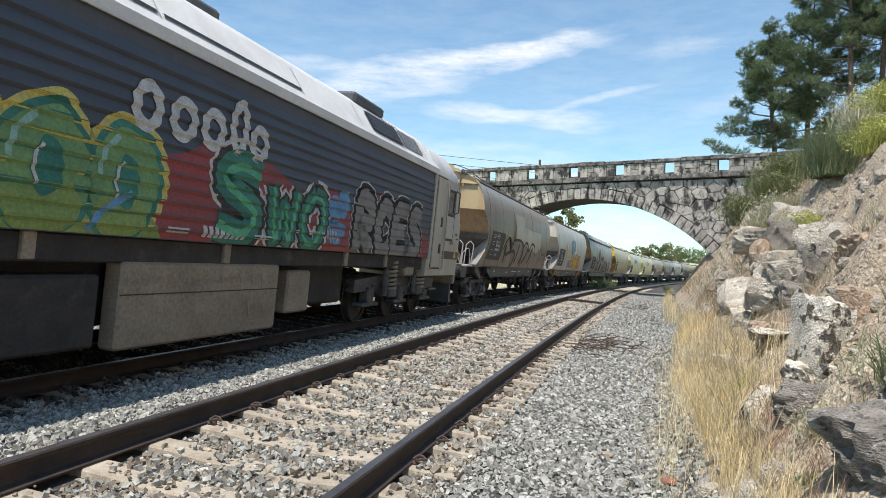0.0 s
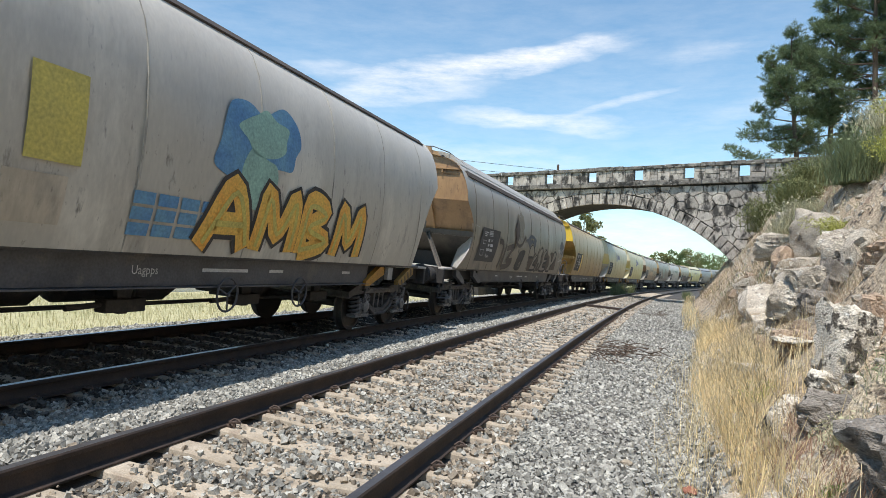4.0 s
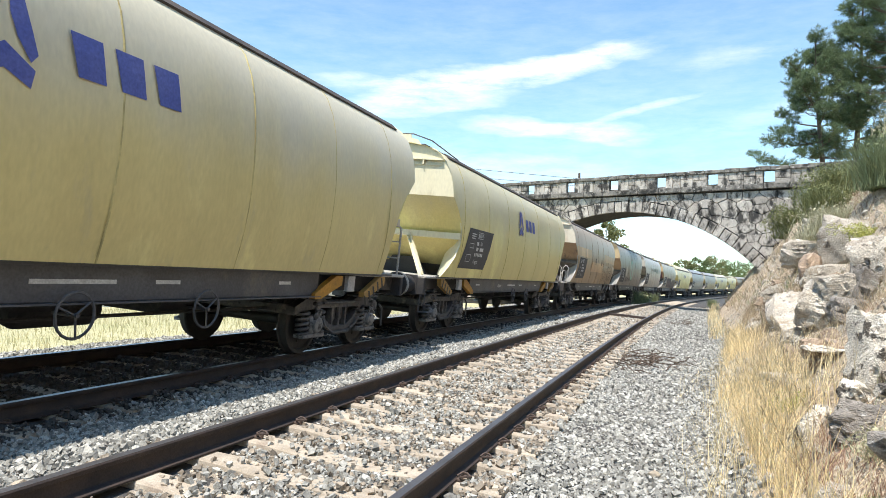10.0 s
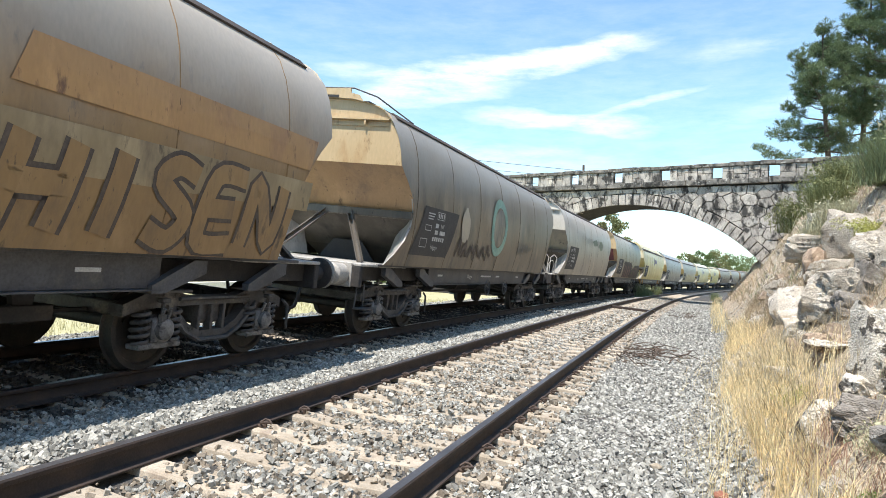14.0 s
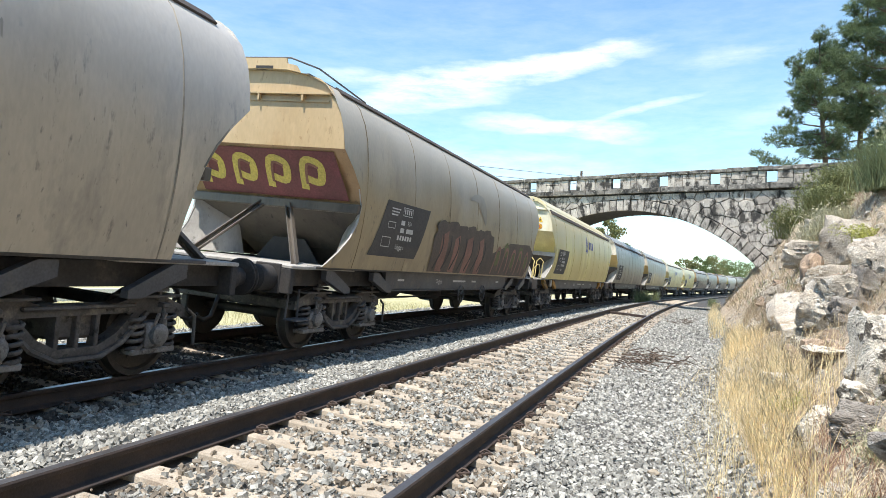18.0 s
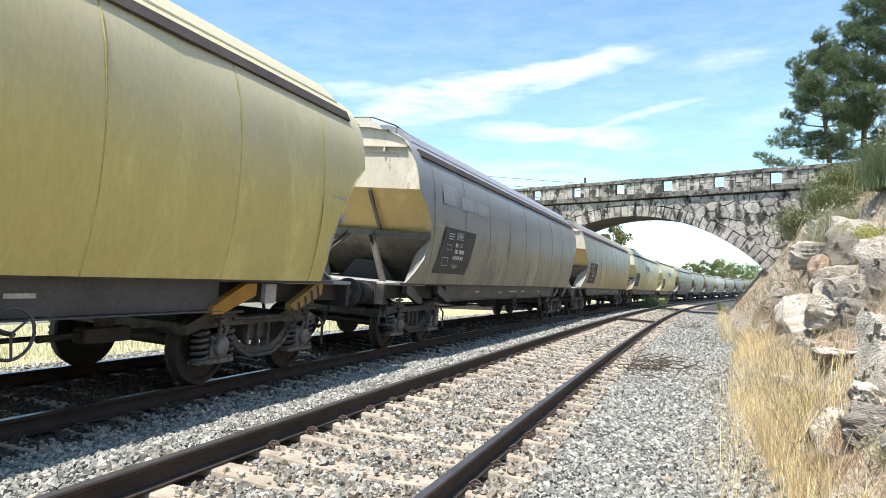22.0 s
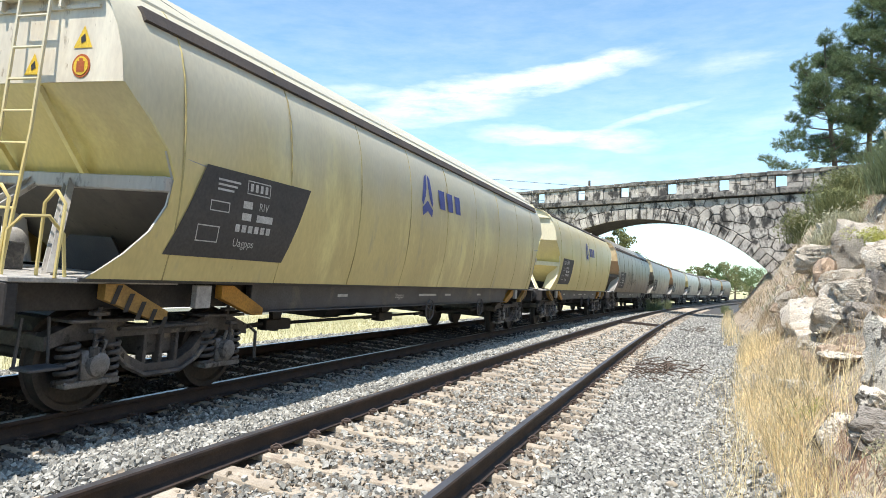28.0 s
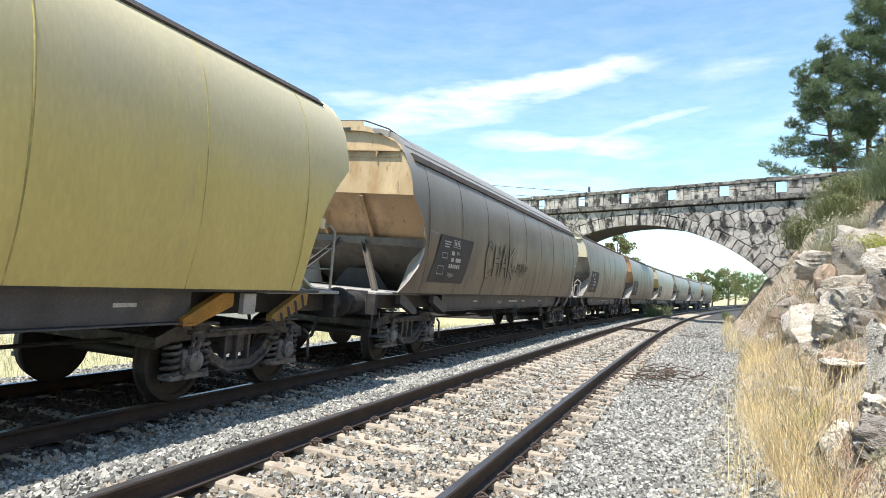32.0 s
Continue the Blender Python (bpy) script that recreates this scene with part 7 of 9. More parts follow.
# small differences in the gaps between the wagons, by distance behind the first
GAP_AT = [-20, -6, 3, 10, 30, 50, 67, 80, 90, 98, 113, 124, 162, 195, 235, 256, 268, 360]
GAP_BY = [0.0, 0.0, 0.0, 0.08, 0.2, 0.16, 0.0, -0.14, -0.14, 0.03, 0.1, 0.1, -0.12, -0.1, 0.08, 0.1, -0.08, 0]
for spec in FLEET:
    root = wagon(spec)
    ex = spec.get("extra", 0.0)
    ROLLING.append((root, behind + 6.5 + ex + float(np.interp(behind, GAP_AT, GAP_BY)), 5.275 + ex))
    behind += 15.69 + 2 * ex

# ---- locomotive ----
M_LOCOBLUE = material("slate_blue_loco_paint", (0.075, 0.085, 0.105), (0.06, 0.067, 0.082), 0.5, scale=1.2, fine=30, bump=0.03, stretch=(1, 1, 0.4), grain=0.08, spots=[((0.11, 0.10, 0.09), 2.0, 0.58, 0.75)])
M_LOCOWHITE = material("white_loco_roof", (0.72, 0.71, 0.68), (0.60, 0.585, 0.55), 0.5, scale=1.5, fine=30, bump=0.03, grain=0.06, spots=[((0.42, 0.38, 0.32), 2.6, 0.62, 0.8)])
M_LOCOCAB = material("pale_grey_cab_paint", (0.50, 0.46, 0.39), (0.42, 0.38, 0.31), 0.5, scale=1.5, fine=30, bump=0.03, stretch=(1, 1, 0.4), grain=0.06, spots=[((0.40, 0.26, 0.13), 1.8, 0.62, 0.78)])
M_LOCOTANK = material("dusty_brown_tank", (0.33, 0.28, 0.21), (0.24, 0.20, 0.155), 0.75, scale=1.6, fine=30, bump=0.05, spots=[((0.28, 0.26, 0.22), 2.5, 0.58, 0.75)])
M_GLASS = bpy.data.materials.new("dark_glass")
M_GLASS.use_nodes = True
gb = M_GLASS.node_tree.nodes["Principled BSDF"]
gb.inputs["Base Color"].default_value, gb.inputs["Roughness"].default_value = (0.015, 0.02, 0.022, 1), 0.06
M_BLIND = material("cream_blind", (0.55, 0.53, 0.45), (0.48, 0.46, 0.39), 0.8, scale=3, fine=40)

RIB = 0.145


def loco_y(h):
    if h < 1.46 or h > 3.2:
        return 1.45
    f = ((h - 1.46) / RIB) % 1.0
    return 1.45 + (0.036 * f / 0.22 if f < 0.22 else 0.036 * (1 - (f - 0.22) / 0.78))


loco = thing("diesel_locomotive", "slate-blue diesel locomotive with white roof, covered in graffiti", "locomotive")
hs = [1.38, 1.46]
k = 0
while hs[-1] < 3.15:
    z = 1.46 + RIB * k
    hs += [z + RIB * 0.22, z + RIB]
    k += 1
hs = [h for h in hs if h <= 3.2] + [3.2, 3.35]
for s in (1, -1):
    b = MB()
    prof = [(s * loco_y(h + 1e-6), h) for h in hs]
    n = len(prof)
    for x in (-7.45, 7.45):
        b.v += [(x, y, h) for y, h in prof]
    for i in range(n - 1):
        b.f.append((i, i + 1, n + i + 1, n + i)); b.mi.append(0)
    b.box((-7.45, min(s * 1.38, s * 1.44), 1.38), (7.45, max(s * 1.38, s * 1.44), 3.35))
    sidep = part("ribbed_side", b, M_LOCOBLUE, loco, "slate-blue ribbed side panel")
    for x in (-7.5, 7.5):
        part("side_post", MB().box((x - 0.055, min(s * 1.42, s * 1.49), 1.34), (x + 0.055, max(s * 1.42, s * 1.49), 3.36), 0.01), M_LOCOCAB, loco)
    if s > 0:
        loco_side = sidep
roof_prof = [(1.45, 3.35), (1.50, 3.37), (1.50, 3.47), (1.41, 3.56), (1.12, 3.96), (0.82, 4.16), (0.4, 4.2)]
b = MB()
ring_r = mirrored(roof_prof)
b.prism(ring_r, -7.62, 7.62, axis="x")
roof = part("roof", b, M_LOCOWHITE, loco, "white sloping roof", smooth=30)


def slant(b, x0, x1, t0, t1, off=0.012, s=1):
    """A plate on the roof's slope between two shares of its height."""
    p0, p1 = Vector((1.41, 3.56)), Vector((1.12, 3.96))
    nrm = Vector((p1.y - p0.y, p0.x - p1.x)).normalized() * off
    q = [p0.lerp(p1, t) + nrm for t in (t0, t1)]
    b.add([(x0, s * q[0].x, q[0].y), (x1, s * q[0].x, q[0].y), (x1, s * q[1].x, q[1].y), (x0, s * q[1].x, q[1].y)], [(0, 1, 2, 3)])


for s in (1, -1):
    for x0, x1 in ((-1.0, 1.9), (2.0, 7.2)):
        b = MB(); slant(b, x0, x1, 0.10, 0.20, 0.014, s)
        part("roof_slot", b, M_DARKRED, roof, "dark slot along the roof edge")
    b = MB(); slant(b, -5.3, -3.7, 0.08, 0.95, 0.02, s)
    gr = part("fan_grille", b, M_DARKRED, roof, "black radiator grille")
    for k in range(9):
        b = MB(); slant(b, -5.3 + 0.18 * k, -5.27 + 0.18 * k, 0.05, 0.98, 0.05, s)
        part("grille_bar", b, M_SOLE, gr)
    for k in range(4):
        b = MB(); slant(b, -5.3, -3.7, 0.1 + 0.25 * k, 0.14 + 0.25 * k, 0.055, s)
        part("grille_bar", b, M_SOLE, gr)
    b = MB(); slant(b, -6.6, -5.4, 0.1, 0.95, 0.016, s)
    lv = part("louvre_panel", b, M_DECKPALE, roof, "grey louvre panel")
    for k in range(16):
        b = MB(); slant(b, -6.58 + 0.074 * k, -6.54 + 0.074 * k, 0.12, 0.93, 0.03, s)
        part("louvre", b, M_SOLE, lv)
    part("gutter", MB().box((-8.6, min(s * 1.47, s * 1.50), 3.34), (8.6, max(s * 1.47, s * 1.50), 3.375), 0.006), M_LOCOWHITE, loco)
for x in (-6.9, -3.2, -1.05, 1.95, 5.0):
    b = MB(); slant(b, x, x + 0.02, 0.03, 0.98, 0.006)
    part("roof_joint", b, M_DECKPALE, roof)
part("exhaust_cowl", MB().box((-0.1, -0.6, 4.17), (0.7, 0.6, 4.40), 0.05), M_SOLE, loco, "dark exhaust cowl")
part("fan_cowl", MB().box((-5.2, -0.95, 4.08), (-3.75, 0.95, 4.30), 0.05), M_SOLE, loco, "dark fan cowl")

for sx in (-1, 1):
    F = Matrix() if sx < 0 else TURN
    cab = [(-7.45, 0.98), (-9.15, 0.98), (-9.2, 1.25), (-9.35, 1.36), (-9.62, 1.3), (-9.8, 0.96), (-10.3, 0.96), (-10.3, 2.3), (-9.55, 3.52), (-9.15, 3.86), (-8.6, 4.0), (-7.45, 4.0)]
    # side walls, narrowing to the roof like the rest
    b = MB()
    rings = []
    zs = [0.96, 1.38, 2.3, 3.35, 3.54, 3.90, 4.08, 4.13]
    ys = [1.43, 1.45, 1.45, 1.45, 1.42, 1.18, 0.86, 0.4]
    xe = [-10.3, -10.3, -10.3, -9.64, -9.55, -9.2, -8.9, -8.6]
    for z, y, x in zip(zs, ys, xe):
        rings.append([(-7.45, -y, z), (x + 0.12, -y, z), (x, -y + 0.14, z), (x, y - 0.14, z), (x + 0.12, y, z), (-7.45, y, z)])
    o = 0
    for r in rings:
        b.v += r
    for i in range(len(rings) - 1):
        for j in range(6):
            b.f.append((6 * i + j, 6 * i + (j + 1) % 6, 6 * i + 6 + (j + 1) % 6, 6 * i + 6 + j)); b.mi.append(1 if i >= 3 else 0)
    b.f += [tuple(range(6)), tuple(range(42, 48))]; b.mi += [0, 1]
    cabp = part("cab", b, [M_LOCOCAB, M_LOCOWHITE], loco, "pale grey rust-stained driving cab", m=F, smooth=28)
    ws = MB().add([(-10.25, -1.15, 2.42), (-10.25, 1.15, 2.42), (-9.66, 1.05, 3.38), (-9.66, -1.05, 3.38)], [(0, 1, 2, 3)])
    part("windscreen", ws, M_GLASS, cabp)
    for s in (1, -1):
        def yb(a, c):
            return (min(s * a, s * c), max(s * a, s * c))
        y0, y1 = yb(1.445, 1.462)
        door = part("door", MB().box((-8.50, y0, 1.16), (-7.78, y1, 3.32), 0.006), M_LOCOCAB, cabp, "pale grey cab door")
        y0, y1 = yb(1.44, 1.452)
        part("door_seal", MB().box((-8.54, y0, 1.12), (-7.74, y1, 3.36), 0.004), M_DARKRED, cabp)
        for z in (1.5, 2.15):
            y0, y1 = yb(1.455, 1.472)
            part("door_handle", MB().box((-8.42, y0, z), (-8.27, y1, z + 0.24), 0.01), M_DARKRED, door, "black recessed handle")
        for x in (-7.66, -8.63):
            part("grab_rail", MB().tube([(x, s * 1.45, 1.1), (x, s * 1.50, 1.16), (x, s * 1.50, 3.2), (x, s * 1.45, 3.26)], 0.016, 8), M_LOCOCAB, cabp)
        y0, y1 = yb(1.447, 1.468)
        fr = part("side_window_frame", MB().box((-9.46, y0, 1.84), (-8.74, y1, 3.14), 0.01), M_DARKRED, cabp, "black window frame")
        y0, y1 = yb(1.46, 1.472)
        part("upper_pane", MB().box((-9.40, y0, 2.52), (-8.80, y1, 3.08), 0.004), M_GLASS, fr)
        part("lower_pane", MB().box((-9.40, y0, 1.90), (-8.80, y1, 2.46), 0.004), M_BLIND, fr)
        part("mirror_rail", MB().tube([(-9.50, s * 1.44, 2.55), (-9.50, s * 1.54, 2.6), (-9.50, s * 1.54, 3.1), (-9.46, s * 1.44, 3.16)], 0.018, 6), M_DARKRED, cabp)
        y0, y1 = yb(1.448, 1.453)
        part("maroon_band", MB().box((-10.17, y0, 1.38), (-8.68, y1, 1.58)), G_DULL, cabp, "dull maroon band")
        b = MB().add([(-9.98, s * 1.455, 1.42), (-9.72, s * 1.455, 1.42), (-9.85, s * 1.455, 1.68)], [(0, 1, 2)])
        part("warning_triangle", b, M_SIGN, cabp, "yellow warning triangle")
        y0, y1 = yb(1.36, 1.46)
        part("foot_step", MB().box((-8.45, y0, 0.62), (-7.85, y1, 0.66)), M_SOLE, cabp)
    part("buffer_beam", MB().box((-10.42, -1.38, 0.72), (-10.22, 1.38, 1.22), 0.03), M_LOCOTANK, cabp)
    part("snow_plough", MB().prism([(-10.5, 0.2), (-10.25, 0.2), (-10.2, 0.7), (-10.3, 0.7)], -1.3, 1.3), M_SOLE, cabp)
    for y in (-0.95, 0.95):
        part("buffer", BUFFER_ME, M_BLACK, loco, m=F @ TURN @ Matrix.Translation((11.15, y, 1.05)))
    part("coupling_hook", HOOK_ME, M_STEEL, loco, m=F @ TURN @ Matrix.Translation((10.9, 0, 1.03)))
    lamp = MB().lathe([(-10.33, 0.09), (-10.28, 0.1)], 16, "x", (0, 0.95, 1.6))
    part("headlight", lamp, M_GLASS, cabp)
    # three-axle truck
    X = -6.6 * -sx
    bg, boxes, cylinders = MB(), [], []
    for s in (1, -1):
        a, c = sorted((s * 0.98, s * 1.16))
        bg.prism([(X - 2.5, 0.62), (X - 2.5, 0.86), (X - 1.2, 0.95), (X + 1.2, 0.95), (X + 2.5, 0.86), (X + 2.5, 0.62), (X + 1.6, 0.66), (X + 1.0, 0.5), (X - 1.0, 0.5), (X - 1.6, 0.66)], a, c)
        for ax in (-1.75, 0, 1.75):
            a, c = sorted((s * 1.0, s * 1.22))
            boxes.append(MB().box((X + ax - 0.16, a, 0.36), (X + ax + 0.16, c, 0.72), 0.03).box((X + ax - 0.42, a, 0.34), (X + ax + 0.42, c, 0.42), 0.02))
        for ax in (-0.9, 0.9):
            a, c = sorted((s * 1.18, s * 1.34))
            cylinders.append(("brake_cylinder", MB().box((X + ax - 0.25, a, 0.5), (X + ax + 0.2, c, 0.72), 0.03)))
            cylinders.append(("damper", MB().tube([(X + ax + 0.35, s * 1.28, 0.55), (X + ax + 0.35, s * 1.28, 1.1)], 0.06, 8).tube([(X + ax + 0.35, s * 1.28, 0.9), (X + ax + 0.35, s * 1.28, 1.3)], 0.03, 8)))
    bg.box((X - 0.5, -1.0, 0.55), (X + 0.5, 1.0, 0.9), 0.04)
    bogie = part("truck", bg, M_STEEL, loco, "dusty black three-axle truck", smooth=35)
    for q in boxes:
        part("axle_box", q, M_STEEL, bogie, smooth=35)
    for nm, q in cylinders:
        part(nm, q, M_STEEL, bogie, smooth=35)
    for ax in (-1.75, 0, 1.75):
        w = part("wheelset", WHEEL_ME, M_WHEEL, bogie)
        w.matrix_parent_inverse = Matrix.Translation((X + ax, 0, 0.457))
        WHEELS.append(w)
    for s in (1, -1):
        for ax in (-0.95, 0.95):
            sp = MB(); helix(sp, (X + ax, s * 1.26, 0.68), 0.13, 0.032, 0.62, 7, 14)
            part("coil_spring", sp, M_LOCOTANK, bogie, smooth=60)
            sp = MB(); helix(sp, (X + ax * 1.7, s * 1.1, 0.42), 0.09, 0.024, 0.42, 5)
            part("coil_spring", sp, M_STEEL, bogie, smooth=60)
        sand = MB().tube([(X - 0.4, s * 1.25, 1.2), (X - 0.35, s * 1.27, 0.8), (X - 0.2, s * 1.2, 0.5), (X - 0.1, s * 1.1, 0.2)], 0.022, 6)
        part("sand_pipe", sand, M_STEEL, bogie, smooth=60)
        part("sand_box", MB().box((X - 0.3, min(s * 1.1, s * 1.36), 0.95), (X + 0.28, max(s * 1.1, s * 1.36), 1.34), 0.04), M_LOCOTANK, loco)

part("frame_sill", MB().box((-7.4, -1.36, 1.12), (7.4, 1.36, 1.38), 0.02), M_BLACK, loco)
for s in (1, -1):
    a, c = sorted((s * 1.15, s * 1.38))
    tk = part("fuel_tank", MB().box((-0.92, a, 0.25), (2.1, c, 1.14), 0.03), M_LOCOTANK, loco, "dusty grey fuel tank panel")
    a, c = sorted((s * 1.375, s * 1.386))
    part("panel_line", MB().box((-0.92, a, 0.80), (2.1, c, 0.812)), M_DARKRED, tk)
    a, c = sorted((s * 1.05, s * 1.32))
    part("battery_box", MB().box((2.3, a, 0.30), (4.2, c, 1.0), 0.03), M_BLACK, loco)
    part("battery_box", MB().box((-2.0, a, 0.42), (-1.3, c, 1.05), 0.03), M_LOCOTANK, loco)
    for x in (-5.0, -3.1, 0.4, 3.2, 5.2):
        a, c = sorted((s * 1.34, s * 1.40))
        part("bracket", MB().box((x - 0.07, a, 1.14), (x + 0.07, c, 1.38), 0.01), M_LOCOTANK, loco)
part("belly", MB().box((-3.8, -1.05, 0.45), (4.3, 1.05, 1.15), 0.05), M_BLACK, loco)


def loco_mark(name, shapes, mt, off, label=""):
    for group in islands(shapes):
        part(name, lay(group, 10.3, off, loco_y, RIB / 4, 1.39, 3.3), mt, loco_side, label)


loco_mark("graffiti_red", [[(8.2, 1.39), (13.4, 1.39), (13.2, 2.05), (12.6, 2.35), (11.4, 2.2), (10.6, 2.45), (9.2, 2.5), (8.8, 2.3), (8.3, 2.2)]], G_RED, 0.004, "red spray ground")
loco_mark("graffiti_red", [[(17.0, 1.39), (17.7, 1.39), (17.7, 1.75), (17.2, 1.95), (16.9, 1.7)], blob(14.6, 2.42, 0.25, 0.12, 3), blob(15.4, 2.4, 0.2, 0.12, 5)], G_RED, 0.004)
G_PALELIME = material("lime_spray", (0.25, 0.33, 0.09), (0.18, 0.27, 0.07), 0.6, scale=1.6, fine=30, bump=0)
G_MOSS = material("moss_green_spray", (0.13, 0.25, 0.10), (0.19, 0.33, 0.12), 0.6, scale=1.8, fine=30, bump=0)
BUBBLES = [(4.2, 1.9, 0.5, 0.58, 19), (5.1, 1.92, 0.5, 0.58, 20), (6.1, 1.93, 0.54, 0.58, 21), (7.1, 1.90, 0.50, 0.55, 22), (8.0, 1.88, 0.46, 0.56, 23)]
for cu, ch, ru, rh, sd in BUBBLES:
    loco_mark("graffiti_rim", [blob(cu, ch, ru + 0.13, rh + 0.11, sd, 14, 0.06)], G_GOLD, 0.0045, "yellow rim of graffiti")
loco_mark("graffiti_ground", [[(3.6, 1.39), (8.6, 1.39), (8.4, 1.62), (8.2, 1.75), (3.8, 1.75)]], G_PALELIME, 0.0055, "lime green spray ground")
for cu, ch, ru, rh, sd in BUBBLES:
    loco_mark("graffiti_outline", [blob(cu, ch, ru + 0.05, rh + 0.04, sd, 14, 0.06)], G_TEAL, 0.007, "dark green outline")
    loco_mark("graffiti_letter", [blob(cu, ch, ru - 0.02, rh - 0.03, sd, 14, 0.06)], G_MOSS, 0.009, "moss green bubble letter")
    loco_mark("graffiti_shade", [blob(cu, ch - 0.30, ru * 0.8, rh * 0.42, sd + 5, 12, 0.1)], G_PALELIME, 0.011, "lime lower half of a letter")
    loco_mark("graffiti_eye", [blob(cu + 0.02, ch + 0.02, 0.17, 0.25, sd + 9, 10, 0.08)], G_TEAL, 0.013, "dark hole of a letter")
    loco_mark("graffiti_glint", ribbon([(cu - 0.08, ch - 0.14), (cu - 0.12, ch + 0.05), (cu - 0.05, ch + 0.2)], 0.035)[0], G_WHITE, 0.015, "white glint")
    loco_mark("graffiti_glint", ribbon([(cu - ru * 0.72, ch + 0.05), (cu - ru * 0.6, ch + rh * 0.5), (cu - ru * 0.25, ch + rh * 0.78)], 0.06)[0], G_MINT, 0.012, "pale glint")
loco_mark("graffiti_line", ribbon([(5.05, 1.42), (5.12, 1.75), (5.0, 2.05)], 0.09)[0] + ribbon([(6.5, 1.4), (6.45, 1.75), (6.5, 2.1)], 0.08)[0] + ribbon([(7.6, 1.42), (7.75, 1.6), (8.1, 1.8)], 0.07)[0], G_BLUE, 0.014, "blue shading line")
rimA, fillA = piece("S", 9.3, 1.5, 1.25, 0.85, 0.36)
rimB, fillB = piece("WO", 10.55, 1.45, 1.75, 0.75, 0.24)
loco_mark("graffiti_halo", [q for st in tag("S", 9.3, 1.5, 1.25, 0.85, 0.05) + tag("WO", 10.55, 1.45, 1.75, 0.75, 0.05) for q in ribbon(st, 0.62 if st[0][0] < 10.6 else 0.46)[0]], G_WHITE, 0.006, "pale outline")
loco_mark("graffiti_outline", rimA + rimB, G_BLACK, 0.009, "black outline")
loco_mark("graffiti_fill", fillA + fillB, G_TEAL, 0.012, "dark green letters")
loco_mark("graffiti_shine", strokes("S", 9.32, 1.52, 1.2, 0.8, 0.10) + strokes("WO", 10.57, 1.47, 1.7, 0.7, 0.07), G_GREEN, 0.015)
loco_mark("graffiti_blue", [blob(12.5, 2.0, 0.35, 0.3, 4), blob(12.9, 2.15, 0.25, 0.25, 7), blob(12.7, 1.7, 0.3, 0.2, 2)], G_BLUE, 0.007, "blue spray cloud")
rimC, fillC = piece("RCES", 13.4, 1.44, 3.7, 0.85, 0.34)
loco_mark("graffiti_halo", [q for st in tag("RCES", 13.4, 1.44, 3.7, 0.85, 0.05) for q in ribbon(st, 0.60)[0]], G_WHITE, 0.006, "white outline")
loco_mark("graffiti_outline", rimC + [q for st in tag("RCES", 13.4, 1.44, 3.7, 0.85, 0.05) for q in ribbon(st, 0.54)[0]], G_BLACK, 0.009, "black outline")
loco_mark("graffiti_fill", fillC, G_GREY, 0.012, "silver letters")
loco_mark("graffiti_tag", scribble(11.9, 1.5, 0.9, 0.22, 0.02, 16, 6), G_WHITE, 0.012)
G_SCRAWL = material("faint_scrawl", (0.36, 0.31, 0.21), (0.26, 0.22, 0.16), 0.8, scale=4, fine=30, bump=0)
wr_ = random.Random(5)
for row, x_a, x_b, z_, t_ in ((0, -0.7, 1.9, 0.88, 0.16), (1, -0.6, 0.15, 0.42, 0.26)):
    x_ = x_a
    while x_ < x_b:
        w_ = wr_.uniform(0.10, 0.2)
        st = ribbon([(x_, z_ + wr_.uniform(0, 0.05)), (x_ + w_ * 0.3, z_ + t_ * wr_.uniform(0.7, 1)), (x_ + w_ * 0.6, z_ + t_ * wr_.uniform(0.2, 0.6)), (x_ + w_, z_ + t_ * wr_.uniform(0, 0.9))], 0.022)[0]
        sb_ = MB()
        for q in st:
            sb_.add([(a, 1.3885, b_) for a, b_ in q], [(0, 1, 2, 3)])
        part("graffiti_scrawl", sb_, G_SCRAWL, loco, "faint scrawl on the tank")["kind"] = "stuff"
        x_ += w_ + 0.05
# operator's emblem as plain shapes, and the running number as bars
u, h = 8.0, 2.42
for k, (du, w_, t_) in enumerate(((0.0, 0.40, 0.50), (0.54, 0.42, 0.46), (1.06, 0.42, 0.46), (1.60, 0.34, 0.70), (2.02, 0.40, 0.46))):
    loco_mark("emblem", ribbon([(u + du + w_ * q, h + t_ * p) for q, p in ((0.5, 0.1), (0.85, 0.3), (0.85, 0.7), (0.5, 0.9), (0.15, 0.7), (0.15, 0.3))], 0.125, True, 4)[0], M_LETTER, 0.012, "pale grey emblem ring")
loco_mark("running_number", [bar(9.25 + 0.11 * k, 1.44, 0.075, 0.13) for k in range(8)], M_LETTER, 0.014, "white number bars")
loco_mark("data_lines", [bar(8.65, 1.46, 0.35, 0.02), bar(8.65, 1.5, 0.35, 0.02), bar(10.3, 1.46, 0.5, 0.02), bar(10.3, 1.5, 0.45, 0.02)], M_LETTER, 0.014)
cabmark = MB()
for x0, x1, z0, z1 in ((-9.72, -9.95, 2.0, 2.07), (-9.85, -10.1, 1.9, 1.94)):
    cabmark.box((min(x0, x1), 1.452, z0), (max(x0, x1), 1.454, z1))
part("cab_lettering", cabmark, M_SOLE, loco)
tg = MB()
for q in scribble(19.55, 1.72, 0.36, 0.14, 0.018, 17, 4):
    tg.add([(10.3 - a, 1.457, b_) for a, b_ in q], [(0, 1, 2, 3)])
part("graffiti_tag", tg, G_BLACK, loco)
ROLLING.append((loco, -12.5, 6.6))

# ---- rocks, plants and trees ----


def gz(x, y):
    return float(ground_z(np.array([float(x)]), np.array([float(y)]))[0])


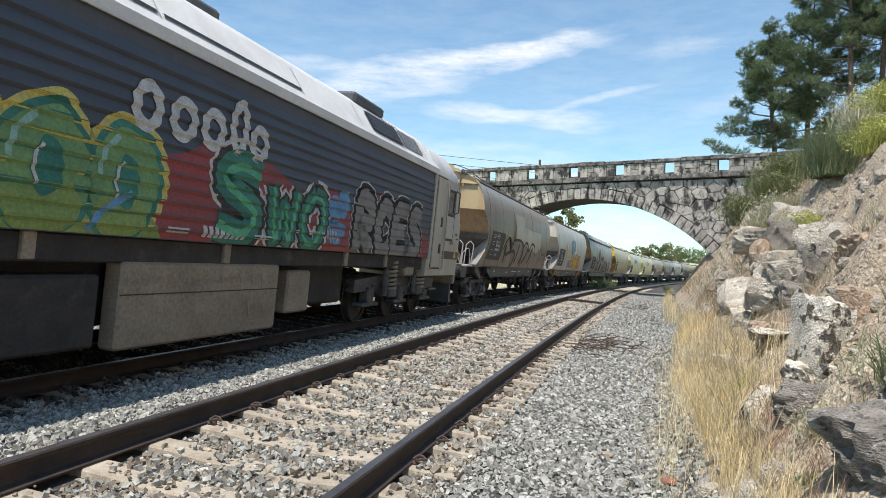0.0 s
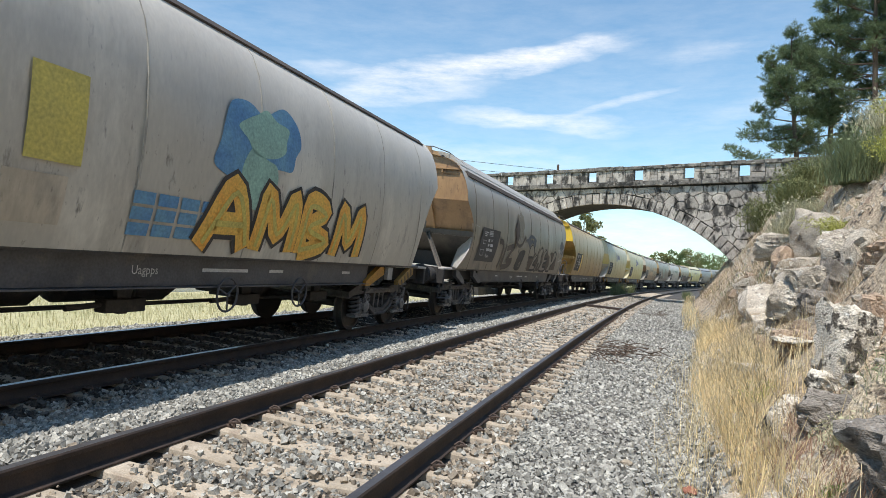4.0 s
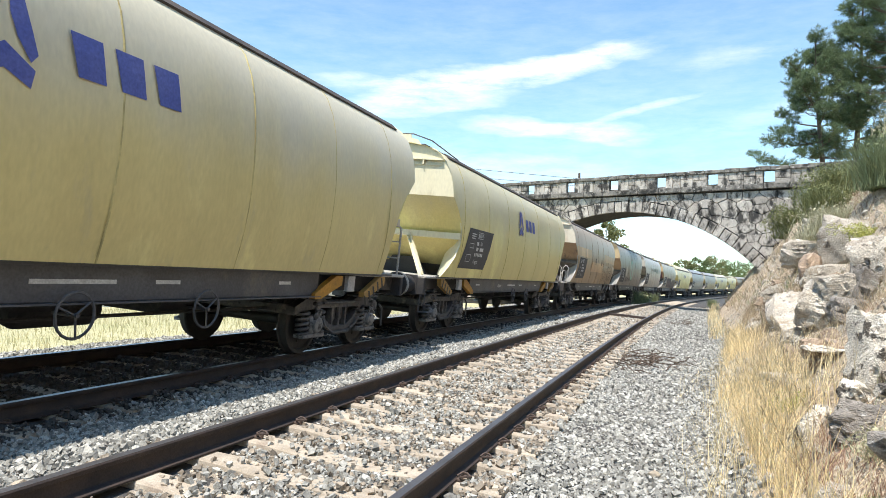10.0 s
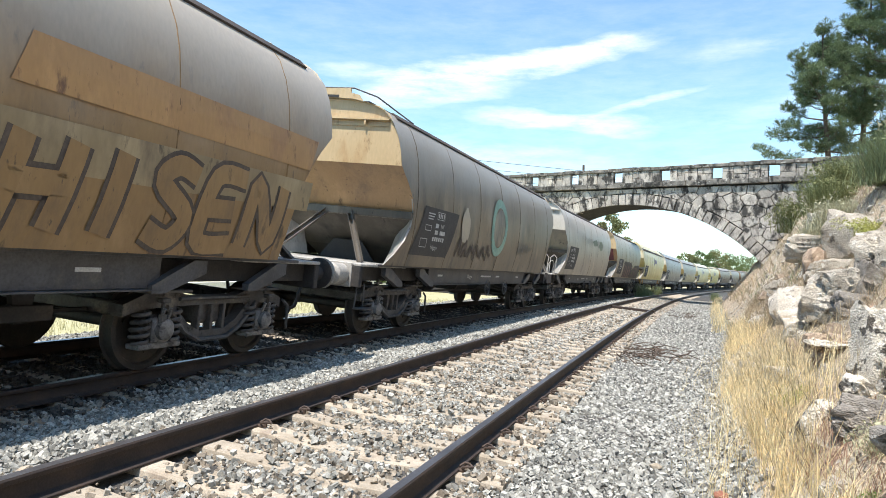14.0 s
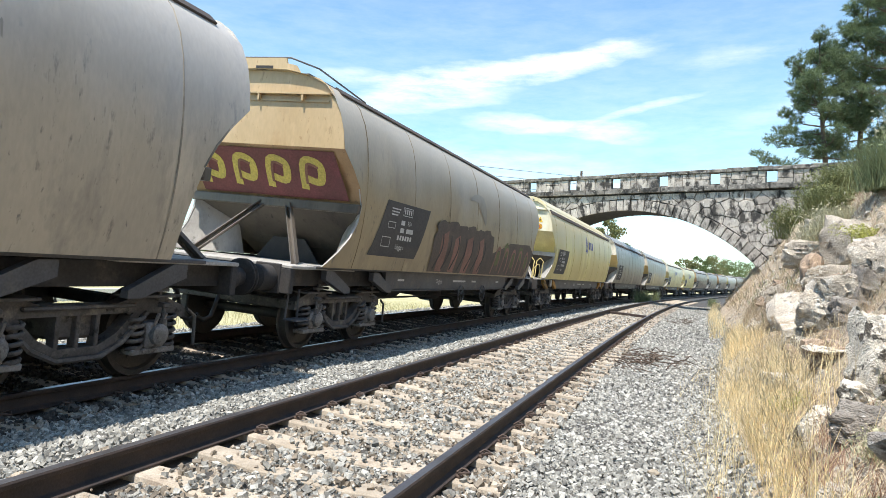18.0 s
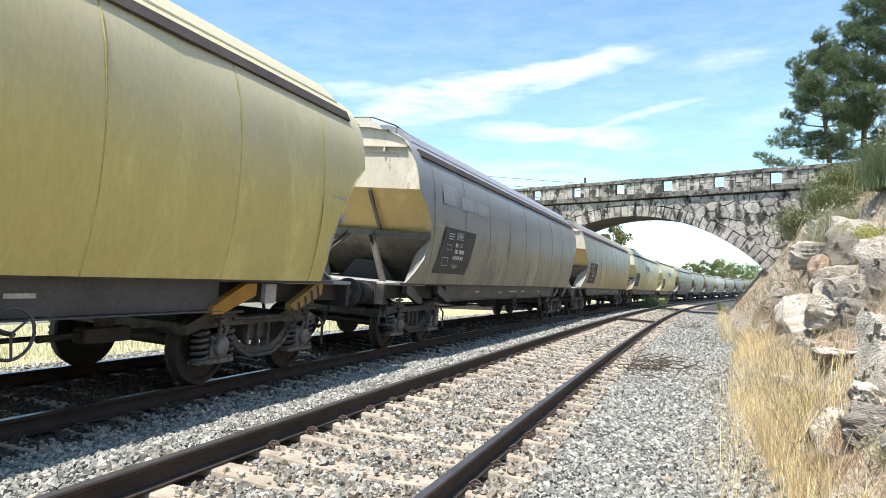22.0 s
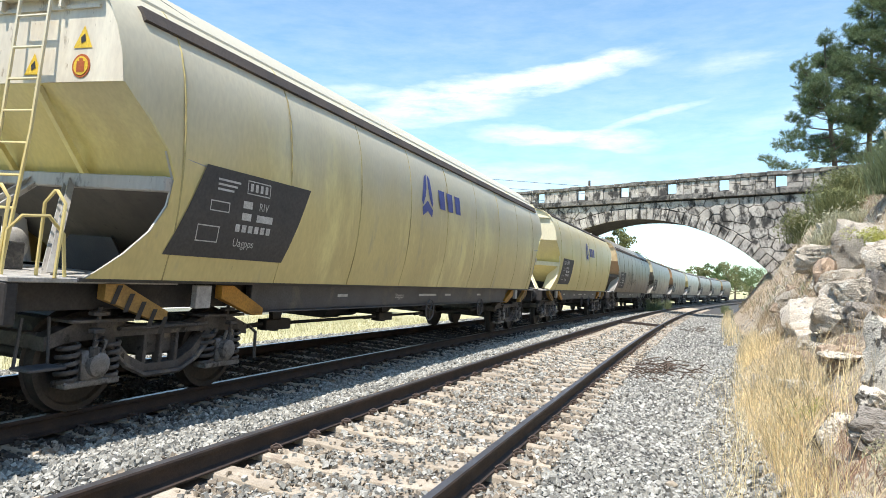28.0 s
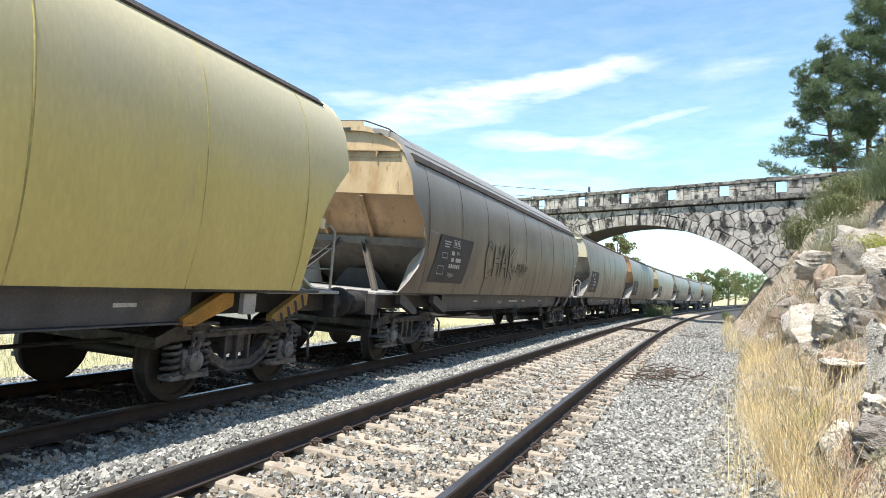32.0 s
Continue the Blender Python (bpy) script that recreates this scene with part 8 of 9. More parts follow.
M_REDSTONE = material("red_stone", (0.34, 0.14, 0.09), (0.22, 0.09, 0.06), 0.9, scale=10, fine=80)


def scatter_bank(rng, n, s0, s1, l0, l1):
    s = rng.uniform(s0, s1, n)
    lat = to_bank(s, rng.uniform(l0, l1, n))
    a = s / RADIUS + HEADING
    x, y = CENTRE.x - (RADIUS - lat) * np.cos(a), CENTRE.y + (RADIUS - lat) * np.sin(a)
    return np.stack([x, y, ground_z(x, y)], 1)


def rock_mesh(seed, size, rough=0.10, sub=4, cuts=9, seams=0.10):
    """A broken block: a ball cut by random planes, then roughened and seamed with cracks."""
    r = random.Random(seed)
    planes = []
    for k in range(cuts):
        n = Vector((r.gauss(0, 1), r.gauss(0, 1), r.gauss(0, 0.8))).normalized()
        planes.append((n, r.uniform(0.62, 0.95)))
    for axis in range(3):
        for sg in (-1, 1):
            n = Vector((r.gauss(0, 0.14), r.gauss(0, 0.14), r.gauss(0, 0.14))); n[axis] += sg
            planes.append((n.normalized(), r.uniform(0.8, 1.0)))
    bm = bmesh.new()
    bmesh.ops.create_icosphere(bm, subdivisions=sub, radius=1.0)
    off = Vector((seed * 7.3, seed * 3.1, seed * 1.7))
    tilt = Vector((r.uniform(-0.5, 0.5), r.uniform(-0.5, 0.5), 1.0))
    for v in bm.verts:
        p = v.co.normalized()
        d = min(c / max(0.05, n.dot(p)) for n, c in planes)
        q = p * min(d, 1.25)
        n = noise.noise(q * 1.7 + off) * rough + noise.noise(q * 4.3 + off) * rough * 0.55 + noise.noise(q * 10 + off) * rough * 0.35 + noise.noise(q * 21 + off) * rough * 0.22
        crack = abs(noise.noise(Vector((q.x * 1.2, q.y * 1.2, q.dot(tilt) * 3.2)) + off * 1.7))
        n -= seams * max(0.0, 0.10 - crack) / 0.10
        crack = abs(noise.noise(Vector((q.x * 2.6, q.y * 2.6, q.z * 1.0)) + off * 2.3))
        n -= seams * 0.7 * max(0.0, 0.07 - crack) / 0.07
        q = q * (1 + n)
        v.co = Vector((q.x * size[0], q.y * size[1], q.z * size[2]))
    me = bpy.data.meshes.new("rock")
    bm.to_mesh(me); bm.free()
    me.shade_smooth(); me.set_sharp_from_angle(angle=radians(32))
    return me


M_LICHEN = material("lichen_granite", (0.76, 0.71, 0.61), (0.56, 0.51, 0.43), 0.95, scale=6, fine=70, bump=0.9, bump_dist=0.025, spots=[((0.10, 0.09, 0.075), 8.5, 0.51, 0.56), ((0.40, 0.33, 0.22), 4.0, 0.58, 0.70), ((0.72, 0.69, 0.62), 13.0, 0.60, 0.66)], grain=0.3)
M_OUTCROP = material("dark_outcrop", (0.36, 0.325, 0.28), (0.19, 0.17, 0.145), 0.95, scale=5, fine=60, bump=1.0, bump_dist=0.03, stretch=(1, 1, 2.2), spots=[((0.08, 0.07, 0.06), 6.0, 0.57, 0.65), ((0.50, 0.48, 0.44), 9.0, 0.58, 0.66)], grain=0.35)
M_BROWNROCK = material("brown_rock", (0.50, 0.38, 0.27), (0.34, 0.245, 0.175), 0.95, scale=4, fine=50, bump=0.9, bump_dist=0.03, spots=[((0.50, 0.46, 0.40), 5.0, 0.56, 0.66), ((0.10, 0.08, 0.065), 6.0, 0.60, 0.68)], grain=0.3)
# boulders of the cutting: place, half sizes, turn, tilt, material, seams, label
BOULDERS = [((1.62, 4.50, 0.84), (0.165, 0.20, 0.35), 14, 6, M_LICHEN, 0.12, "upright granite boulder blotched with pale lichen"),
            ((1.50, 4.42, 0.62), (0.12, 0.14, 0.12), 40, 0, M_LICHEN, 0.10, "lichen-covered stone at the boulder's foot"),
            ((1.86, 4.75, 0.98), (0.17, 0.25, 0.26), 30, -8, M_BROWNROCK, 0.14, "brownish granite block in the bank"),
            ((1.27, 4.62, 0.36), (0.115, 0.12, 0.17), 12, 4, M_LICHEN, 0.05, "pale weathered granite block in dry grass"),
            ((1.50, 2.55, 0.52), (0.27, 0.32, 0.25), 25, -6, M_OUTCROP, 0.2, "dark cracked granite outcrop at the foot of the bank"),
            ((1.78, 2.95, 0.62), (0.30, 0.26, 0.22), 70, 5, M_OUTCROP, 0.2, "dark cracked granite outcrop at the foot of the bank"),
            ((1.42, 4.02, 0.53), (0.15, 0.20, 0.13), 50, 0, M_OUTCROP, 0.2, "crumbling dark stone in the bank"),
            ((1.60, 4.13, 0.64), (0.06, 0.06, 0.055), 15, 0, M_LICHEN, 0.05, "small pale stone on the bank"),
            ((2.06, 12.3, 0.90), (0.36, 0.55, 0.24), 20, 24, M_ROCK, 0.03, "smooth pale granite slab leaning on the bank"),
            ((2.46, 13.0, 1.50), (0.20, 0.34, 0.36), -12, -8, M_BROWNROCK, 0.12, "brown-stained overhanging granite boulder"),
            ((2.15, 9.5, 1.24), (0.30, 0.42, 0.34), 15, 10, M_ROCK, 0.13, "fractured pale granite outcrop on the bank"),
            ((2.36, 9.2, 1.48), (0.20, 0.30, 0.28), 60, -5, M_ROCK, 0.2, "fractured pale granite outcrop on the bank"),
            ((2.50, 9.1, 1.15), (0.16, 0.30, 0.42), 5, 12, M_OUTCROP, 0.25, "dark splintered granite in the outcrop"),
            ((2.86, 9.3, 1.52), (0.36, 0.40, 0.40), 35, 0, M_ROCK, 0.2, "cracked granite face on the bank"),
            ((2.30, 8.4, 1.00), (0.22, 0.26, 0.20), 75, 10, M_OUTCROP, 0.2, "dark splintered granite in the outcrop"),
            ((1.66, 6.2, 0.74), (0.19, 0.24, 0.15), 8, 0, M_BROWNROCK, 0.2, "layered brown ledge of rock"),
            ((1.66, 6.15, 0.90), (0.20, 0.22, 0.035), 10, 3, M_ROCK, 0.05, "flat pale stone on a ledge"),
            ((1.42, 6.8, 0.60), (0.19, 0.24, 0.10), 30, 5, M_ROCK, 0.08, "low pale stone in dry grass"),
            ((3.02, 13.1, 2.10), (0.38, 0.55, 0.46), 45, 12, M_ROCK, 0.04, "rounded pale granite boulder on the bank"),
            ((2.65, 12.6, 1.70), (0.25, 0.35, 0.22), 80, 0, M_ROCK, 0.12, "granite boulder on the bank"),
            ((1.95, 10.3, 0.85), (0.30, 0.45, 0.16), 15, 15, M_ROCK, 0.1, "low granite stone on the bank"),
            ((2.55, 6.6, 1.60), (0.26, 0.30, 0.20), 25, 0, M_BROWNROCK, 0.2, "rock breaking out of the dry bank"),
            ((2.9, 17.0, 1.95), (0.40, 0.6, 0.3), 75, 0, M_ROCK, 0.1, "granite boulder in the scrub"),
            ((3.6, 20.0, 2.1), (0.5, 0.8, 0.45), 20, 0, M_ROCK, 0.12, "granite outcrop in dry scrub"),
            ((2.7, 24.0, 0.8), (0.4, 0.8, 0.35), -25, 0, M_ROCK, 0.1, "granite boulder near the track")]
for k, ((x, y, z), size, turn, tilt, mat, seams, label) in enumerate(BOULDERS):
    size = tuple(1.15 * c for c in size)
    g0 = gz(x + float(widening(y - NEAR_Y)) - 0.12, y)
    z = min(max(z, g0 - 0.3 * size[2]), g0 + 0.6 * size[2])
    tagged(part("boulder", rock_mesh(k + 1, size, 0.11, 4, 9, seams), mat, m=pose(x + float(widening(y - NEAR_Y)) - 0.12, y, z, tilt, tilt * 0.4, turn)), label, "rock", "rocks of the cutting")
# broken rock breaking out all over the cutting
ROCK_ME = [rock_mesh(60 + k, (1.0, 1.15, 0.72), 0.14, 3, 10, 0.22) for k in range(8)]
rk = random.Random(19)
ROCK_LABEL = {M_ROCK: "cracked grey granite block breaking out of the bank", M_LICHEN: "pale lichen-blotched granite block in the bank", M_OUTCROP: "dark splintered granite block in the bank", M_BROWNROCK: "rust-brown stained rock in the bank"}
spots_ = [(rk.uniform(1.5, 19), rk.uniform(3.25, 4.5)) for _ in range(18)]
for k in range(36):
    cs_, cl_ = rk.choice(spots_)
    s_ = cs_ + rk.gauss(0, 0.45) * (1 + 0.05 * cs_)
    lat = float(to_bank(s_, max(3.15, cl_ + rk.gauss(0, 0.28))))
    a_ = s_ / RADIUS + HEADING
    x, y = CENTRE.x - (RADIUS - lat) * math.cos(a_), CENTRE.y + (RADIUS - lat) * math.sin(a_)
    r_ = rk.choice((0.06, 0.08, 0.1, 0.13, 0.17, 0.22)) * (0.75 + 0.035 * s_)
    mt = rk.choice((M_ROCK, M_ROCK, M_LICHEN, M_BROWNROCK))
    q = pose(x, y, gz(x, y) + 0.12 * r_, rk.uniform(-35, 35), rk.uniform(-35, 35), rk.uniform(0, 360)) @ Matrix.Diagonal((r_, r_ * rk.uniform(0.7, 1.3), r_ * rk.uniform(0.7, 1.2), 1))
    tagged(part("boulder", ROCK_ME[k % 8], mt, m=q), ROCK_LABEL[mt], "rock", "rocks of the cutting")
# rubble scattered over the bank
rngr = np.random.RandomState(77)
tagged(part("rubble", pebbles("rubble", scatter_bank(rngr, 2600, -1, 26, 2.9, 6.5), rngr.gamma(2.2, 0.016, 2600).clip(0.008, 0.10), rngr), M_ROCK), "loose stones and clods strewn over the bank", "rubble", kind="stuff")
tagged(part("reddish_stone", rock_mesh(40, (0.055, 0.06, 0.035), 0.12, 3), M_REDSTONE, m=pose(0.70, 4.55, gz(0.70, 4.55) + 0.03)), "small rust-red stone lying on the gravel", "stone")
tagged(part("pale_stone", rock_mesh(41, (0.09, 0.08, 0.07), 0.1, 3), M_ROCK, m=pose(0.89, 3.95, gz(0.89, 3.95) + 0.03)), "pale rounded stone beside the gravel", "stone")
tagged(part("tan_stone", rock_mesh(42, (0.06, 0.05, 0.035), 0.1, 3), M_SLEEPER, m=pose(0.24, 5.3, gz(0.24, 5.3) + 0.03)), "tan stone lying on the gravel", "stone")


def blades(name, roots, heights, lean, width, rng, bend=0.5, segs=3):
    """Thin curved leaves or stems as ribbons of quads."""
    n = len(roots)
    ang = rng.uniform(0, 2 * math.pi, n)
    d = np.stack([np.cos(ang), np.sin(ang), np.zeros(n)], 1)
    side = np.stack([-np.sin(ang + 0.7), np.cos(ang + 0.7), np.zeros(n)], 1)
    ln = rng.uniform(0.15, 1.0, n) * lean
    V = []
    for k in range(segs + 1):
        t = k / segs
        c = roots + d * (ln * (t ** (1 + bend)) * heights)[:, None] + np.array((0, 0, 1.0)) * (heights * (t - 0.25 * ln * t * t))[:, None]
        w = width * (1 - 0.75 * t)
        w = w[:, None] if isinstance(w, np.ndarray) else w
        V += [c - side * w, c + side * w]
    V = np.stack(V, 1)
    F = []
    for k in range(segs):
        F.append((2 * k, 2 * k + 1, 2 * k + 3, 2 * k + 2))
    F = (np.array(F)[None] + (np.arange(n) * 2 * (segs + 1))[:, None, None]).reshape(-1, 4)
    return big_mesh(name, V.reshape(-1, 3), F)


def scatter(rng, n, s0, s1, l0, l1, density=None):
    s = rng.uniform(s0, s1, n)
    lat = to_bank(s, rng.uniform(l0, l1, n))
    a = s / RADIUS + HEADING
    x, y = CENTRE.x - (RADIUS - lat) * np.cos(a), CENTRE.y + (RADIUS - lat) * np.sin(a)
    if density is not None:
        keep = rng.uniform(size=n) < density(x, y, lat)
        x, y = x[keep], y[keep]
    return np.stack([x, y, ground_z(x, y) - 0.02], 1)


M_SCRUB = material("dry_scrub", (0.56, 0.46, 0.31), (0.36, 0.28, 0.185), 0.9, scale=1.5, fine=10, island=0.35, bump=0, translucent=0.3)
M_SCRUBGREEN = material("grey_green_scrub", (0.33, 0.36, 0.22), (0.22, 0.25, 0.13), 0.9, scale=1.5, fine=10, island=0.3, bump=0, translucent=0.3)
M_WITHERED = material("withered_weed", (0.40, 0.25, 0.17), (0.28, 0.17, 0.12), 0.9, scale=1.5, fine=10, island=0.35, bump=0, translucent=0.3)
M_SEED = material("seed_head", (0.66, 0.55, 0.34), (0.55, 0.44, 0.26), 0.9, scale=4, fine=10, island=0.25, bump=0, translucent=0.4)
rng = np.random.RandomState(21)
# tall straw at the foot of the bank
tuft = lambda x, y, lat: np.clip(0.75 + 0.7 * fbm(x * 1.6, y * 1.6, 14), 0.1, 1) * np.clip((3.85 - lat) / 0.35, 0, 1)
STRAW = "tall golden dry grass along the gravel's edge"
for n, s0, s1, l0, l1, h0, h1, lean, w in ((1500, -1.0, 3.0, 2.86, 3.08, 0.15, 0.42, 0.7, 0.003), (1400, -1.0, 5.5, 2.5, 2.95, 0.06, 0.24, 0.9, 0.0018), (1350, 1.4, 6.2, 2.80, 3.45, 0.12, 0.70, 0.55, 0.0021), (800, 2.0, 7.0, 2.7, 3.3, 0.1, 0.55, 0.95, 0.002), (420, 0.5, 9.0, 2.3, 2.95, 0.1, 0.5, 1.3, 0.0017), (260, 1.5, 7.0, 2.6, 3.0, 0.3, 0.6, 0.6, 0.0018), (2300, 5.6, 11, 2.75, 3.5, 0.08, 0.42, 0.85, 0.0026), (7000, 9, 18, 2.8, 3.75, 0.12, 0.42, 0.8, 0.0036), (18000, 18, 60, 2.5, 4.6, 0.15, 0.55, 0.6, 0.007)):
    r1 = scatter(rng, n, s0, s1, l0, l1, tuft)
    tagged(part("dry_grass", blades("dry_grass", r1, rng.uniform(h0, h1, len(r1)), lean, w, rng), M_DRYGRASS), STRAW, "grass", kind="stuff")
r1 = scatter(rng, 450, -0.5, 2.2, 3.0, 3.25)
tagged(part("withered_grass", blades("withered", r1, rng.uniform(0.08, 0.26, len(r1)), 0.9, 0.0025, rng), M_WITHERED), "low orange-brown withered grass", "grass", kind="stuff")
# seed heads on the tallest straws
r1 = scatter(rng, 700, 0.5, 5.0, 2.87, 3.12, tuft)
r1[:, 2] += rng.uniform(0.3, 0.52, len(r1))
tagged(part("seed_head", blades("seed_head", r1, rng.uniform(0.05, 0.1, len(r1)), 0.7, 0.0045, rng, 0.4, 2), M_SEED), "feathery pale seed heads of dry grass", "grass", kind="stuff")
# broken stalks leaning out
r1 = scatter(rng, 90, 0.2, 5.0, 2.55, 3.3)
tagged(part("fallen_stalk", blades("stalks", r1, rng.uniform(0.35, 0.75, 90), 1.4, 0.003, rng), M_DRYGRASS), "pale bent dry stalks", "grass", kind="stuff")
# dry twiggy scrub over the bank
patchy = lambda x, y, lat: np.clip(0.55 + 1.3 * fbm(x * 1.1, y * 1.1, 31), 0.08, 1)
for (n, s0, s1, l0, l1, hmin, hmax, w) in ((34000, -2, 8, 3.25, 7.0, 0.02, 0.13, 0.0026), (40000, 8, 18, 3.0, 9, 0.03, 0.20, 0.0045), (28000, 18, 60, 3.2, 18, 0.1, 0.5, 0.013)):
    r1 = scatter(rng, n, s0, s1, l0, l1, patchy)
    tagged(part("dry_scrub", blades("scrub", r1, rng.uniform(hmin, hmax, len(r1)), 1.3, w, rng, 0.2, 3), M_SCRUB), "pale brown dry scrub and weeds on the bank", "scrub", kind="stuff")
for n, s0, s1, w in ((8500, 1, 9, 0.0019), (13000, 9, 22, 0.0032)):
    r1 = scatter(rng, n, s0, s1, 3.2, 5.6, patchy)
    tagged(part("dry_scrub", blades("scrub", r1, rng.uniform(0.10, 0.42, len(r1)), 0.75, w, rng, 0.3, 3), M_SCRUB), "thin wispy dry weeds on the bank", "scrub", kind="stuff")
rusty = lambda x, y, lat: np.clip(-0.2 + 1.5 * fbm(x * 1.4, y * 1.4, 93), 0.0, 1)
for (n, s0, s1, l0, l1, hmin, hmax, w) in ((18000, -1, 9, 3.2, 7, 0.02, 0.13, 0.0026), (18000, 9, 20, 3.2, 8, 0.03, 0.2, 0.0045)):
    r1 = scatter(rng, n, s0, s1, l0, l1, rusty)
    tagged(part("withered_scrub", blades("scrub", r1, rng.uniform(hmin, hmax, len(r1)), 1.3, w, rng, 0.2, 3), M_WITHERED), "withered rust-brown weeds on the bank", "scrub", kind="stuff")
green = lambda x, y, lat: np.clip(-0.12 + 1.3 * fbm(x * 0.8, y * 0.8, 47), 0.0, 1)
for (n, s0, s1, l0, l1, hmax, w) in ((16000, -1, 12, 3.4, 8.5, 0.25, 0.0036), (20000, 12, 44, 3.4, 14, 0.5, 0.009)):
    r1 = scatter(rng, n, s0, s1, l0, l1, green)
    tagged(part("green_scrub", blades("scrub", r1, rng.uniform(0.05, hmax, len(r1)), 0.9, w, rng, 0.3, 2), M_SCRUBGREEN), "grey-green low scrub on the bank", "scrub", kind="stuff")
r1 = scatter(rng, 16000, -22, -1.5, 2.9, 9)
tagged(part("dry_scrub", blades("scrub", r1, rng.uniform(0.08, 0.4, len(r1)), 1.0, 0.008, rng, 0.2, 2), M_SCRUB), "pale brown dry scrub and weeds on the bank", "scrub", kind="stuff")
# meadow beyond the tracks
r1 = scatter(rng, 22000, -4, 34, -22, -7.2)
tagged(part("meadow_grass", blades("meadow", r1, rng.uniform(0.1, 0.35, len(r1)), 0.6, 0.008, rng, 0.3, 2), M_FIELD), "pale green meadow grass beyond the tracks", "grass", kind="stuff")


def leaf_cloud(name, centres, radii, per, size, rng, stretch=(1, 1, 0.8)):
    """Many small leaves in clumps round the centres."""
    P = []
    for c, r in zip(centres, radii):
        q = rng.normal(size=(per, 3))
        q = q / np.linalg.norm(q, axis=1)[:, None] * (rng.uniform(0.25, 1.0, (per, 1)) ** 0.5) * r
        P.append(np.array(c) + q * np.array(stretch))
    P = np.concatenate(P)
    n = len(P)
    Rm = rotations(n, rng)
    base = np.array([(-1, -0.4, 0), (0.2, -0.5, 0.15), (1, 0, 0), (0.2, 0.5, 0.15)])
    s = size * rng.uniform(0.6, 1.4, (n, 1, 1))
    V = np.einsum("nij,kj->nki", Rm, base) * s + P[:, None]
    F = np.arange(4 * n).reshape(-1, 4)
    return big_mesh(name, V.reshape(-1, 3), F)


def needle_cloud(name, tips, dirs, per, length, width, rng):
    """Brush-like tufts of needles at the twig ends."""
    n = len(tips)
    T = np.repeat(tips, per, 0); D = np.repeat(dirs, per, 0)
    w = rng.normal(size=(n * per, 3)); w = D * 0.9 + w * 0.75
    w = w / np.linalg.norm(w, axis=1)[:, None]
    L = length * rng.uniform(0.6, 1.2, (n * per, 1))
    T = T + D * rng.uniform(-0.35, 0.25, (n * per, 1)) * length
    s = np.cross(w, rng.normal(size=w.shape)); s = s / np.linalg.norm(s, axis=1)[:, None] * width
    V = np.stack([T - s, T + s, T + w * L + s * 0.3, T + w * L - s * 0.3], 1)
    return big_mesh(name, V.reshape(-1, 3), np.arange(4 * len(T)).reshape(-1, 4))


def pine(x, y, top, spread, seed, label, low, lean=(0, 0), reach=()):
    """A maritime pine: bent bole, whorls of limbs with brush pads at their ends. top and low: heights of crown's top and lowest limbs."""
    r = np.random.RandomState(seed)
    z0 = gz(x, y) - 0.2
    height = top - z0
    root = thing("pine_tree", label, "tree", "pines on the hill", m=Matrix.Translation((x, y, z0)))
    trunk = MB()
    pts, rad = [], []
    for k in range(9):
        t = k / 8
        pts.append((lean[0] * t + 0.16 * math.sin(3 * t + seed), lean[1] * t + 0.15 * math.cos(2.3 * t + seed), height * t))
        rad.append(0.21 * (1 - t) ** 0.8 + 0.035)
    trunk.tube(pts, rad, 9)
    part("trunk", trunk, M_BARK, root, "rough brown trunk", smooth=60)
    limb = MB()
    tips, dirs = [], []
    P = np.array(pts)
    bare = (low - z0) / height
    levels = int(3 + (top - low) * 1.0)
    arms = []
    for k in range(levels):
        t = bare + (0.985 - bare) * k / (levels - 1)
        f = (t - bare) / (1 - bare)
        for j in range(r.randint(3, 6)):
            a = r.uniform(0, 2 * math.pi)
            L = spread * (0.62 + 0.45 * math.sin(math.pi * min(1, f + 0.12)) - 0.35 * f ** 3) * r.uniform(0.5, 1.08)
            arms.append((t, a, L, r.uniform(0.0, 0.4) + 0.55 * f))
    arms += [((zr - z0) / height, a, L, up) for zr, a, L, up in reach]
    for t, a, L, up in arms:
        c = np.array([np.interp(t, np.linspace(0, 1, 9), P[:, i]) for i in range(3)])
        d = np.array((math.cos(a), math.sin(a), up)); d = d / np.linalg.norm(d)
        mid = c + d * L * 0.5 + np.array((r.normal() * 0.08, r.normal() * 0.08, -0.07 * L))
        end = c + d * L + np.array((0, 0, 0.06 * L))
        limb.tube([c, mid, end], [0.025 + 0.014 * L, 0.018 + 0.007 * L, 0.012], 5, caps=False)
        side = np.array((-d[1], d[0], 0.0))
        for q in range(int(1 + L * 1.5)):
            f = 1.0 - 0.62 * q / (1 + L * 1.5) + r.uniform(-0.05, 0.05)
            base = mid + (end - mid) * (2 * f - 1) if f > 0.5 else c + (mid - c) * 2 * f
            pad = base + side * r.normal() * 0.28 * L * (1.15 - f) * 1.6 + np.array((0, 0, r.uniform(0.0, 0.3)))
            limb.tube([base - d * 0.25 * L, pad], [0.018, 0.008], 4, caps=False)
            size = r.uniform(0.42, 0.75)
            for w in range(24):
                o = r.normal(size=3); o = o / np.linalg.norm(o) * r.uniform(0.5, 1.0) * size * np.array((1, 1, 0.62))
                tips.append(pad + o)
                dd = o / size + np.array((0, 0, 0.45))
                dirs.append(dd / (np.linalg.norm(dd) + 1e-6))
    part("limb", limb, M_BARK, root, smooth=60)["kind"] = "stuff"
    part("crown", needle_cloud("crown", np.array(tips), np.array(dirs), 15, 0.30, 0.0125, r), M_PINE, root, "green needle tufts with gaps")
    return root


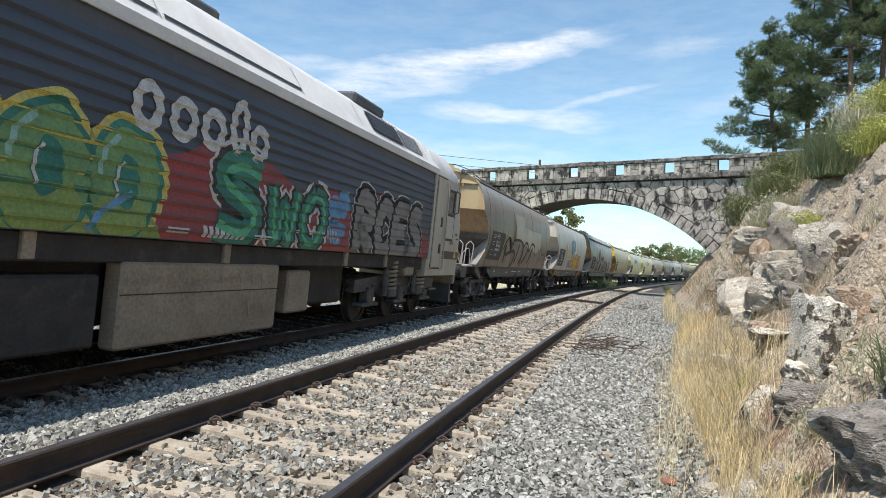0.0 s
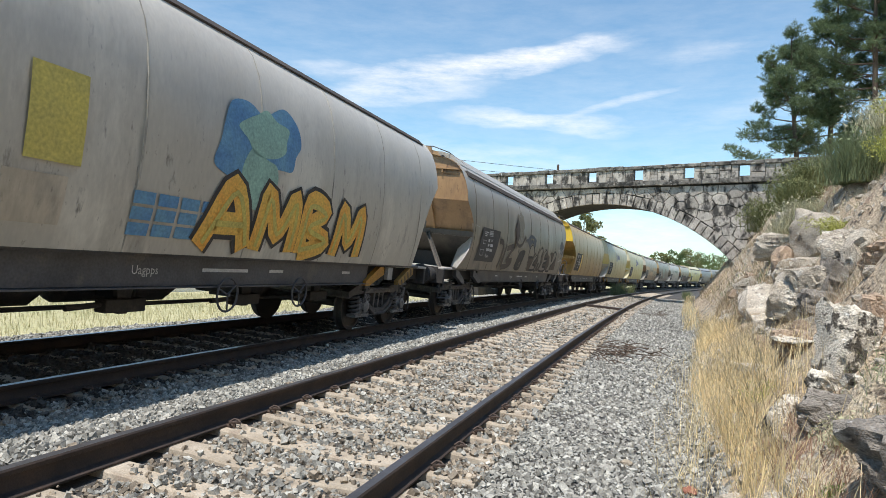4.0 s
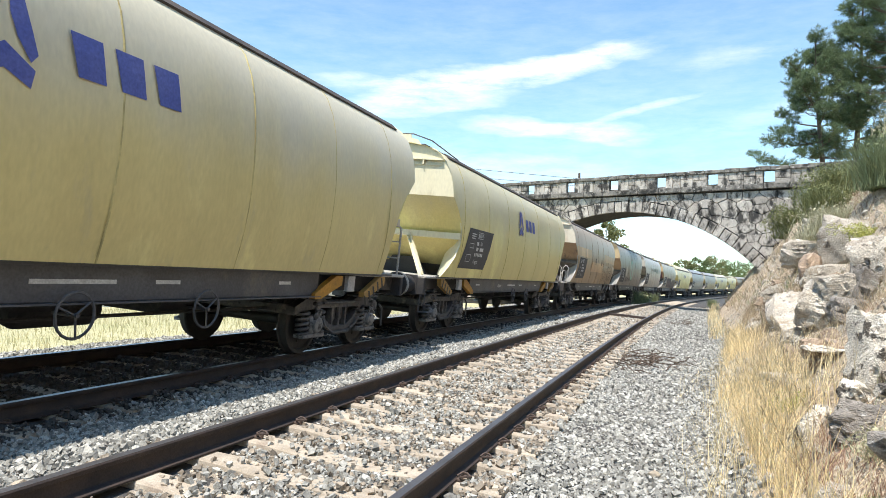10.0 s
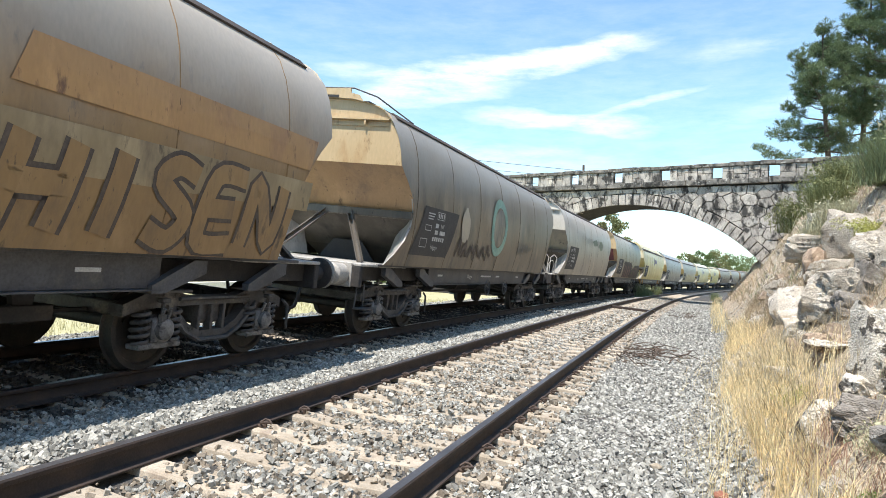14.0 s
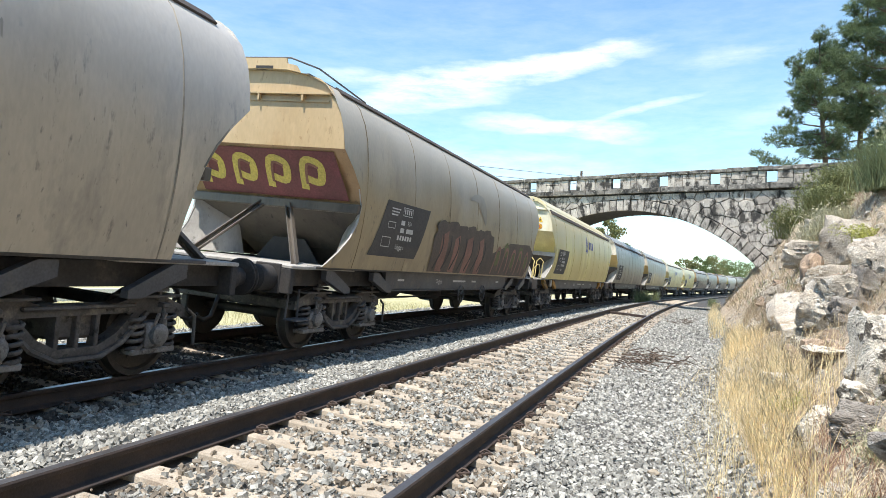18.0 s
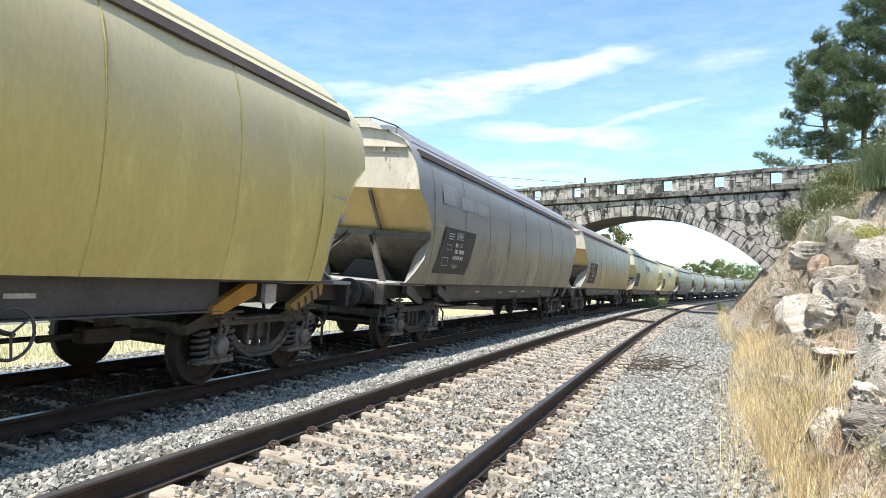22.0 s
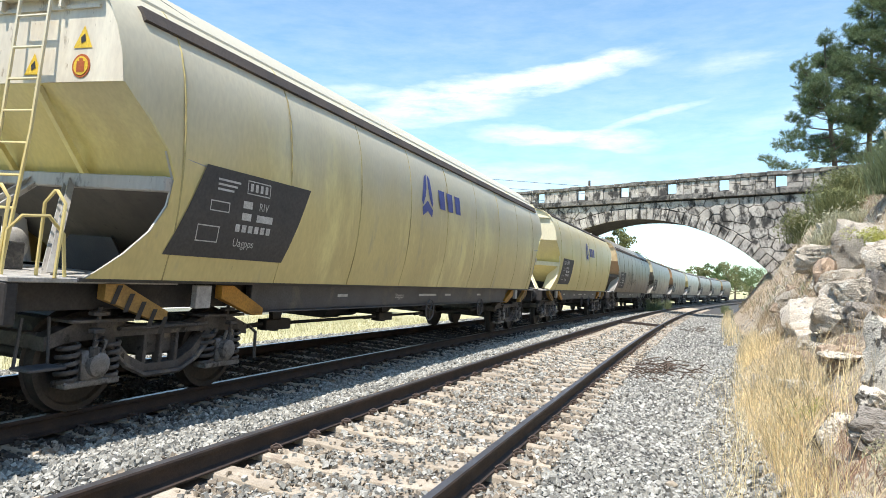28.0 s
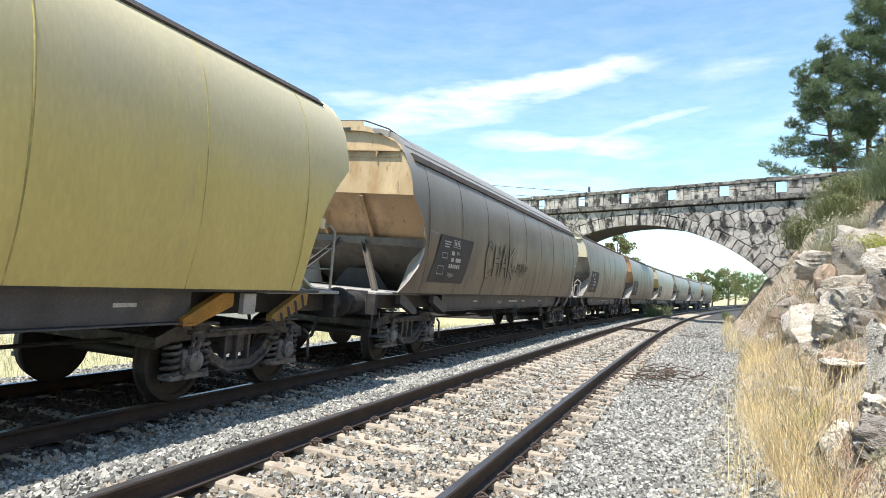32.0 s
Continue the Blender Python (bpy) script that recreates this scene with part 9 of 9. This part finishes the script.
PINES = [(10.7, 59.0, 20.5, 3.3, 3, 11.4, (-0.9, 0), ((10.9, 3.1, 4.9, 0.06), (12.6, 3.0, 3.9, 0.05), (13.3, 2.7, 3.2, 0.1))), (12.9, 59.5, 24.5, 3.6, 5, 12.0, (0.1, 0), ()), (14.5, 55.0, 27.0, 3.8, 8, 14.5, (0.1, 0), ()), (16.4, 54.0, 28.0, 4.0, 11, 16.5, (0.2, 0), ()), (19.5, 50.0, 28.0, 4.0, 19, 18, (0, 0), ())]
for x, y, top, sp, seed, low, lean, reach in PINES:
    pine(x + 0.9, y, top, sp, seed, "tall green pine with a bare bent trunk", low, lean, reach)


def broadleaf(x, y, height, width, seed, mat, label, leaf=0.16, base=None, clumps=46, per=70):
    r = np.random.RandomState(seed)
    z0 = (gz(x, y) if base is None else base) - 0.2
    root = thing("leafy_tree", label, "tree", "trees beyond the bridge", m=Matrix.Translation((x, y, z0)))
    trunk = MB()
    trunk.tube([(0, 0, 0), (0.1, 0.05, height * 0.3), (0.0, 0.1, height * 0.62), (0.1, 0.0, height * 0.85)], [0.05 * width, 0.04 * width, 0.025 * width, 0.01 * width], 8)
    cs, rs = [], []
    for k in range(clumps):
        a, f = r.uniform(0, 2 * math.pi), r.uniform(0.1, 1) ** 0.6
        h = r.uniform(0.28, 1.0)
        w = width * math.sin(math.pi * min(0.97, 0.2 + 0.75 * h)) ** 0.7
        c = (w * f * math.cos(a), w * f * math.sin(a), height * h)
        cs.append(c); rs.append(r.uniform(0.28, 0.62) * width * 0.42)
        if k % 3 == 0:
            trunk.tube([(0, 0.05, height * h * 0.55), (c[0] * 0.5, c[1] * 0.5, height * h * 0.75), c], [0.014 * width, 0.01 * width, 0.004 * width], 5, caps=False)
    part("trunk", trunk, M_BARK, root, smooth=60)
    part("crown", leaf_cloud("crown", cs, rs, per, leaf, r), mat, root, "uneven leafy crown with gaps")
    return root


for x, y, top, w, seed, mat in ((-8.4, 94, 10.0, 3.6, 3, M_LEAF_YELLOW), (-13.5, 102, 8.2, 3.6, 4, M_LEAF_YELLOW), (-2.0, 168, 5.2, 4.0, 5, M_LEAF_YELLOW), (3.0, 165, 6.2, 4.2, 6, M_LEAF_YELLOW), (6.2, 172, 6.8, 4.4, 7, M_LEAF), (11.5, 205, 8.2, 5.5, 8, M_LEAF_YELLOW), (15, 232, 8.2, 6.0, 9, M_LEAF), (21, 250, 8.6, 6.5, 10, M_LEAF), (30, 285, 9.5, 7.5, 12, M_LEAF), (-9, 180, 5.0, 4.5, 13, M_LEAF)):
    base = gz(x, y)
    broadleaf(x, y, top - base, w, seed, mat, "leafy tree in summer green beyond the bridge", 0.2)
for x, y, h, w, seed in ((-34, 26, 5.0, 3.0, 31), (-30, 32, 4.2, 2.4, 32), (-44, 48, 7.0, 4.0, 33), (-60, 60, 8.0, 5.0, 34), (-22, 46, 3.6, 2.0, 35)):
    broadleaf(x, y, h, w, seed, M_LEAF, "leafy green tree beyond the meadow", 0.18)


def bush(x, y, h, w, seed, mat, label, per=240, width=0.012, lean=0.8, stems=900):
    """A shrub of upright twigs with small leaves."""
    r = np.random.RandomState(seed)
    x += float(widening(y - NEAR_Y)) if x > 1.5 else 0.0
    z0 = gz(x, y) - 0.1
    root = thing("shrub", label, "shrub", "shrubs on the bank", m=Matrix.Translation((x, y, z0)))
    roots = np.stack([r.normal(0, w * 0.22, stems), r.normal(0, w * 0.22, stems), np.zeros(stems)], 1)
    part("twig_mass", blades("twig_mass", roots, r.uniform(0.5, 1.0, stems) * h, lean, width, r, 0.25, 3), mat, root)
    cs = [(r.normal(0, w * 0.3), r.normal(0, w * 0.3), r.uniform(0.3, 0.85) * h) for _ in range(14)]
    part("foliage", leaf_cloud("foliage", cs, [0.3 * w] * 14, max(8, per // 6), 0.003 + 0.026 * w, r), mat, root)
    return root


bush(3.75, 14.1, 1.15, 1.0, 51, M_BROOM, "big feathery dark green broom bush on the bank", lean=0.75, stems=3000, width=0.005)
bush(5.2, 17.0, 0.6, 1.7, 52, M_BROOMPALE, "pale feathery broom bush on the bank's crest", lean=0.9, stems=3000, width=0.006)
bush(6.2, 20.5, 0.7, 1.9, 50, M_BROOMPALE, "pale feathery broom bush on the bank's crest", lean=0.9, stems=2600, width=0.008)
bush(4.3, 12.4, 0.5, 0.9, 53, M_LEAF_GOLD, "yellow-green leafy shrub on the bank", per=1100, stems=700, width=0.006)
bush(4.7, 13.6, 0.5, 0.9, 54, M_LEAF_GOLD, "yellow-green leafy shrub on the bank", per=1100, stems=700, width=0.006)
bush(3.75, 11.2, 0.55, 0.7, 62, M_LEAF_GOLD, "yellow-green leafy shrub on the bank", per=900, stems=500, width=0.005)
bush(2.95, 11.6, 0.32, 0.5, 55, M_LEAF_GOLD, "low yellow-green herb beside a boulder", per=600, stems=400, width=0.004)
bush(3.35, 16.2, 0.75, 1.2, 58, M_BROOMPALE, "pale grey-green feathery shrub on the bank", lean=1.0, stems=2400, width=0.006)
bush(3.0, 17.4, 0.75, 1.0, 63, M_BROOMPALE, "pale grey-green feathery shrub on the bank", stems=1600, width=0.006)
bush(3.55, 21.0, 1.1, 1.2, 56, M_LEAF_YELLOW, "dark green leafy shrub on the bank", per=1200, stems=1200, width=0.009)
bush(4.6, 24.5, 1.3, 1.5, 57, M_LEAF_YELLOW, "dark green leafy shrub on the bank", per=1200, stems=1200, width=0.010)
bush(5.3, 30.0, 1.5, 1.6, 61, M_BROOM, "green broom bush near the bridge", stems=1500, width=0.012)
bush(5.6, 41.0, 1.8, 2.0, 64, M_LEAF_YELLOW, "green shrub at the foot of the bridge", per=1400, stems=900, width=0.014)
bush(7.4, 38.5, 1.8, 1.9, 65, M_BROOM, "green broom bush beside the bridge", stems=1300, width=0.014)
bush(1.66, 3.42, 0.34, 0.30, 66, M_BROOM, "dark green sprig with yellowish tips on the rock", stems=260, width=0.004, lean=1.2, per=120)
bush(1.47, 3.38, 0.17, 0.34, 59, M_BROOMPALE, "small grey-green herb on the rock", stems=900, width=0.002, lean=1.0)
bush(1.28, 3.05, 0.14, 0.13, 60, M_LEAF_GREEN, "small bright green weed at the rock's foot", stems=130, width=0.005, per=120)
bush(1.30, 5.35, 0.22, 0.22, 67, M_LEAF_GOLD, "small yellow-green weed in dry grass", stems=160, width=0.004, per=160)
# weeds by the far track
for k, (s_, lat, h) in enumerate(((50, -1.9, 1.3), (52.5, -1.6, 1.0), (56, -2.1, 1.2), (61, -1.7, 1.1), (64, 1.9, 0.9), (58, 2.2, 0.9))):
    p = on_track(s_, lat, 0)
    bush(p.x, p.y, h, 0.7, 70 + k, M_BROOM, "tall thin weeds between the tracks", stems=200, width=0.012, lean=0.5, per=80)

# heap of dead twigs beside the near track
tw = MB()
rt = random.Random(3)
for k in range(70):
    a = rt.uniform(0, 2 * math.pi)
    L = rt.uniform(0.15, 0.6)
    x, y = rt.gauss(0, 0.32), rt.gauss(0, 0.6)
    z = rt.uniform(0.02, 0.14)
    tw.tube([(x, y, z), (x + L * 0.5 * math.cos(a), y + L * 0.5 * math.sin(a), z + rt.uniform(0, 0.1)), (x + L * math.cos(a + 0.4), y + L * math.sin(a + 0.4), z + rt.uniform(-0.05, 0.05))], [0.014, 0.010, 0.005], 5, caps=False)
px = on_track(10.5, 1.75, 0)
tagged(part("twig_heap", tw, M_TWIG, m=Matrix.Translation((px.x, px.y, gz(px.x, px.y)))), "small heap of dead brown twigs on the gravel", "twigs", kind="stuff")
tw2 = MB()
for k in range(50):
    a = rt.uniform(0, 2 * math.pi); L = rt.uniform(0.15, 0.5)
    x, y, z = rt.gauss(0, 0.3), rt.gauss(0, 0.5), rt.uniform(0.02, 0.25)
    tw2.tube([(x, y, z), (x + L * math.cos(a), y + L * math.sin(a), z + rt.uniform(-0.05, 0.12))], [0.008, 0.004], 5, caps=False)
px = on_track(26.0, 2.3, 0)
tagged(part("twig_heap", tw2, M_TWIG, m=Matrix.Translation((px.x, px.y, gz(px.x, px.y)))), "dead brown brushwood beside the track", "twigs", kind="stuff")

# ---- houses, road, lamp and wires beyond the meadow ----
M_PLASTER = material("white_plaster", (0.78, 0.76, 0.70), (0.70, 0.68, 0.62), 0.9, scale=1.0, fine=30, bump=0.1)
M_ROOFTILE = material("terracotta_tiles", (0.42, 0.20, 0.12), (0.33, 0.16, 0.10), 0.9, scale=2, fine=20, bump=0.4, bump_dist=0.04, thing=0.1)
M_ROAD = material("pale_road", (0.42, 0.40, 0.37), (0.34, 0.32, 0.30), 0.95, scale=1, fine=25, bump=0.2)
M_POLE = material("grey_pole", (0.30, 0.30, 0.29), (0.24, 0.24, 0.23), 0.6, metal=0.4, scale=3, fine=30)


def house(x, y, turn, w, d, h, label):
    z0 = gz(x, y) - 0.1
    root = thing("house", label, "house", "houses beyond the meadow", m=pose(x, y, z0, 0, 0, turn))
    b = MB().prism([(-w / 2, 0), (w / 2, 0), (w / 2, h), (0, h + w * 0.17), (-w / 2, h)], -d / 2, d / 2)
    wall = part("wall", b, M_PLASTER, root)
    for s in (1, -1):
        rf = MB()
        n = int(d / 0.35)
        for k in range(n):
            y0 = -d / 2 - 0.4 + (d + 0.8) * k / n
            y1 = y0 + (d + 0.8) / n * 0.9
            e = w / 2 + 0.5
            zr, ze = h + w * 0.17 + 0.12, h + w * 0.17 + 0.12 - e * 0.34
            rf.add([(0, y0, zr), (0, y1, zr), (s * e, y1, ze), (s * e, y0, ze), (0, (y0 + y1) / 2, zr + 0.07), (s * e, (y0 + y1) / 2, ze + 0.07)], [(0, 4, 5, 3), (4, 1, 2, 5), (0, 3, 2, 1)])
        part("roof", rf, M_ROOFTILE, root, "terracotta tiled roof slope")
    for u in (-w / 4, w / 4):
        for yy, s in ((-d / 2, -1), (d / 2, 1)):
            win = part("window", MB().box((u - 0.5, min(yy, yy + 0.06 * s), 1.0), (u + 0.5, max(yy, yy + 0.06 * s), 2.2), 0.02), M_DECKPALE, root)
            part("pane", MB().box((u - 0.42, min(yy, yy + 0.07 * s), 1.08), (u + 0.42, max(yy, yy + 0.07 * s), 2.12)), M_GLASS, win)
    for v in np.arange(-d / 2 + 1.2, d / 2 - 0.6, 2.2):
        for s in (1, -1):
            xx = s * w / 2
            win = part("window", MB().box((min(xx, xx + 0.06 * s), v - 0.45, 1.0), (max(xx, xx + 0.06 * s), v + 0.45, 2.2), 0.02), M_DECKPALE, root)
            part("pane", MB().box((min(xx, xx + 0.07 * s), v - 0.38, 1.08), (max(xx, xx + 0.07 * s), v + 0.38, 2.12)), M_GLASS, win)
    part("chimney", MB().box((0.8, -0.3, h), (1.4, 0.3, h + w * 0.17 + 0.9), 0.03), M_PLASTER, root)
    return root


house(-50.5, 41.5, 38, 8, 11, 3.9, "white single-storey house with a terracotta roof")
house(-60, 56, 20, 9, 14, 3.7, "white house with a terracotta roof beyond the meadow")
house(-72, 36, 50, 10, 12, 4.2, "white house with a terracotta roof beyond the meadow")
rv, rf_ = [], []
for k, s_ in enumerate(np.arange(-60, 120, 3.0)):
    for lat in (-31.0, -26.5):
        a = s_ / RADIUS + HEADING
        x, y = CENTRE.x - (RADIUS - lat) * math.cos(a), CENTRE.y + (RADIUS - lat) * math.sin(a)
        rv.append((x, y, gz(x, y) + 0.05))
    if k:
        rf_.append((2 * k - 2, 2 * k - 1, 2 * k + 1, 2 * k))
tagged(part("road", MB().add(rv, rf_), M_ROAD), "pale asphalt lane beyond the meadow", "road", kind="structure")
z0 = gz(-27.5, 23.0)
low = thing("low_wall", "low whitewashed wall along the lane", "wall", kind="structure", m=Matrix.Translation((0, 0, 0)))
part("masonry", MB().box((-25.9, 8.0, z0 - 0.3), (-25.6, 60.0, z0 + 0.55), 0.02), M_PLASTER, low)
pole_x, pole_y = -31.2, 23.9
z0 = gz(pole_x, pole_y)
lamp = thing("street_lamp", "slim grey street lamp with a bent arm", "street lamp", m=Matrix.Translation((pole_x, pole_y, z0)))
part("pole", MB().tube([(0, 0, -0.2), (0, 0, 3.5), (0, 0, 5.9 - z0), (0.1, 0.12, 6.08 - z0), (0.5, 0.6, 6.15 - z0)], [0.08, 0.065, 0.05, 0.04, 0.032], 10), M_POLE, lamp, smooth=50)
part("lamp_head", MB().box((-0.1, -0.14, -0.06), (0.55, 0.14, 0.06), 0.05, m=Matrix.Translation((0.45, 0.55, 6.14 - z0)) @ Matrix.Rotation(0.88, 4, "Z")), M_POLE, lamp)
for k, rise in enumerate((0.0, 0.75, 1.35)):
    pts = []
    for q in range(25):
        t = q / 24
        sag = 1.2 * (1 - 4 * t * (1 - t))
        pts.append((-79.6 + 72.6 * t, -38.0 + 93.0 * t, 6.85 + rise + sag))
    tagged(part("overhead_wire", MB().tube(pts, 0.016, 5), M_DARKRED), "thin black overhead cable", "cable", "cables")
for (x, y) in ((-79.6, -38.0), (-7.0, 55.0)):
    z0 = gz(x, y)
    tagged(part("cable_post", MB().tube([(0, 0, -0.3), (0, 0, 10.6)], [0.14, 0.09], 10), M_BARK, m=Matrix.Translation((x, y, z0)), smooth=50), "weathered timber cable post", "post")
# gentle woods on the horizon
far = np.random.RandomState(9)
cs, rs = [], []
for k in range(420):
    a = far.uniform(-math.pi, math.pi)
    d = far.uniform(240, 420)
    x, y = d * math.sin(a), d * math.cos(a)
    cs.append((x, y, gz(x, y) + far.uniform(1, 7))); rs.append(far.uniform(4, 8))
tagged(part("distant_woods", leaf_cloud("woods", cs, rs, 60, 1.1, far), M_LEAF), "distant green woods on the skyline", "woods", kind="stuff")

# ---- movement ----
SPEED = [-4.052619e-05, 0.003227016, -0.04419717, -8.713091, 16.49187]


def travelled(t):
    """Where the first wagon's leading corner is along the track."""
    return float(np.polyval(SPEED, t))


def rolling_pose(s, half_pivot):
    a, b = on_track(s - half_pivot, 0, 0, True), on_track(s + half_pivot, 0, 0, True)
    fwd = (a - b).normalized()
    m = track_pose(s, True)
    up = m.col[2].to_3d()
    left = up.cross(fwd).normalized()
    up = fwd.cross(left)
    r = Matrix((fwd, left, up)).transposed().to_4x4()
    r.translation = (a + b) / 2
    return r


def motions():
    for ob, off, pivot in ROLLING:
        walk(ob, [(0.5 * k, rolling_pose(travelled(0.5 * k) + off, pivot)) for k in range(65)])
    # wheels turn with the way travelled
    start = travelled(0.0)
    walk(WHEELS[0], [(k / 15, Matrix.Rotation((start - travelled(k / 15)) / 0.457, 4, "Y")) for k in range(481)])
    act = WHEELS[0].animation_data
    for w in WHEELS[1:]:
        w.rotation_mode = "QUATERNION"
        data = w.animation_data_create()
        data.action = act.action
        data.action_slot = act.action_slot


motions()
